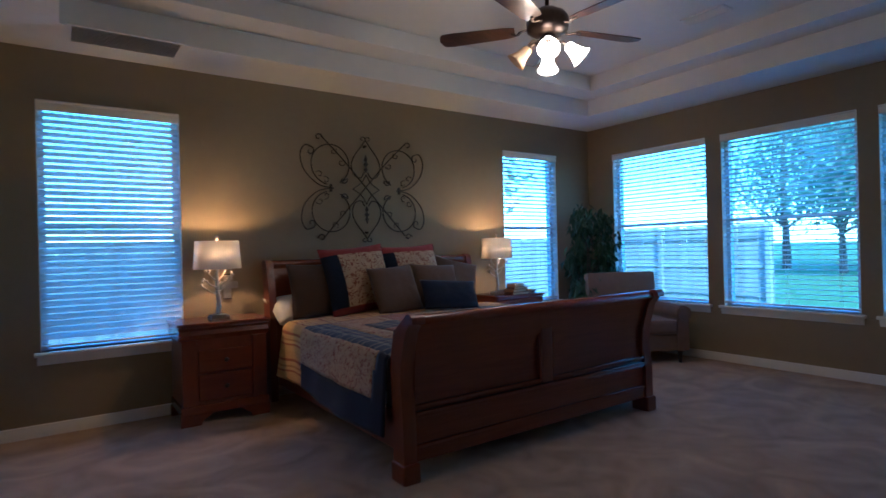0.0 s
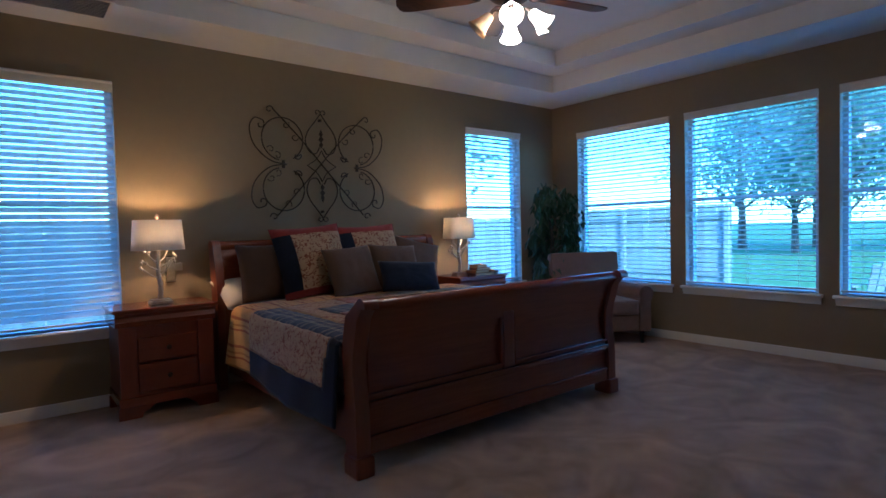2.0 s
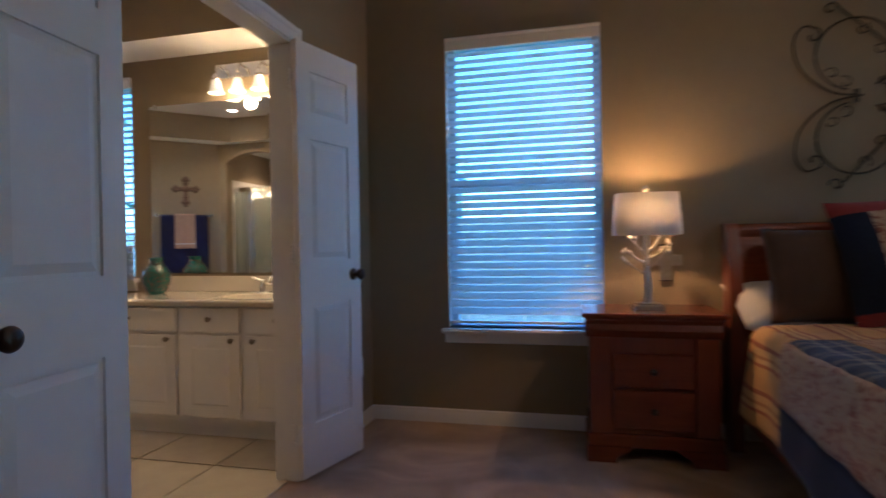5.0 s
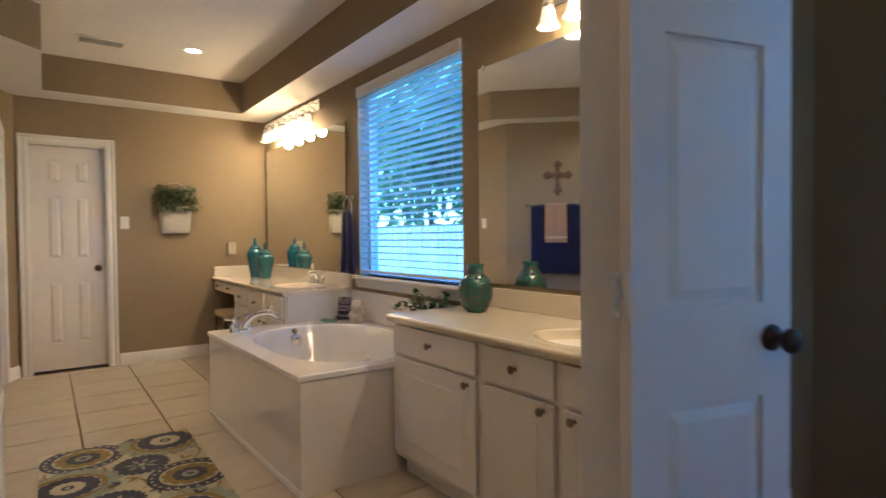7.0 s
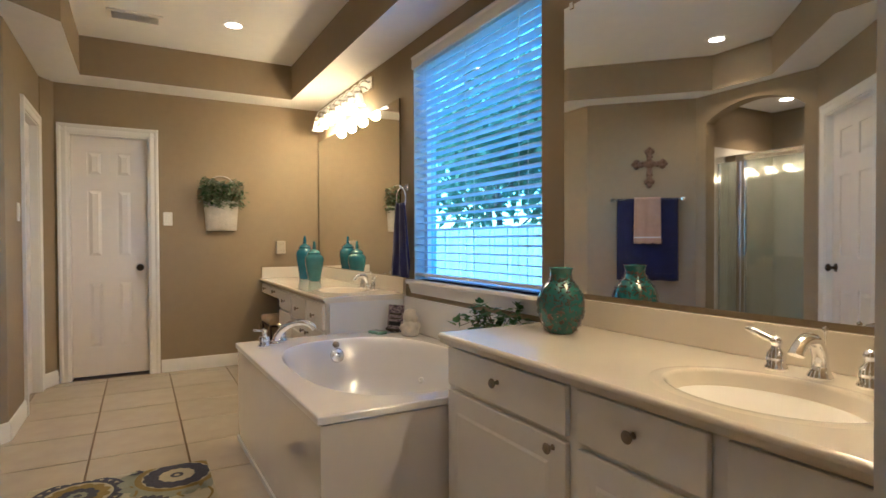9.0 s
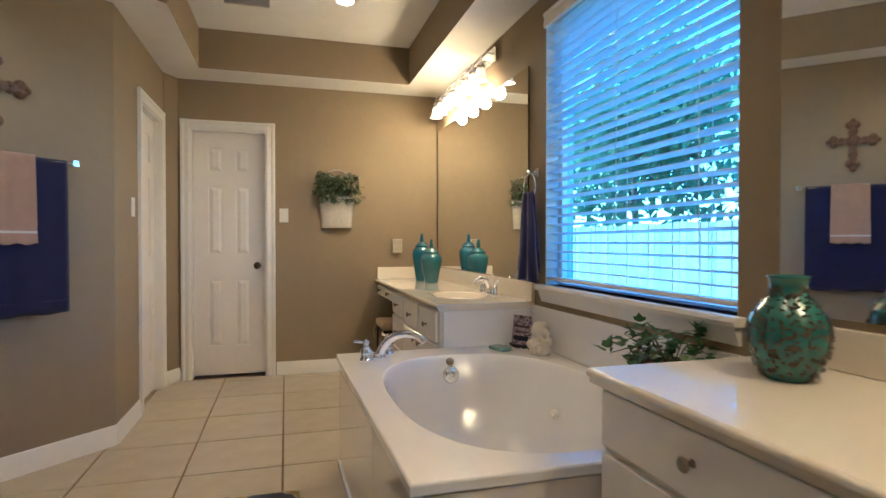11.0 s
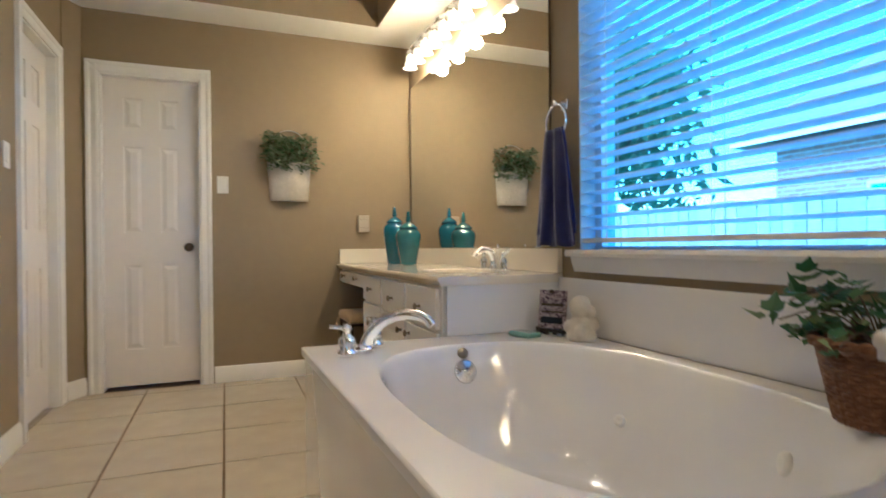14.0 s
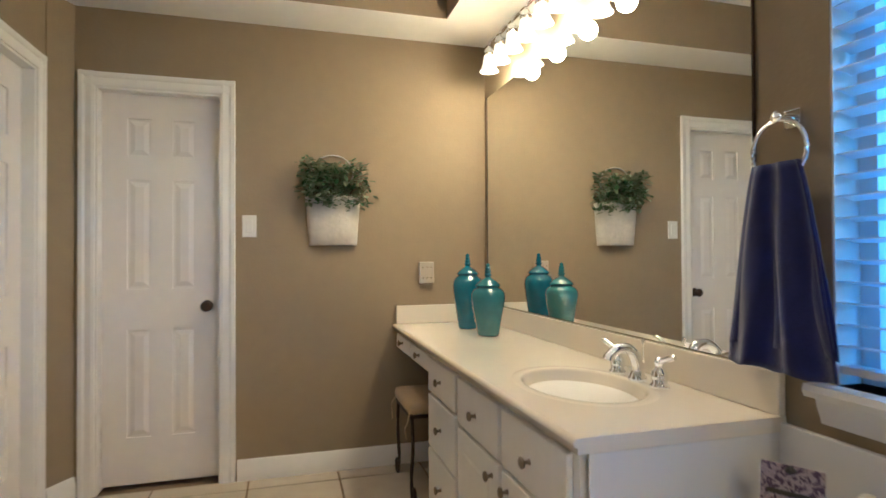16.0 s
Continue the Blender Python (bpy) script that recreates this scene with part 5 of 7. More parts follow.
def wall_plate(m, kind, label):
    p = thing("wall_" + kind, label, kind, m)
    part("plate", boxes((-0.036, 0.036, -0.006, 0.001, -0.058, 0.058), bevel=0.003), PLASTIC, p)
    if kind == "switch":
        part("rocker", boxes((-0.017, 0.017, -0.010, -0.005, -0.034, 0.034), bevel=0.003), PLASTIC, p)
    else:
        for z in (-0.022, 0.022):
            s = part("socket", boxes((-0.017, 0.017, -0.008, -0.005, z - 0.016, z + 0.016), bevel=0.003), PLASTIC, p)
            part("slot", boxes((-0.008, -0.005, -0.0085, -0.0075, z - 0.005, z + 0.006), (0.005, 0.008, -0.0085, -0.0075, z - 0.005, z + 0.006)), BRONZE, s)
    return p


wall_plate(pose(0.15, 5.80, 0.36, 0, 0, 90), "outlet", "white electrical outlet low on the wall")


# ---- bathroom ----
COUNTER = material("cream_cultured_marble_top", (0.75, 0.69, 0.58), 0.13, grain=5, vary=0.03, bump=0.0, coat=0.4)
TEAL = material("glazed_teal_ceramic", (0.012, 0.118, 0.20), 0.12, grain=14, vary=0.3, bump=0.03, coat=0.6)
TEALPALE = material("glazed_pale_teal_ceramic", (0.032, 0.155, 0.20), 0.12, grain=14, vary=0.25, bump=0.03, coat=0.6)
BLUETOWEL = fabric("navy_terry_towel", (0.010, 0.012, 0.048), 0.3, 300, 0.4)
ROYAL = fabric("royal_blue_terry_towel", (0.012, 0.017, 0.105), 0.3, 300, 0.4)
TANTOWEL = fabric("tan_terry_towel", (0.40, 0.255, 0.17), 0.12, 300, 0.3)
WICKER = material("brown_wicker", (0.17, 0.075, 0.03), 0.6, grain=50, vary=0.35, bump=0.4)
IVY = cloth_through("ivy_leaf", (0.045, 0.12, 0.04), 0.25, 0.45, grain=20)
IVYPALE = cloth_through("pale_ivy_leaf", (0.16, 0.22, 0.09), 0.25, 0.5, grain=20)
SAGE = cloth_through("sage_leaf", (0.22, 0.26, 0.155), 0.2, 0.6, grain=20)
CLAY = material("chalky_white_clay", (0.57, 0.53, 0.46), 0.9, grain=30, vary=0.15, bump=0.6, bump_scale=50)
KNOB = material("antique_pewter", (0.26, 0.22, 0.17), 0.35, 0.9, grain=90, vary=0.25, bump=0.15)
SEATCLOTH = fabric("tan_seat_cushion", (0.48, 0.36, 0.20), 0.12, 200)
VANITY_LAMP = glow("lit_ribbed_glass", (1.0, 0.78, 0.48), 1.6)


def knob_at(parent, x, y, z):
    bm = lathe([(0.009, 0), (0.006, 0.004), (0.005, 0.014), (0.014, 0.018), (0.016, 0.023), (0.012, 0.027), (0, 0.028)], 16)
    return part("knob", moved(bm, pose(x, y, z, 90, 0, 0)), KNOB, parent)


def raised_front(bm, x0, x1, y, z0, z1, panel):
    """A drawer or door front standing proud of the cabinet face at y, with a raised panel for doors."""
    box(bm, x0, x1, y - 0.018, y, z0, z1, bevel=0.004)
    if panel:
        i = 0.048
        lo = [bm.verts.new(p) for p in ((x0 + i, y - 0.0185, z0 + i), (x1 - i, y - 0.0185, z0 + i), (x1 - i, y - 0.0185, z1 - i), (x0 + i, y - 0.0185, z1 - i))]
        dp = [bm.verts.new(p) for p in ((x0 + i + 0.006, y - 0.0125, z0 + i + 0.006), (x1 - i - 0.006, y - 0.0125, z0 + i + 0.006), (x1 - i - 0.006, y - 0.0125, z1 - i - 0.006), (x0 + i + 0.006, y - 0.0125, z1 - i - 0.006))]
        j = i + 0.03
        hi = [bm.verts.new(p) for p in ((x0 + j, y - 0.0215, z0 + j), (x1 - j, y - 0.0215, z0 + j), (x1 - j, y - 0.0215, z1 - j), (x0 + j, y - 0.0215, z1 - j))]
        for a, b in ((lo, dp), (dp, hi)):
            for k in range(4):
                bm.faces.new((a[k], a[(k + 1) % 4], b[(k + 1) % 4], b[k]))
        bm.faces.new(hi)
    return bm


def cabinet(name, x0, x1, y, depth, low, high, fronts, label, group, kick=True):
    """One vanity unit: body, toe kick and its drawers and doors; fronts are (x0, x1, z0, z1, is door, knob x, knob z)."""
    c = thing(name, label, "cabinet", pose(0, 0, 0), group=group)
    part("body", boxes((x0, x1, y, y + depth, low, high)), CABINET, c)
    if kick:
        part("toe_kick", boxes((x0, x1, y + 0.06, y + depth, 0, low)), CABINET, c)
    for a, b, z0, z1, door, kx, kz in fronts:
        f = part("cabinet_door" if door else "drawer", raised_front(bmesh.new(), a, b, y, z0, z1, door), CABINET, c)
        knob_at(f, kx, y - 0.018, kz)
    return c


def countertop(name, x0, x1, y0, z, sink, rx, ry, label, left_end=True, right_end=True, splash_left=False):
    """A moulded top with an oval bowl and a backsplash along the wall."""
    t = thing(name, label, "countertop", pose(0, 0, 0))
    bm = bmesh.new()
    cx, cy = sink
    n = 44
    oval = [(cx + rx * math.cos(2 * math.pi * i / n), cy + ry * math.sin(2 * math.pi * i / n)) for i in range(n)]
    sheet(bm, [rect(x0, x1, y0 + 0.012, N - 0.002), oval], z)
    prof = [(y0 + 0.012, z), (y0 + 0.004, z - 0.003), (y0, z - 0.010), (y0 + 0.002, z - 0.018), (y0 + 0.010, z - 0.022), (y0 + 0.010, z - 0.036), (y0 + 0.03, z - 0.036)]
    a, b = [bm.verts.new((x0, u, w)) for u, w in prof], [bm.verts.new((x1, u, w)) for u, w in prof]
    for i in range(len(prof) - 1):
        bm.faces.new((a[i], a[i + 1], b[i + 1], b[i])).smooth = True
    bm.faces.new([bm.verts.new((x0, u, w)) for u, w in prof] + [bm.verts.new((x0, N - 0.002, z - 0.036)), bm.verts.new((x0, N - 0.002, z))])
    bm.faces.new([bm.verts.new((x1, u, w)) for u, w in prof] + [bm.verts.new((x1, N - 0.002, z - 0.036)), bm.verts.new((x1, N - 0.002, z))])
    bmesh.ops.recalc_face_normals(bm, faces=bm.faces)
    part("top", bm, COUNTER, t)
    bowl = lathe([(0.0, -0.135), (0.25, -0.130), (0.55, -0.112), (0.80, -0.072), (0.93, -0.030), (0.985, -0.006), (1.0, 0.0008), (1.04, 0.002), (1.12, 0.0022), (1.18, 0.0005)], n, rx, ry, False)
    part("sink_bowl", moved(bowl, pose(cx, cy, z)), COUNTER, t, "oval basin moulded into the top")
    part("drain", moved(lathe([(0.0, 0.004), (0.018, 0.004), (0.024, 0.0)], 18), pose(cx, cy, z - 0.134)), CHROME, t)
    part("backsplash", boxes((x0, x1, N - 0.024, N - 0.002, z + 0.0005, z + 0.105), bevel=0.004), COUNTER, t)
    if splash_left:
        part("side_splash", boxes((x0 + 0.001, x0 + 0.022, y0 + 0.02, N - 0.025, z + 0.0005, z + 0.105), bevel=0.004), COUNTER, t)
    return t


def faucet(m, label="polished chrome widespread basin faucet with lever handles"):
    f = thing("basin_faucet", label, "faucet", m, group="basin faucets")
    part("spout", merged(sweep(bezier([(0, 0, 0.02), (0, -0.002, 0.055), (0, -0.025, 0.092), (0, -0.065, 0.098), (0, -0.095, 0.080), (0, -0.104, 0.066)], 6), lambda s: 0.019 - 0.005 * s + 0.004 * max(0, s - 0.8) * 5, 12), lathe([(0.028, 0), (0.028, 0.006), (0.02, 0.022), (0.018, 0.03)], 20)), CHROME, f)
    part("lift_rod", lathe([(0.0025, 0.05), (0.0025, 0.105), (0.006, 0.112), (0.007, 0.12), (0, 0.126)], 10), CHROME, f).location = (0, 0.022, 0)
    for s in (-1, 1):
        h = part("handle", lathe([(0.027, 0), (0.027, 0.008), (0.021, 0.014), (0.024, 0.03), (0.022, 0.045), (0.012, 0.056), (0.012, 0.066), (0.016, 0.074), (0.010, 0.084), (0, 0.088)], 20), CHROME, f)
        h.location = (s * 0.105, 0.0, 0)
        part("lever", sweep(bezier([(0, 0, 0.074), (s * 0.03, -0.004, 0.084), (s * 0.062, -0.006, 0.096), (s * 0.075, -0.006, 0.097)], 5), lambda q: 0.0065 + 0.003 * math.sin(q * 3.1), 9), CHROME, h)
    return f


def light_bar(m, n, label, power, pitch=0.157):
    """A chrome bar with ribbed glass bells that open downwards."""
    b = thing("vanity_light", label, "wall light", m, group="vanity lights")
    w = (n - 1) * pitch
    part("back_plate", boxes((-0.06, w + 0.06, -0.028, 0.0, 0.03, 0.13), bevel=0.008), CHROME, b)
    k = 24
    prof = [(0.024, 0.0), (0.028, -0.012), (0.030, -0.03), (0.034, -0.052), (0.042, -0.072), (0.050, -0.084), (0.052, -0.088)]
    bm = bmesh.new()
    rings = []
    for r, z in prof + [(r - 0.003, z) for r, z in reversed(prof)]:
        rings.append([bm.verts.new(((r + 0.0012 * (i % 2)) * math.cos(2 * math.pi * i / k), (r + 0.0012 * (i % 2)) * math.sin(2 * math.pi * i / k), z)) for i in range(k)])
    for a, c in zip(rings, rings[1:]):
        for i in range(k):
            bm.faces.new((a[i], a[(i + 1) % k], c[(i + 1) % k], c[i])).smooth = True
    bell = mesh_of("glass_bell", bm, BELLGLASS)
    bulb = mesh_of("bulb", lathe([(0.0, -0.085), (0.020, -0.075), (0.027, -0.05), (0.020, -0.025), (0.012, -0.008)], 16), VANITY_LAMP)
    arm = mesh_of("arm", sweep(bezier([(0, 0, 0.09), (0, -0.06, 0.105), (0, -0.095, 0.075), (0, -0.10, 0.045)], 6), 0.008, 8), CHROME)
    cap = mesh_of("socket_cap", lathe([(0.026, 0.0), (0.028, 0.02), (0.018, 0.04), (0.008, 0.048)], 18), CHROME)
    for i in range(n):
        a = shared("arm", arm, b, (i * pitch, 0, 0))
        shared("socket_cap", cap, a, (0, -0.10, 0.0))
        shared("glass_bell", bell, a, (0, -0.10, 0.004))
        shared("bulb", bulb, a, (0, -0.10, 0.0))
    lamps = 4 if n > 6 else 3
    for i in range(lamps):
        d = bpy.data.lights.new("vanity_bulb", "POINT")
        d.energy, d.color, d.shadow_soft_size = power * n / lamps, (1.0, 0.635, 0.24), 0.04
        link(new("vanity_bulb", d), b).location = (w * (i + 0.5) / lamps, -0.10, -0.115)
    return b


BELLGLASS = cloth_through("ribbed_frosted_glass", (0.9, 0.87, 0.8), 0.3, 0.25)
VANITYPOWER = 0.55

# the vanity with the vase
Y1, H1 = 5.450, 0.800
for i, (x0, x1, kd) in enumerate(((-1.480, -0.812, -0.885), (-0.812, -0.395, -0.462), (-0.395, 0.04, -0.325))):
    a, b = x0 + (0.02 if i else 0.012), x1 - 0.022
    cabinet("vanity_cabinet", x0, x1, Y1, N - Y1 - 0.002, 0.10, H1 - 0.036, [(a, b, H1 - 0.185, H1 - 0.048, False, (a + b) / 2, H1 - 0.110), (a, b, 0.13, H1 - 0.203, True, kd, H1 - 0.228)], "white painted vanity unit with drawer over raised-panel door", "vanity cabinets")
countertop("countertop", -1.496, 0.04, Y1 - 0.045, H1, (-0.44, 5.655), 0.225, 0.165, "cream cultured marble vanity top with moulded basin")
faucet(pose(-0.44, 5.888, H1 + 0.001))
m1 = thing("vanity_mirror", "large frameless wall mirror over the vanity", "mirror", pose(0, 0, 0), group="vanity mirrors")
part("mirror_sheet", boxes((-1.475, 0.035, N - 0.008, N - 0.002, 0.925, 2.09)), MIRROR, m1)
for x in (-1.44, -0.70):
    part("clip", boxes((x, x + 0.02, N - 0.012, N - 0.0081, 2.075, 2.10)), CHROME, m1)
light_bar(pose(-0.868, N - 0.001, 2.195), 6, "chrome vanity light with six lit glass bells", VANITYPOWER)

# the vanity with the jars
Y2, H2 = 5.462, 0.790
cabinet("makeup_drawer_unit", -5.085, -4.325, Y2 + 0.01, 0.48, 0.655, H2 - 0.036, [(-5.07, -4.72, 0.665, H2 - 0.05, False, -4.895, 0.71), (-4.70, -4.345, 0.665, H2 - 0.05, False, -4.52, 0.71)], "white shallow two-drawer apron over a knee space", "vanity cabinets", False)
cabinet("vanity_cabinet", -4.325, -3.905, Y2, N - Y2 - 0.002, 0.10, H2 - 0.036, [(-4.31, -3.92, 0.60, H2 - 0.05, False, -4.115, 0.67), (-4.31, -3.92, 0.37, 0.585, False, -4.115, 0.48), (-4.31, -3.92, 0.13, 0.355, False, -4.115, 0.245)], "white painted vanity unit with three drawers", "vanity cabinets")
cabinet("vanity_cabinet", -3.905, -3.485, Y2, N - Y2 - 0.002, 0.10, H2 - 0.036, [(-3.89, -3.50, 0.58, H2 - 0.05, False, -3.695, 0.655), (-3.89, -3.50, 0.13, 0.565, True, -3.545, 0.52)], "white painted vanity unit with drawer over raised-panel door", "vanity cabinets")
cabinet("vanity_cabinet", -3.485, -3.062, Y2, N - Y2 - 0.002, 0.10, H2 - 0.036, [(-3.47, -3.09, 0.58, H2 - 0.05, False, -3.28, 0.655), (-3.47, -3.09, 0.13, 0.565, True, -3.425, 0.52)], "white painted vanity unit with drawer over raised-panel door", "vanity cabinets")
countertop("countertop", -5.088, -3.038, Y2 - 0.028, H2, (-3.48, 5.705), 0.225, 0.165, "cream cultured marble vanity top with knee space below", splash_left=True)
faucet(pose(-3.47, 5.895, H2 + 0.001))
m2 = thing("vanity_mirror", "large frameless wall mirror in the corner", "mirror", pose(0, 0, 0), group="vanity mirrors")
part("mirror_sheet", boxes((-5.03, -3.12, N - 0.008, N - 0.002, 0.90, 2.10)), MIRROR, m2)
for x in (-3.1198, -5.034):
    part("edge", boxes((x, x + 0.0038, N - 0.010, N - 0.002, 0.90, 2.10)), BRONZE, m2)
light_bar(pose(-4.745, N - 0.001, 2.24), 8, "chrome vanity light with eight lit glass bells", VANITYPOWER)


# ---- the tub ----
def bathtub():
    t = thing("bathtub", "white oval soaking tub in a marble deck", "bathtub", pose(0, 0, 0))
    x0, x1, y0, h = -3.046, -1.484, 4.93, 0.558
    xc = -1.502
    outline = [(x0, y0), (xc, y0 + 0.03), (xc, N - 0.022), (x0, N - 0.022)]
    cx, cy, rx, ry = -2.225, 5.472, 0.650, 0.430
    n = 64
    def sq(a):
        c, s = math.cos(a), math.sin(a)
        return math.copysign(abs(c) ** 0.77, c), math.copysign(abs(s) ** 0.77, s)
    oval = [(cx + rx * sq(2 * math.pi * i / n)[0], cy + ry * sq(2 * math.pi * i / n)[1]) for i in range(n)]
    bm = bmesh.new()
    sheet(bm, [outline, oval], h)
    k = len(outline)
    rings = []
    for dz, grow in ((0, 0), (-0.002, 0.004), (-0.005, 0.006), (-0.027, 0.006), (-0.030, 0.004), (-0.030, -0.006)):
        rings.append([bm.verts.new((p[0] + (grow if i in (1, 2) else 0), p[1] - (grow if i in (0, 1) else 0), h + dz)) for i, p in enumerate(outline)])
    for a, b in zip(rings, rings[1:]):
        for i in (0, 1):
            bm.faces.new((a[i], a[i + 1], b[i + 1], b[i]))
    bmesh.ops.recalc_face_normals(bm, faces=bm.faces)
    part("deck", bm, TUBMAT, t)
    ap = bmesh.new()
    pts = [(x0, y0 + 0.006), (xc, y0 + 0.036), (xc, N - 0.022)]
    lo, hi = [ap.verts.new((*p, 0)) for p in pts], [ap.verts.new((*p, h - 0.034)) for p in pts]
    for i in range(2):
        ap.faces.new((lo[i], lo[i + 1], hi[i + 1], hi[i]))
    back = [ap.verts.new((x0, N - 0.03, 0)), ap.verts.new((x0, N - 0.03, h - 0.034))]
    ap.faces.new((lo[0], hi[0], back[1], back[0]))
    part("apron", ap, MARBLEGLOSS, t, "glossy white marble apron")
    part("apron_foot", moved(boxes((0, 1.548, -0.008, 0.004, 0, 0.03), bevel=0.003), pose(x0, y0 + 0.006, 0, 0, 0, math.degrees(math.atan2(0.03, 1.548)))), TUBMAT, t)
    prof = [(0.0, -0.42), (0.45, -0.415), (0.68, -0.39), (0.78, -0.33), (0.86, -0.20), (0.93, -0.075), (0.962, -0.028), (0.98, -0.010), (0.99, -0.003), (1.0, 0.0)]
    bs = bmesh.new()
    rr = [[bs.verts.new((cx + rx * r * sq(2 * math.pi * i / n)[0], cy + ry * r * sq(2 * math.pi * i / n)[1], h + z)) for i in range(n)] for r, z in prof[1:]]
    for a, b in zip(rr, rr[1:]):
        for i in range(n):
            bs.faces.new((a[i], a[(i + 1) % n], b[(i + 1) % n], b[i])).smooth = True
    bs.faces.new(rr[0])
    part("basin", bs, TUBMAT, t)
    ov = part("overflow", moved(lathe([(0.042, 0), (0.042, 0.006), (0.034, 0.011), (0.008, 0.012), (0.008, 0.02), (0.0, 0.022)], 24), pose(cx - rx * 0.922, cy - 0.02, h - 0.088, 0, 74, 0)), CHROME, t)
    part("jet_button", moved(lathe([(0.02, 0), (0.02, 0.006), (0.0, 0.01)], 18), pose(cx - rx * 0.955, cy - 0.02, h - 0.028, 0, 60, 0)), KNOB, t)
    for a, z, r in ((0.95, -0.12, 0.026), (0.2, -0.20, 0.018), (2.0, -0.2, 0.018)):
        q = Vector((cx + rx * 0.885 * math.cos(a), cy + ry * 0.885 * math.sin(a), h + z))
        d = Vector((-math.cos(a), -math.sin(a), 0.25))
        m = Matrix.Translation(q) @ d.to_track_quat("Z", "Y").to_matrix().to_4x4()
        part("jet", moved(lathe([(r, -0.006), (r, 0.004), (r * 0.85, 0.008), (r * 0.3, 0.006), (0, 0.004)], 18), m), PLASTIC, t)
    part("wall_splash", boxes((x0 + 0.0, x1, N - 0.02, N - 0.002, h + 0.0, 0.775), bevel=0.003), TUBMAT, t)
    part("vanity_splash", boxes((x0 - 0.001, x0 + 0.004, Y2 + 0.012, N - 0.021, h + 0.001, 0.752)), TUBMAT, t)
    f = thing("tub_filler", "polished chrome roman tub filler on the deck", "faucet", pose(-2.885, 5.11, h + 0.003, 0, 0, 45))
    part("spout", merged(sweep(bezier([(0, 0, 0.0), (0.02, 0, 0.05), (0.08, 0, 0.105), (0.16, 0, 0.128), (0.225, 0, 0.118), (0.25, 0, 0.095)], 7), lambda s: 0.021 - 0.006 * s, 12), lathe([(0.034, 0), (0.034, 0.008), (0.024, 0.022)], 20)), CHROME, f)
    for s in (-1, 1):
        hd = part("handle", lathe([(0.034, 0), (0.034, 0.01), (0.024, 0.018), (0.028, 0.035), (0.028, 0.05), (0.014, 0.064), (0.012, 0.075), (0.018, 0.084), (0.012, 0.096), (0, 0.102)], 20), CHROME, f)
        hd.location = (-0.012, s * 0.085, 0)
        part("lever", sweep([(0, 0, 0.084), (-0.02, s * 0.02, 0.09), (-0.045, s * 0.03, 0.092)], 0.007, 9), CHROME, hd)


MARBLEGLOSS = material("veined_white_marble", (0.72, 0.68, 0.62), 0.06, grain=5, vary=0.05, bump=0.0, coat=1.0, gloss_vary=0.02)
bathtub()


# ---- things in the bathroom ----
def ginger_jar(m, k, mat, label):
    j = thing("ginger_jar", label, "jar", m, group="teal jars")
    body = [(0.046, 0), (0.050, 0.003), (0.052, 0.012), (0.060, 0.07), (0.071, 0.14), (0.079, 0.20), (0.081, 0.228), (0.078, 0.250), (0.068, 0.268), (0.054, 0.278), (0.050, 0.284)]
    part("body", lathe([(r * k[0], z * k[1]) for r, z in body], 40), mat, j)
    top = 0.284 * k[1]
    lid = [(0.057, 0.0), (0.060, 0.004), (0.056, 0.011), (0.047, 0.021), (0.034, 0.032), (0.020, 0.040), (0.013, 0.044), (0.012, 0.049), (0.018, 0.055), (0.018, 0.060), (0.011, 0.065), (0.016, 0.071), (0.016, 0.076), (0.010, 0.081), (0.014, 0.087), (0.013, 0.092), (0.008, 0.096), (0.011, 0.102), (0.010, 0.108), (0.0, 0.114)]
    part("lid", lathe([(r * k[0], top + z) for r, z in lid], 32), mat, j)
    rnd = random.Random(3)
    for i in range(60):
        a, z = rnd.gauss(-2.3, 0.22), rnd.uniform(0.07, 0.225)
        r = float(np.interp(z, [p[1] for p in body], [p[0] for p in body])) * k[0]
        w = rnd.uniform(0.003, 0.0065)
        b = lathe([(w, -0.001), (w * 0.8, 0.0018), (0.0, 0.0028)], 7)
        part("relief", moved(b, Matrix.Rotation(a, 4, "Z") @ pose(r, 0, z * k[1], 0, 90, 0)), CLAYDARK, j)


CLAYDARK = material("worn_glaze_relief", (0.24, 0.25, 0.15), 0.5, grain=60, vary=0.3)
ginger_jar(pose(-4.785, 5.785, H2), (1.0, 1.0), TEAL, "tall glazed teal lidded jar with floral relief")
ginger_jar(pose(-4.505, 5.795, H2), (1.02, 0.83), TEALPALE, "shorter glazed teal lidded jar with floral relief")


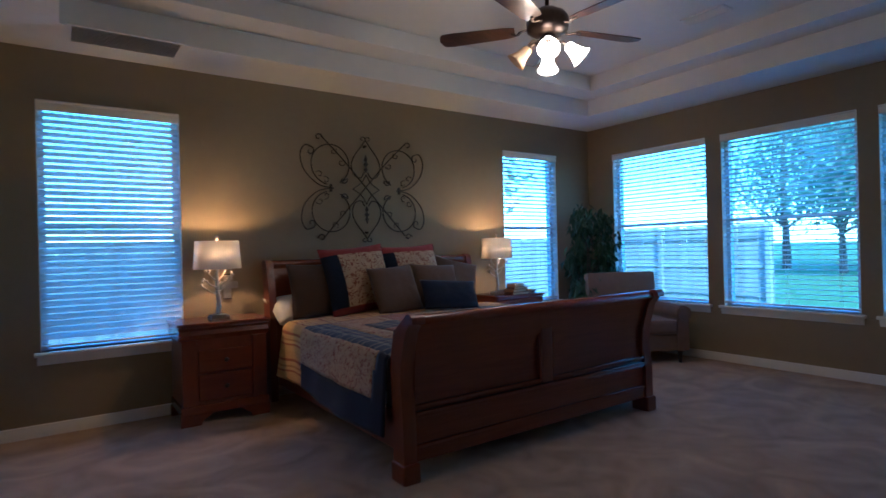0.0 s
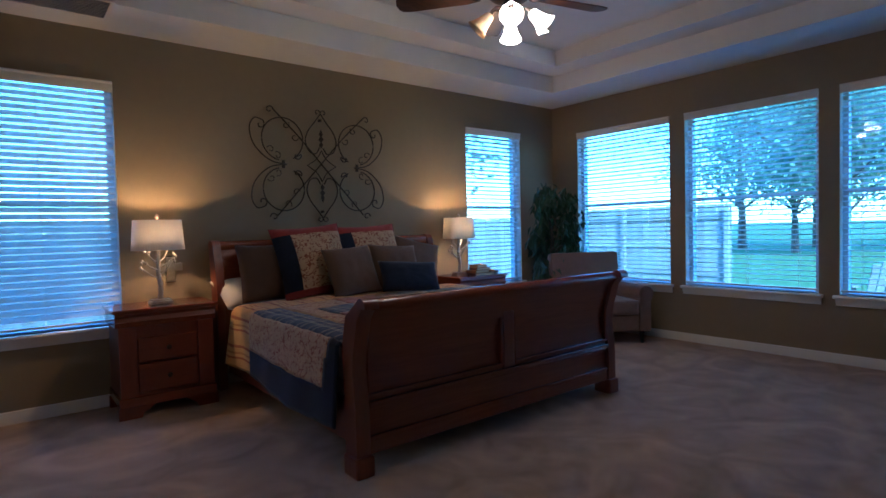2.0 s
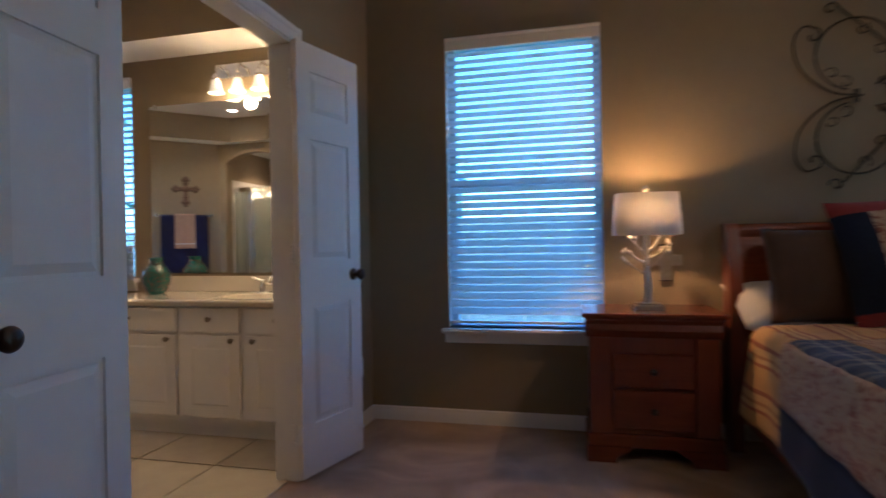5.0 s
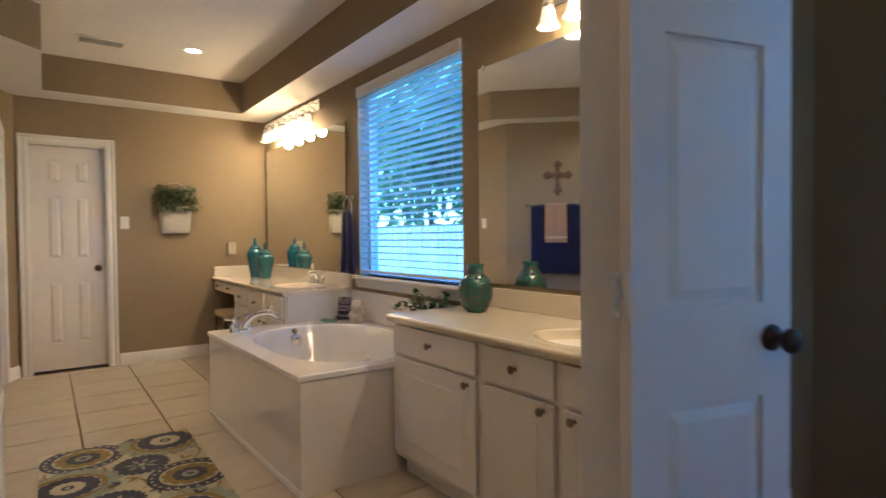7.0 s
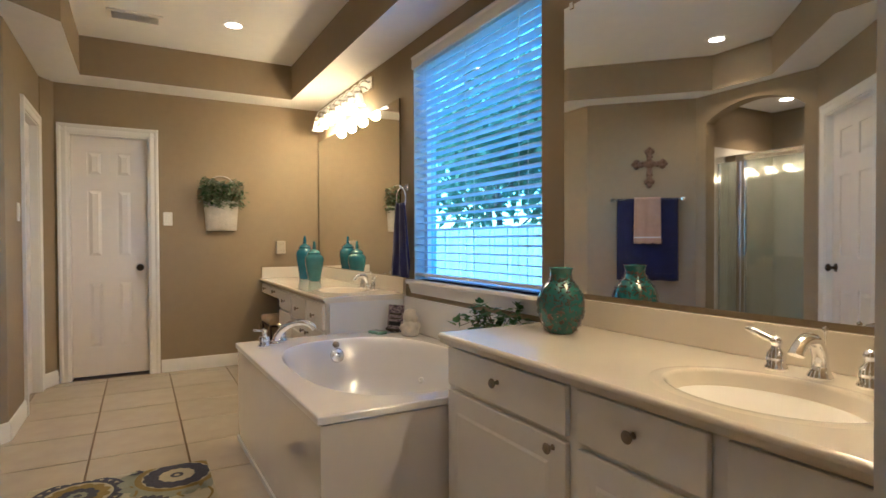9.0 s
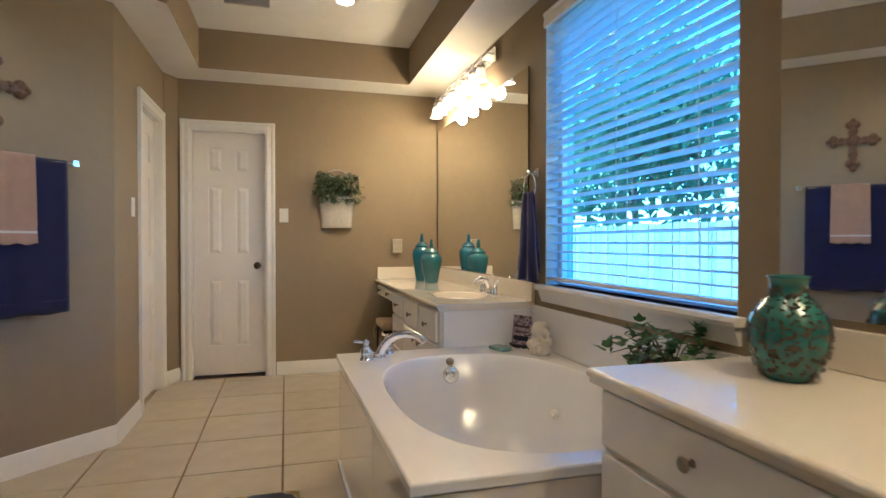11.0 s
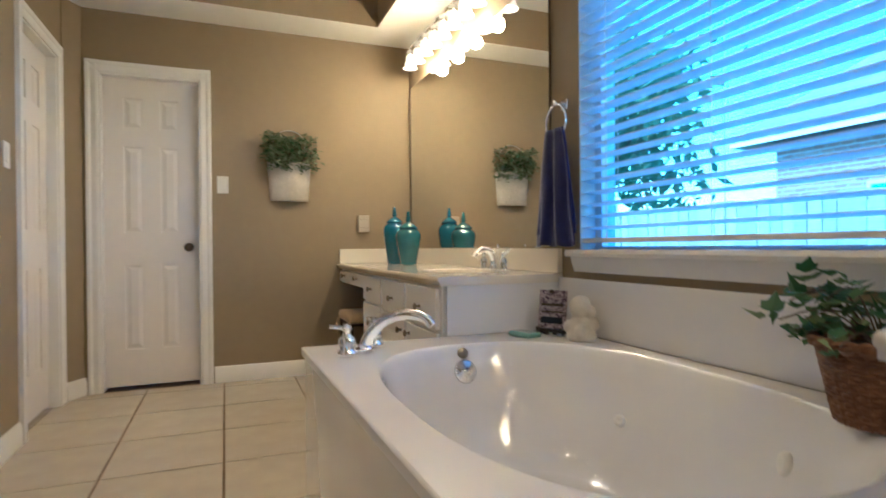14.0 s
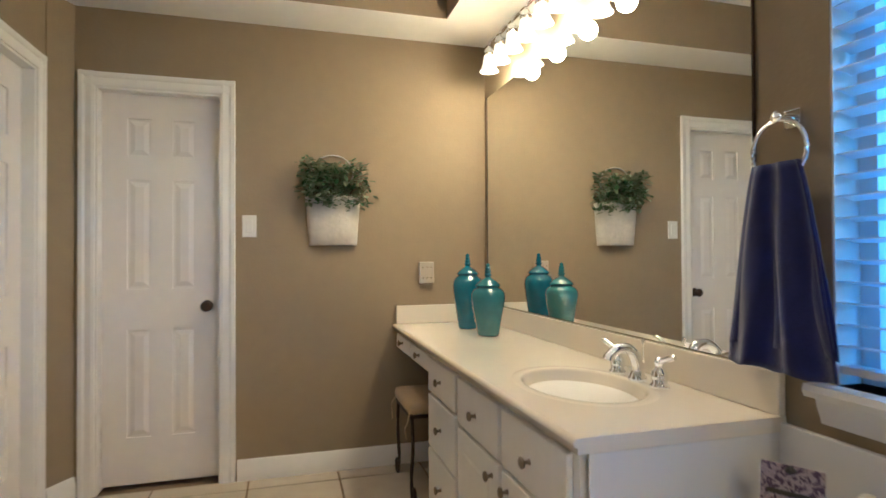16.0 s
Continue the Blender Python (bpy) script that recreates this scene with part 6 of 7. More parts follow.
def vase(m):
    v = thing("vase", "teal and brown relief ceramic vase on the vanity", "vase", m)
    prof = [(0.052, 0), (0.056, 0.004), (0.075, 0.03), (0.092, 0.075), (0.094, 0.105), (0.084, 0.140), (0.060, 0.170), (0.044, 0.186), (0.041, 0.205), (0.045, 0.222), (0.050, 0.228), (0.047, 0.229), (0.040, 0.222), (0.036, 0.19)]
    prof = [(r * 0.92, z * 1.04) for r, z in prof]
    part("body", lathe(prof, 44), VASETEAL, v)
    rnd = random.Random(9)

    def radius(z):
        return float(np.interp(z, [p[1] for p in prof[:10]], [p[0] for p in prof[:10]]))
    bm = bmesh.new()
    for i in range(620):
        z, a = rnd.uniform(0.010, 0.215), rnd.uniform(0, 6.28)
        r = radius(z)
        slope = math.atan2(radius(z + 0.004) - radius(z - 0.004), 0.008)
        m4 = Matrix.Rotation(a, 4, "Z") @ pose(r, 0, z, 0, 90 - math.degrees(slope), 0) @ Matrix.Rotation(rnd.uniform(0, 6.28), 4, "Z")
        s = rnd.uniform(0.006, 0.0105)
        q = [bm.verts.new(m4 @ Vector(p)) for p in ((-s, 0, 0), (0, -s * 0.42, 0.0014), (s, 0, 0), (0, s * 0.42, 0.0014), (0, 0, 0.0038))]
        for k in range(4):
            bm.faces.new((q[k], q[(k + 1) % 4], q[4])).smooth = True
    tagged(part("leaf_relief", bm, VASEBASE, v, "raised brown leaf relief"), kind="stuff")


VASEBASE = material("brown_stoneware", (0.065, 0.045, 0.03), 0.3, grain=30, vary=0.3, bump=0.2, coat=0.4)
VASETEAL = material("teal_green_glaze", (0.020, 0.125, 0.120), 0.24, grain=40, vary=0.4, bump=0.0, coat=0.6)
vase(pose(-1.275, 5.80, H1))


def leafy(bm, rnd, tips, count, size, spread, up=0.3, lobes=True, limit=None):
    """Small folded leaves round the tips of stems."""
    for i in range(count):
        p = rnd.choice(tips) + Vector((rnd.gauss(0, spread), rnd.gauss(0, spread), rnd.gauss(0, spread)))
        if limit and not limit(p):
            continue
        d = Vector((rnd.gauss(0, 1), rnd.gauss(0, 1), rnd.gauss(up, 0.6))).normalized()
        s = d.cross(Vector((0, 0, 1)))
        s = s.normalized() if s.length > 0.1 else Vector((1, 0, 0))
        nrm = s.cross(d)
        k = size * rnd.uniform(0.6, 1.3)
        if lobes:
            o = ((0, 0), (0.45, 0.1), (0.5, 0.5), (0.28, 0.55), (0.0, 1.15), (-0.28, 0.55), (-0.5, 0.5), (-0.45, 0.1))
        else:
            o = ((0, 0), (0.35, 0.35), (0.3, 0.8), (0, 1.1), (-0.3, 0.8), (-0.35, 0.35))
        vs = [bm.verts.new(p + s * a * k + d * b * k + nrm * (abs(a) * 0.35 * k)) for a, b in o]
        c = bm.verts.new(p + d * 0.5 * k)
        for q in range(len(vs)):
            bm.faces.new((vs[q], vs[(q + 1) % len(vs)], c))


def ivy_basket(m):
    rnd = random.Random(7)
    b = thing("ivy_basket", "brown wicker basket of trailing ivy on the tub deck", "plant", m)
    n, rows = 40, 17
    r0, r1, h = 0.075, 0.108, 0.155

    for j in range(rows):
        z = 0.006 + h * j / rows
        r = r0 + (r1 - r0) * j / rows
        pts = [((r + 0.0035 * (1 if (i + j) % 2 else -1)) * math.cos(2 * math.pi * i / n), (r + 0.0035 * (1 if (i + j) % 2 else -1)) * math.sin(2 * math.pi * i / n), z) for i in range(n + 1)]
        part("weave", sweep(pts, 0.0058, 6), WICKER, b)
    for i in range(20):
        a = 2 * math.pi * i / 20
        part("stake", sweep([(r0 * math.cos(a), r0 * math.sin(a), 0), (r1 * math.cos(a), r1 * math.sin(a), h)], 0.004, 5), WICKER, b)
    part("liner", lathe([(r0 - 0.006, 0.002), (r1 - 0.008, h - 0.01), (0, h - 0.012)], 24), BARK, b)
    for k in (0, 1):
        pts = [((r1 + 0.004 + 0.006 * math.cos(i * 0.9 + k * 3.1)) * math.cos(2 * math.pi * i / 72), (r1 + 0.004 + 0.006 * math.cos(i * 0.9 + k * 3.1)) * math.sin(2 * math.pi * i / 72), h + 0.006 * math.sin(i * 0.9 + k * 3.1)) for i in range(73)]
        part("braided_rim", sweep(pts, 0.0075, 6), WICKER, b)
    tips, stems = [], []
    for i in range(20):
        a, r = rnd.uniform(0, 6.28), rnd.uniform(0.06, 0.19)
        tip = Vector((r * math.cos(a) - 0.03, min(0.11, r * math.sin(a)), h + rnd.uniform(-0.02, 0.085)))
        tips += [tip, tip * 0.6 + Vector((0, 0, h * 0.45 + 0.03))]
        stems.append(sweep(bezier([(0, 0, h - 0.02), (tip.x * 0.5, tip.y * 0.5, tip.z + 0.02), tip], 4), 0.0018, 5))
    part("stem", merged(*stems), BARK, b)
    for name, mat, cnt in (("ivy_leaves", IVY, 130), ("pale_ivy_leaves", IVYPALE, 40)):
        bm = bmesh.new()
        leafy(bm, rnd, tips, cnt, 0.040, 0.022, 0.2, True, lambda p: p.y < 0.13)
        tagged(part(name, bm, mat, b), kind="stuff")


ivy_basket(pose(-1.735, 5.845, 0.560))


def planter(m):
    rnd = random.Random(12)
    p = thing("wall_planter", "chalky white wall pocket filled with sage greenery", "planter", m)
    bm = bmesh.new()
    n = 16
    rings = []
    for z, w, d in ((0.0, 0.128, 0.045), (0.004, 0.131, 0.05), (0.12, 0.139, 0.060), (0.262, 0.150, 0.072), (0.268, 0.148, 0.069), (0.25, 0.143, 0.062)):
        rings.append([bm.verts.new((-w * math.cos(math.pi * i / n), -d * math.sin(math.pi * i / n) ** 0.6, z + 0.002 * math.sin(i * 2.7))) for i in range(n + 1)])
    for a, b in zip(rings, rings[1:]):
        for i in range(n):
            bm.faces.new((a[i], a[i + 1], b[i + 1], b[i])).smooth = True
    bm.faces.new(rings[0])
    bm.faces.new([bm.verts.new((x, 0, z)) for x, z in ((-0.128, 0), (0.128, 0), (0.15, 0.262), (-0.15, 0.262))])
    bmesh.ops.recalc_face_normals(bm, faces=bm.faces)
    part("pocket", bm, CLAY, p)
    part("handle", sweep([(0.11 * math.cos(t), -0.01, 0.40 + 0.095 * math.sin(t)) for t in np.linspace(-0.6, 3.75, 26)], 0.004, 7), NICKEL, p)
    part("soil", boxes((-0.13, 0.13, -0.05, -0.004, 0.235, 0.245)), BARK, p)
    tips, stems = [], []
    for i in range(70):
        x = rnd.uniform(-0.155, 0.165)
        tip = Vector((x, -rnd.uniform(0.01, 0.12), 0.34 + rnd.uniform(-0.12, 0.10) - 0.2 * max(0, abs(x) - 0.12)))
        tips.append(tip)
        stems.append(sweep(bezier([(x * 0.5, -0.03, 0.24), (x * 0.8, tip.y * 0.8, 0.36), tip], 4), 0.0014, 4))
    part("stem", merged(*stems), BARK, p)
    for name, mat, cnt in (("leaves", IVY, 420), ("sage_leaves", SAGE, 820)):
        bm = bmesh.new()
        leafy(bm, rnd, tips, cnt, 0.032, 0.017, 0.0, False, lambda q: q.y < -0.003)
        tagged(part(name, bm, mat, p), kind="stuff")


planter(pose(-5.089, 5.105, 1.237, 0, 0, 90))

wall_plate(pose(-5.09, 4.668, 1.338, 0, 0, 90), "switch", "white rocker light switch beside the door")
wall_plate(pose(-4.045, 3.78, 1.330, 0, 0, 180), "switch", "white rocker light switch by the closet")
ad = thing("outlet_adapter", "white six-way outlet adapter above the vanity", "outlet", pose(-5.089, 5.63, 1.08, 0, 0, 90))
part("body", boxes((-0.042, 0.042, -0.038, 0.0, -0.062, 0.062), bevel=0.006), material("aged_ivory_plastic", (0.46, 0.40, 0.31), 0.45, grain=20, vary=0.04), ad)
for z in (-0.03, 0.03):
    for x in (-0.024, 0.0, 0.024):
        part("socket", boxes((x - 0.003, x - 0.001, -0.0388, -0.037, z - 0.004, z + 0.004), (x + 0.001, x + 0.003, -0.0388, -0.037, z - 0.004, z + 0.004)), BRONZE, ad)


def drape(w0, w1, top, low, folds, m, mat, name, label, group="", depth=0.018, band=None, parent=None):
    """A hanging towel: gathers of cloth from a bar or ring, both layers."""
    t = parent or thing(name, label, "towel", m, group=group)
    n, k = 30, 22
    bm = bmesh.new()
    sides = []
    for s, short in ((-1, 0.0), (1, 0.05)):
        g = []
        for j in range(k + 1):
            q = j / k
            w = w0 + (w1 - w0) * q ** 0.8
            z = top + (low + short - top) * q
            row = []
            for i in range(n + 1):
                a = 2 * i / n - 1
                y = s * 0.008 - folds * (0.35 + q) * math.sin(a * 7.3 + s + 1.2 * noise.noise((a * 2, q * 2, s))) * depth
                row.append(bm.verts.new((a * w, y + s * 0.004 * q, z + 0.004 * math.sin(a * 9 + s) * q)))
            g.append(row)
        sides.append(g)
        for j in range(k):
            for i in range(n):
                bm.faces.new((g[j][i], g[j][i + 1], g[j + 1][i + 1], g[j + 1][i])).smooth = True
    for i in range(n):
        bm.faces.new((sides[0][0][i], sides[0][0][i + 1], sides[1][0][i + 1], sides[1][0][i])).smooth = True
    bmesh.ops.recalc_face_normals(bm, faces=bm.faces)
    ob = part("cloth", bm, mat, t)
    s = ob.modifiers.new("pile", "SOLIDIFY")
    s.thickness = 0.005
    if band:
        part("hem", boxes((-w1 * 0.98, w1 * 0.98, -0.014, -0.010, low + 0.05, low + 0.062)), band, t)
    return t


ring = thing("towel_ring", "chrome towel ring screwed to the wall", "towel ring", pose(-3.005, N, 1.49))
part("post", merged(boxes((-0.022, 0.022, -0.012, -0.001, -0.022, 0.022), bevel=0.003), moved(lathe([(0.012, 0), (0.010, 0.04), (0.014, 0.05), (0, 0.055)], 14), pose(0, -0.01, 0, 90, 0, 0))), CHROME, ring)
part("ring", sweep([(0.072 * math.sin(a), -0.052, -0.078 + 0.072 * math.cos(a)) for a in np.linspace(0, 6.2832, 40)], 0.0055, 8), CHROME, ring)
drape(0.062, 0.150, 1.385, 0.905, 0.62, pose(-3.010, N - 0.056, 0), ROYAL, "hand_towel", "royal blue hand towel hung from a chrome ring")

bar = thing("towel_bar", "chrome towel bar on the slanted wall", "towel bar", pose(-3.292, 3.402, 1.51, 0, 0, 135))
part("bar", moved(lathe([(0.008, -0.305), (0.008, 0.305)], 12), pose(0, -0.06, 0, 0, 90, 0)), CHROME, bar)
for x in (-0.305, 0.305):
    part("bracket", boxes((x - 0.016, x + 0.016, -0.07, -0.001, -0.016, 0.016), bevel=0.004), CHROME, bar)
drape(0.265, 0.268, 1.52, 0.765, 0.12, pose(-3.292 + 0.0425, 3.402 + 0.0425, 0, 0, 0, 135), BLUETOWEL, "bath_towel", "navy bath towel folded over a chrome bar", "bath towels", band=BLUETOWEL)
drape(0.112, 0.118, 1.528, 1.105, 0.10, pose(-3.292 + 0.060, 3.402 + 0.060, 0, 0, 0, 135), TANTOWEL, "hand_towel", "tan hand towel laid over the navy one", "bath towels", band=LINEN)


def wall_cross(m):
    c = thing("wall_cross", "ornate bronze cross hung above the towels", "cross", m)
    prof = lambda r: lathe([(r, 0), (r, 0.006), (r * 0.6, 0.014), (0, 0.017)], 16)
    bits = []
    for dx, dz, ln in ((0, 1, 0.115), (0, -1, 0.165), (1, 0, 0.115), (-1, 0, 0.115)):
        bits.append(boxes((min(-0.018, dx * ln), max(0.018, dx * ln), -0.014, 0, min(-0.018, dz * ln), max(0.018, dz * ln)), bevel=0.005))
        for q, r in ((0.80, 0.022), (0.48, 0.015), (1.0, 0.014)):
            for e in (-0.018 * q, 0.018 * q) if q < 1 else (0,):
                bits.append(moved(prof(r), pose(dx * ln * q + dz * e, 0, dz * ln * q + dx * e, 90, 0, 0)))
    bits.append(moved(prof(0.034), pose(0, -0.005, 0, 90, 0, 0)))
    bm = merged(*bits)
    part("body", bm, CROSSMAT, c)


CROSSMAT = material("mottled_bronze_relief", (0.16, 0.095, 0.06), 0.5, 0.5, grain=70, vary=0.45, bump=0.9, bump_scale=90)
wall_cross(pose(-3.275, 3.387, 1.84, 0, 0, 135) @ Matrix.Scale(1.24, 4))


def stool(m):
    s = thing("vanity_stool", "wrought-iron vanity stool with tan cushion tied on", "stool", m)
    part("cushion", smooth(boxes((-0.19, 0.19, -0.15, 0.15, 0.41, 0.475), bevel=0.028), 60), SEATCLOTH, s)
    part("seat_frame", boxes((-0.18, 0.18, -0.14, -0.125, 0.395, 0.41), (-0.18, 0.18, 0.125, 0.14, 0.395, 0.41), (-0.18, -0.165, -0.125, 0.125, 0.395, 0.41), (0.165, 0.18, -0.125, 0.125, 0.395, 0.41)), IRON, s)
    for x in (-1, 1):
        for y in (-1, 1):
            pts = bezier([(x * 0.17, y * 0.13, 0.40), (x * 0.185, y * 0.13, 0.25), (x * 0.15, y * 0.13, 0.12), (x * 0.165, y * 0.13, 0.03), (x * 0.195, y * 0.13, 0.012), (x * 0.225, y * 0.13, 0.03), (x * 0.222, y * 0.13, 0.065), (x * 0.195, y * 0.13, 0.07), (x * 0.19, y * 0.13, 0.045)], 6)
            part("leg", sweep(pts, 0.0085, 8), IRON, s)
            part("tie", sweep(bezier([(x * 0.17, y * 0.145, 0.42), (x * 0.20, y * 0.16, 0.38), (x * 0.17, y * 0.165, 0.35), (x * 0.18, y * 0.16, 0.30)], 4), 0.004, 5), SEATCLOTH, s)


stool(pose(-4.76, 5.565, 0, 0, 0, 0))

# small things at the back of the tub deck
dish = thing("soap_dish", "pale green glass soap dish on the tub deck", "dish", pose(-2.92, 5.745, 0.559, 0, 0, 15))
part("dish", boxes((-0.055, 0.055, -0.035, 0.035, 0, 0.02), bevel=0.008), GLASSGREEN := material("pale_green_glass", (0.20, 0.36, 0.30), 0.1, grain=30, vary=0.15, coat=0.5), dish)
pl = thing("painted_plaque", "small painted plaque with bands on a black easel", "plaque", pose(-2.90, 5.855, 0.559, 0, 0, 32))
part("easel", merged(sweep([(-0.05, -0.03, 0.03), (-0.05, 0.0, 0.012), (-0.03, 0.03, 0.0)], 0.006, 6), sweep([(0.05, -0.03, 0.03), (0.05, 0.0, 0.012), (0.03, 0.03, 0.0)], 0.006, 6), boxes((-0.06, 0.06, -0.012, -0.004, 0.012, 0.026), (-0.008, 0.008, 0.02, 0.028, 0.0, 0.17)), lathe([(0.0, 0.16), (0.012, 0.17), (0.0, 0.18)], 10)), DARKWOOD, pl)
board = part("board", moved(boxes((-0.058, 0.058, -0.004, 0.004, 0, 0.15), bevel=0.003), pose(0, -0.006, 0.026, -10, 0, 0)), floral("floral_painted_board", (0.34, 0.28, 0.29), (0.07, 0.045, 0.09), 70, 0.50), pl)
for z0, z1, mt in ((0.088, 0.098, DARKWOOD), (0.062, 0.068, DARKWOOD), (0.02, 0.045, NAVY)):
    part("painted_band", moved(boxes((-0.045, 0.045, -0.0052, -0.0042, z0, z1)), pose(0, -0.006, 0.026, -10, 0, 0)), mt, board)


def figurine(m):
    f = thing("figurine", "small white plaster figurine on the tub deck", "figurine", m)
    def ball(x, y, z, r, k=1.0):
        return moved(lathe([(r * math.sin(t) + 1e-5, -r * k * math.cos(t)) for t in np.linspace(0, math.pi, 10)], 14), pose(x, y, z))
    bm = merged(lathe([(0.042, 0), (0.045, 0.01), (0.04, 0.04), (0.028, 0.07), (0.015, 0.085)], 18), ball(0, -0.005, 0.10, 0.033, 1.1), ball(0.025, 0.015, 0.05, 0.025), ball(-0.03, -0.02, 0.04, 0.02), ball(0.02, -0.03, 0.03, 0.022), ball(0.03, 0.0, 0.09, 0.018), ball(-0.01, 0.025, 0.11, 0.022))
    j = part("body", bm, CLAY, f).modifiers.new("join", "REMESH")
    j.mode, j.voxel_size, j.use_smooth_shade = "VOXEL", 0.004, True


figurine(pose(-2.765, 5.895, 0.559, 0, 0, 20) @ Matrix.Scale(1.2, 4))


# ---- the rug ----
def rug(m):
    r = thing("bath_rug", "cream rug with blue, olive and grey medallions", "rug", m)
    cream = fabric("rug_cream", (0.44, 0.40, 0.27), 0.15, 200)
    navy = fabric("rug_navy", (0.035, 0.04, 0.075), 0.2, 200)
    olive = fabric("rug_olive", (0.22, 0.16, 0.03), 0.2, 200)
    grey = fabric("rug_sage_grey", (0.25, 0.27, 0.20), 0.2, 200)
    w, d = 1.25, 0.75
    part("rug_base", boxes((0, w, 0, d, 0, 0.010), bevel=0.004), cream, r)
    lift = [0.0102]

    def inside(x, y):
        return min(max(x, 0.006), w - 0.006), min(max(y, 0.006), d - 0.006)

    def petal_ring(cx, cy, r0, r1, n, mat, lobes=0.0, name="medallion_ring"):
        k = n * 6
        bm = bmesh.new()
        a = [bm.verts.new((*inside(cx + r0 * math.cos(2 * math.pi * i / k), cy + r0 * math.sin(2 * math.pi * i / k)), lift[0])) for i in range(k)]
        b = [bm.verts.new((*inside(cx + (r1 + lobes * abs(math.sin(math.pi * i / 6))) * math.cos(2 * math.pi * i / k), cy + (r1 + lobes * abs(math.sin(math.pi * i / 6))) * math.sin(2 * math.pi * i / k)), lift[0])) for i in range(k)]
        for i in range(k):
            bm.faces.new((a[i], b[i], b[(i + 1) % k], a[(i + 1) % k]))
        part(name, bm, mat, r)
        lift[0] += 0.00012

    def medallion(cx, cy, s, style):
        if style == 0:
            petal_ring(cx, cy, s * 0.80, s * 1.06, 18, grey, s * 0.14)
            petal_ring(cx, cy, s * 0.72, s * 0.86, 20, olive)
            petal_ring(cx, cy, s * 0.36, s * 0.66, 15, navy, s * 0.05)
            petal_ring(cx, cy, 0.001, s * 0.34, 12, cream, s * 0.05)
            petal_ring(cx, cy, s * 0.06, s * 0.14, 8, navy)
        elif style == 1:
            petal_ring(cx, cy, s * 0.10, s * 0.70, 22, navy, s * 0.10)
            for k in range(7):
                a = k * 6.283 / 7
                bm = bmesh.new()
                u, w2 = Vector((math.cos(a), math.sin(a), 0)), Vector((-math.sin(a), math.cos(a), 0))
                bm.faces.new([bm.verts.new((*inside(*(Vector((cx, cy, 0)) + u * e * s + w2 * h * s).xy), lift[0])) for e, h in ((0.10, 0), (0.3, 0.07), (0.52, 0), (0.3, -0.07))])
                part("petal", bm, grey, r)
            lift[0] += 0.00012
        else:
            petal_ring(cx, cy, s * 0.84, s * 0.92, 24, navy)
            petal_ring(cx, cy, s * 0.66, s * 0.74, 24, navy, s * 0.12)
            petal_ring(cx, cy, s * 0.34, s * 0.54, 12, olive, s * 0.08)
            petal_ring(cx, cy, 0.001, s * 0.34, 9, navy, s * 0.06)
            petal_ring(cx, cy, s * 0.08, s * 0.16, 9, grey, s * 0.04)
    for cx, cy, s, dk in ((0.17, 0.20, 0.21, 2), (0.14, 0.60, 0.21, 0), (0.45, 0.44, 0.17, 1), (0.55, 0.12, 0.19, 0), (0.72, 0.62, 0.21, 2), (0.86, 0.28, 0.17, 1), (1.12, 0.52, 0.20, 0), (1.14, 0.14, 0.14, 1)):
        medallion(cx, cy, s, dk)
    # olive vines that wind between the medallions
    for k in range(5):
        y = 0.08 + 0.15 * k
        q = [Vector((x, y + 0.05 * math.sin(x * 14 + k * 2.1), lift[0])) for x in np.linspace(0.02, w - 0.02, 60)]
        bm = bmesh.new()
        row = [(bm.verts.new((*inside(p.x, p.y + 0.006), p.z)), bm.verts.new((*inside(p.x, p.y - 0.006), p.z))) for p in q]
        for i, (a2, b2) in enumerate(zip(row, row[1:])):
            x, y2 = q[i].x, q[i].y
            if all((x - c) ** 2 + (y2 - e) ** 2 > (0.95 * s) ** 2 for c, e, s in ((0.17, 0.20, 0.21), (0.14, 0.60, 0.21), (0.45, 0.44, 0.17), (0.55, 0.12, 0.19), (0.72, 0.62, 0.21), (0.86, 0.28, 0.17), (1.12, 0.52, 0.20))):
                bm.faces.new((a2[0], a2[1], b2[1], b2[0]))
        part("vine", bm, olive, r)
        lift[0] += 0.00005
    rnd = random.Random(5)
    for i in range(110):
        x, y, a = rnd.uniform(0.03, w - 0.03), rnd.uniform(0.05, d - 0.05), rnd.uniform(0, 6.28)
        if any((x - c) ** 2 + (y - e) ** 2 < (0.95 * s) ** 2 for c, e, s in ((0.17, 0.20, 0.21), (0.14, 0.60, 0.21), (0.45, 0.44, 0.17), (0.55, 0.12, 0.19), (0.72, 0.62, 0.21), (0.86, 0.28, 0.17), (1.12, 0.52, 0.20))):
            continue
        q = bezier([(x, y, lift[0]), (x + 0.05 * math.cos(a), y + 0.05 * math.sin(a), lift[0]), (x + 0.06 * math.cos(a + 0.9), y + 0.06 * math.sin(a + 0.9), lift[0])], 5)
        bm = bmesh.new()
        row = []
        for k, p in enumerate(q):
            t = q[min(k + 1, len(q) - 1)] - q[max(k - 1, 0)]
            nn = Vector((-t.y, t.x, 0)).normalized() * 0.012 * math.sin(math.pi * (k + 0.6) / (len(q) + 0.4))
            row.append((bm.verts.new((*inside(p.x + nn.x, p.y + nn.y), p.z)), bm.verts.new((*inside(p.x - nn.x, p.y - nn.y), p.z))))
        for a2, b2 in zip(row, row[1:]):
            bm.faces.new((a2[0], a2[1], b2[1], b2[0]))
        part("scroll_leaf", bm, (olive, grey, navy)[i % 3], r)
        lift[0] += 0.00005


rug(pose(-2.80, 3.995, 0.0))


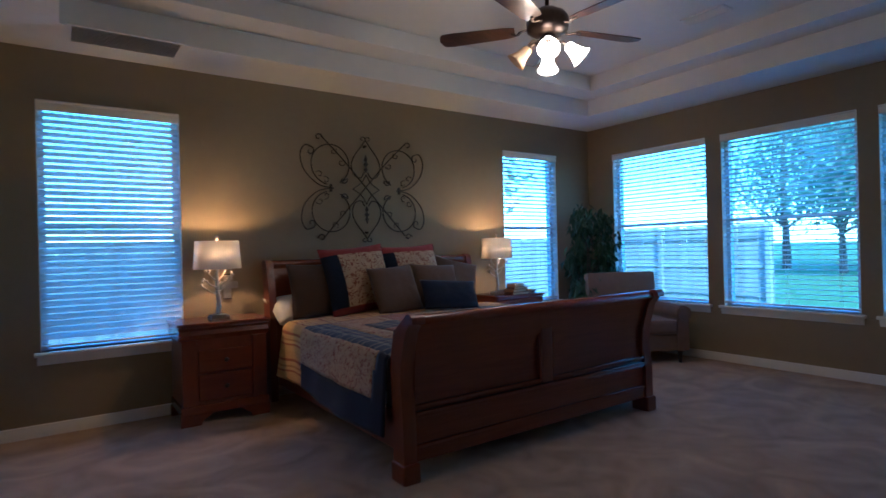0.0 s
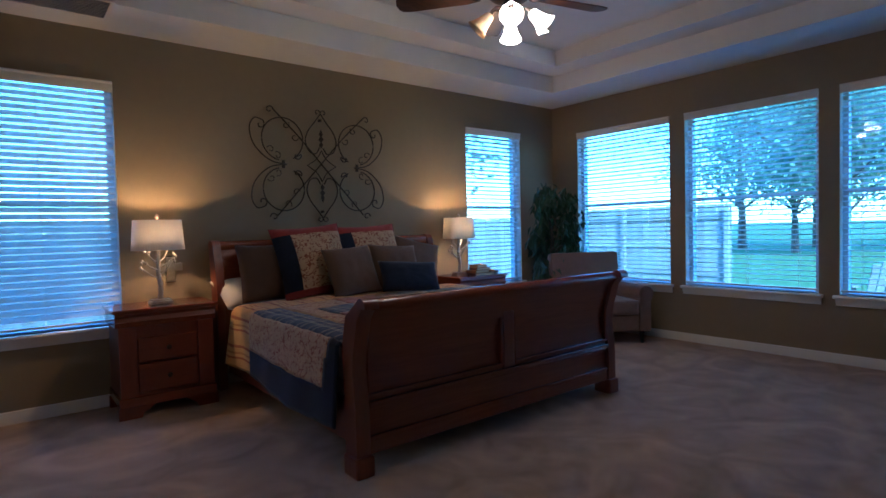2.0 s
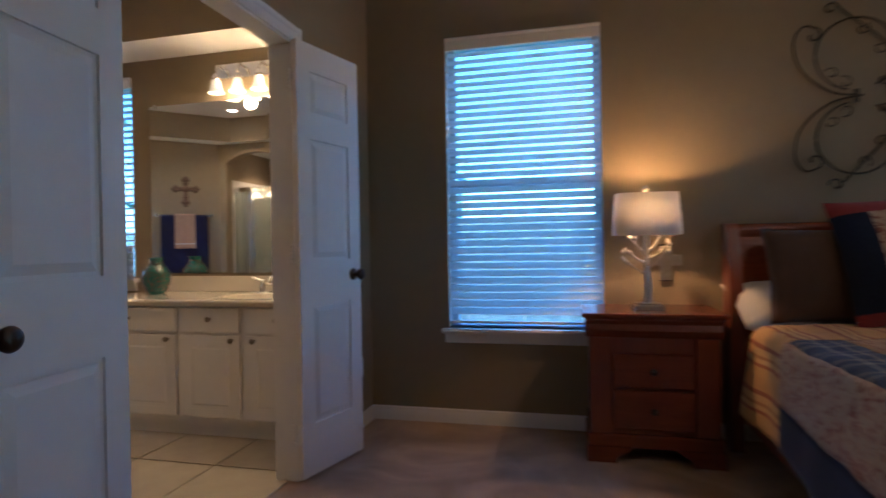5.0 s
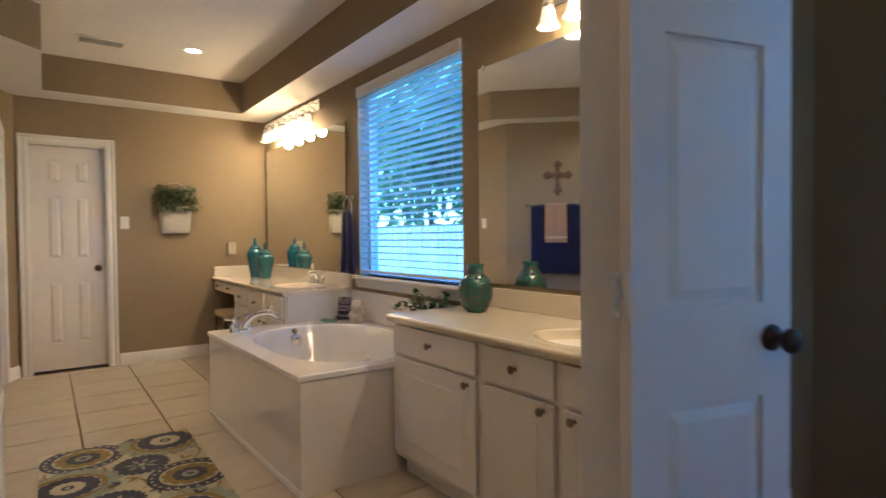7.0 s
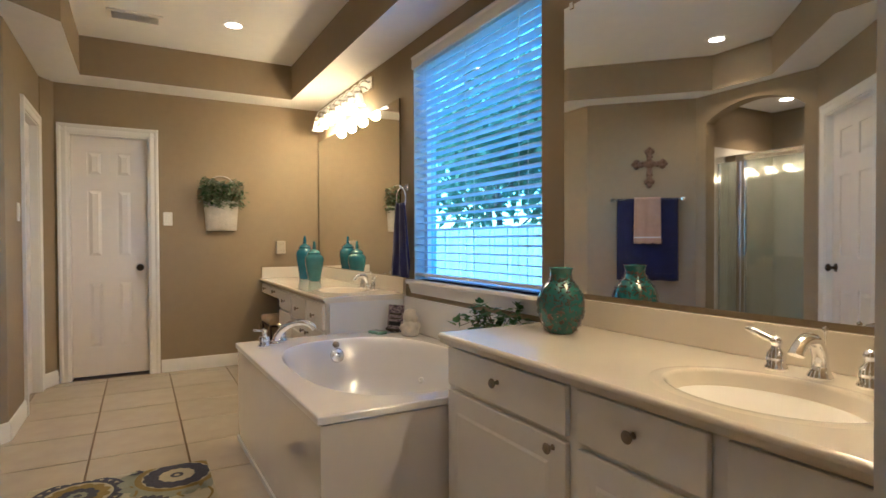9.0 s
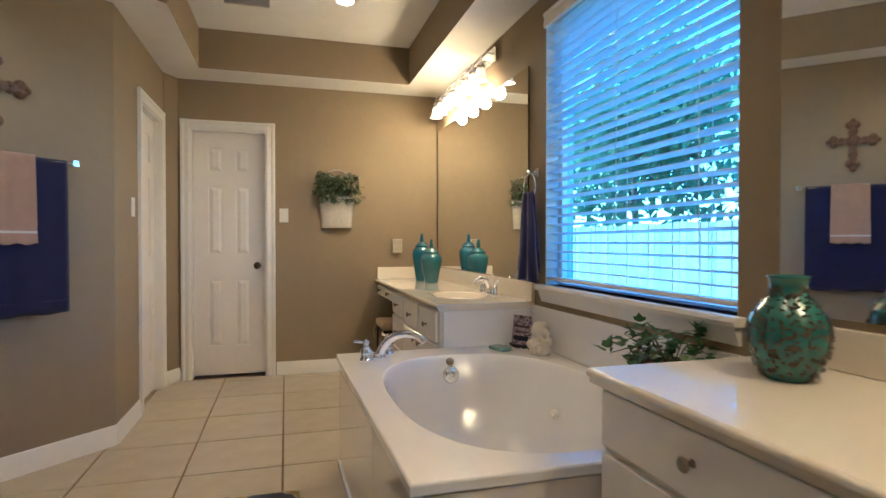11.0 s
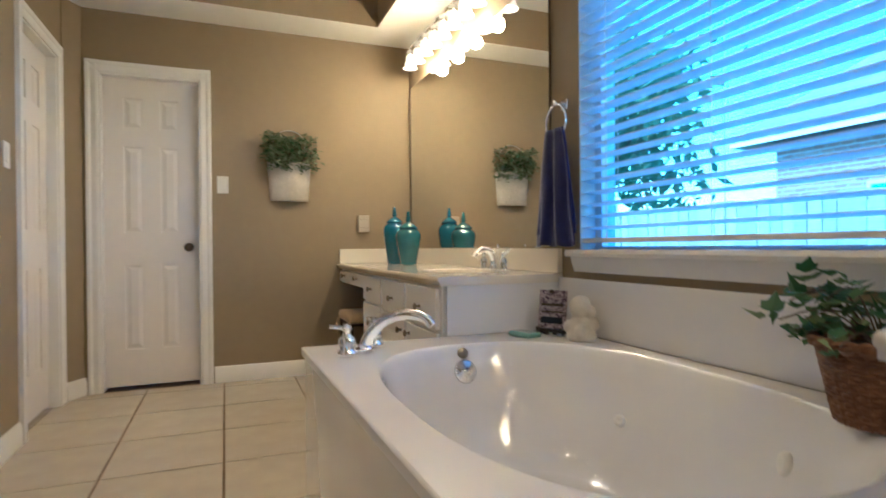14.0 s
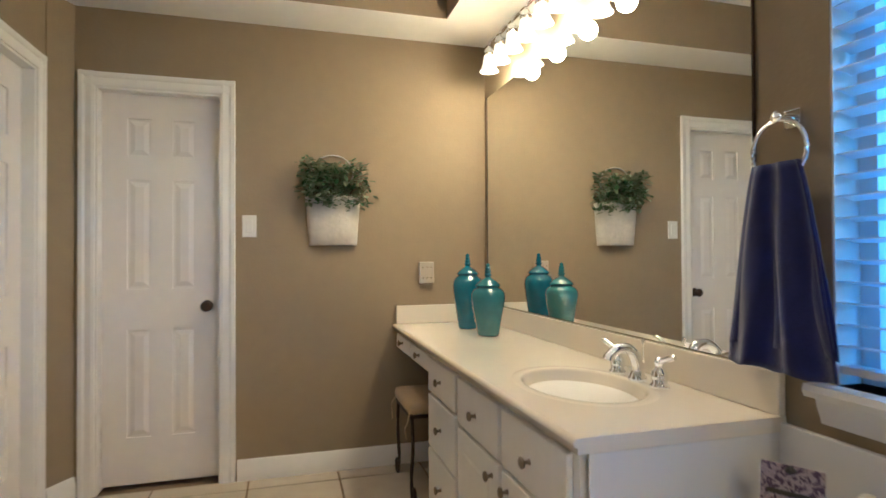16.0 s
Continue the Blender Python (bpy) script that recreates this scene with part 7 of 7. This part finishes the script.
# ---- floor tiles, piece by piece ----
def tiles():
    px, py, gx, gy = 0.46, 0.46, 0.0075, 0.010
    ox, oy = -4.04 - 0.46 * 3, 4.205 - 0.46 * 6
    whole = mesh_of("tile", boxes((gx / 2, px - gx / 2, gy / 2, py - gy / 2, -0.012, 0.0), bevel=0.0015), TILE)
    for i in range(13):
        for j in range(11):
            x, y = ox + i * px, oy + j * py
            x0, x1, y0, y1 = max(x, -5.09), min(x + px, 0.088), max(y, 1.9), min(y + py, N)
            if x1 - x0 < 0.03 or y1 - y0 < 0.03 or (y1 < 3.7 and (x1 < -3.75 or x0 > -1.1)):
                continue
            if x1 - x0 > px - 0.001 and y1 - y0 > py - 0.001:
                shared("tile", whole, floor_bath, (x, y, 0))
            else:
                part("tile", boxes((x0 + gx / 2, x1 - gx / 2, y0 + gy / 2, y1 - gy / 2, -0.012, 0.0)), TILE, floor_bath)


tiles()
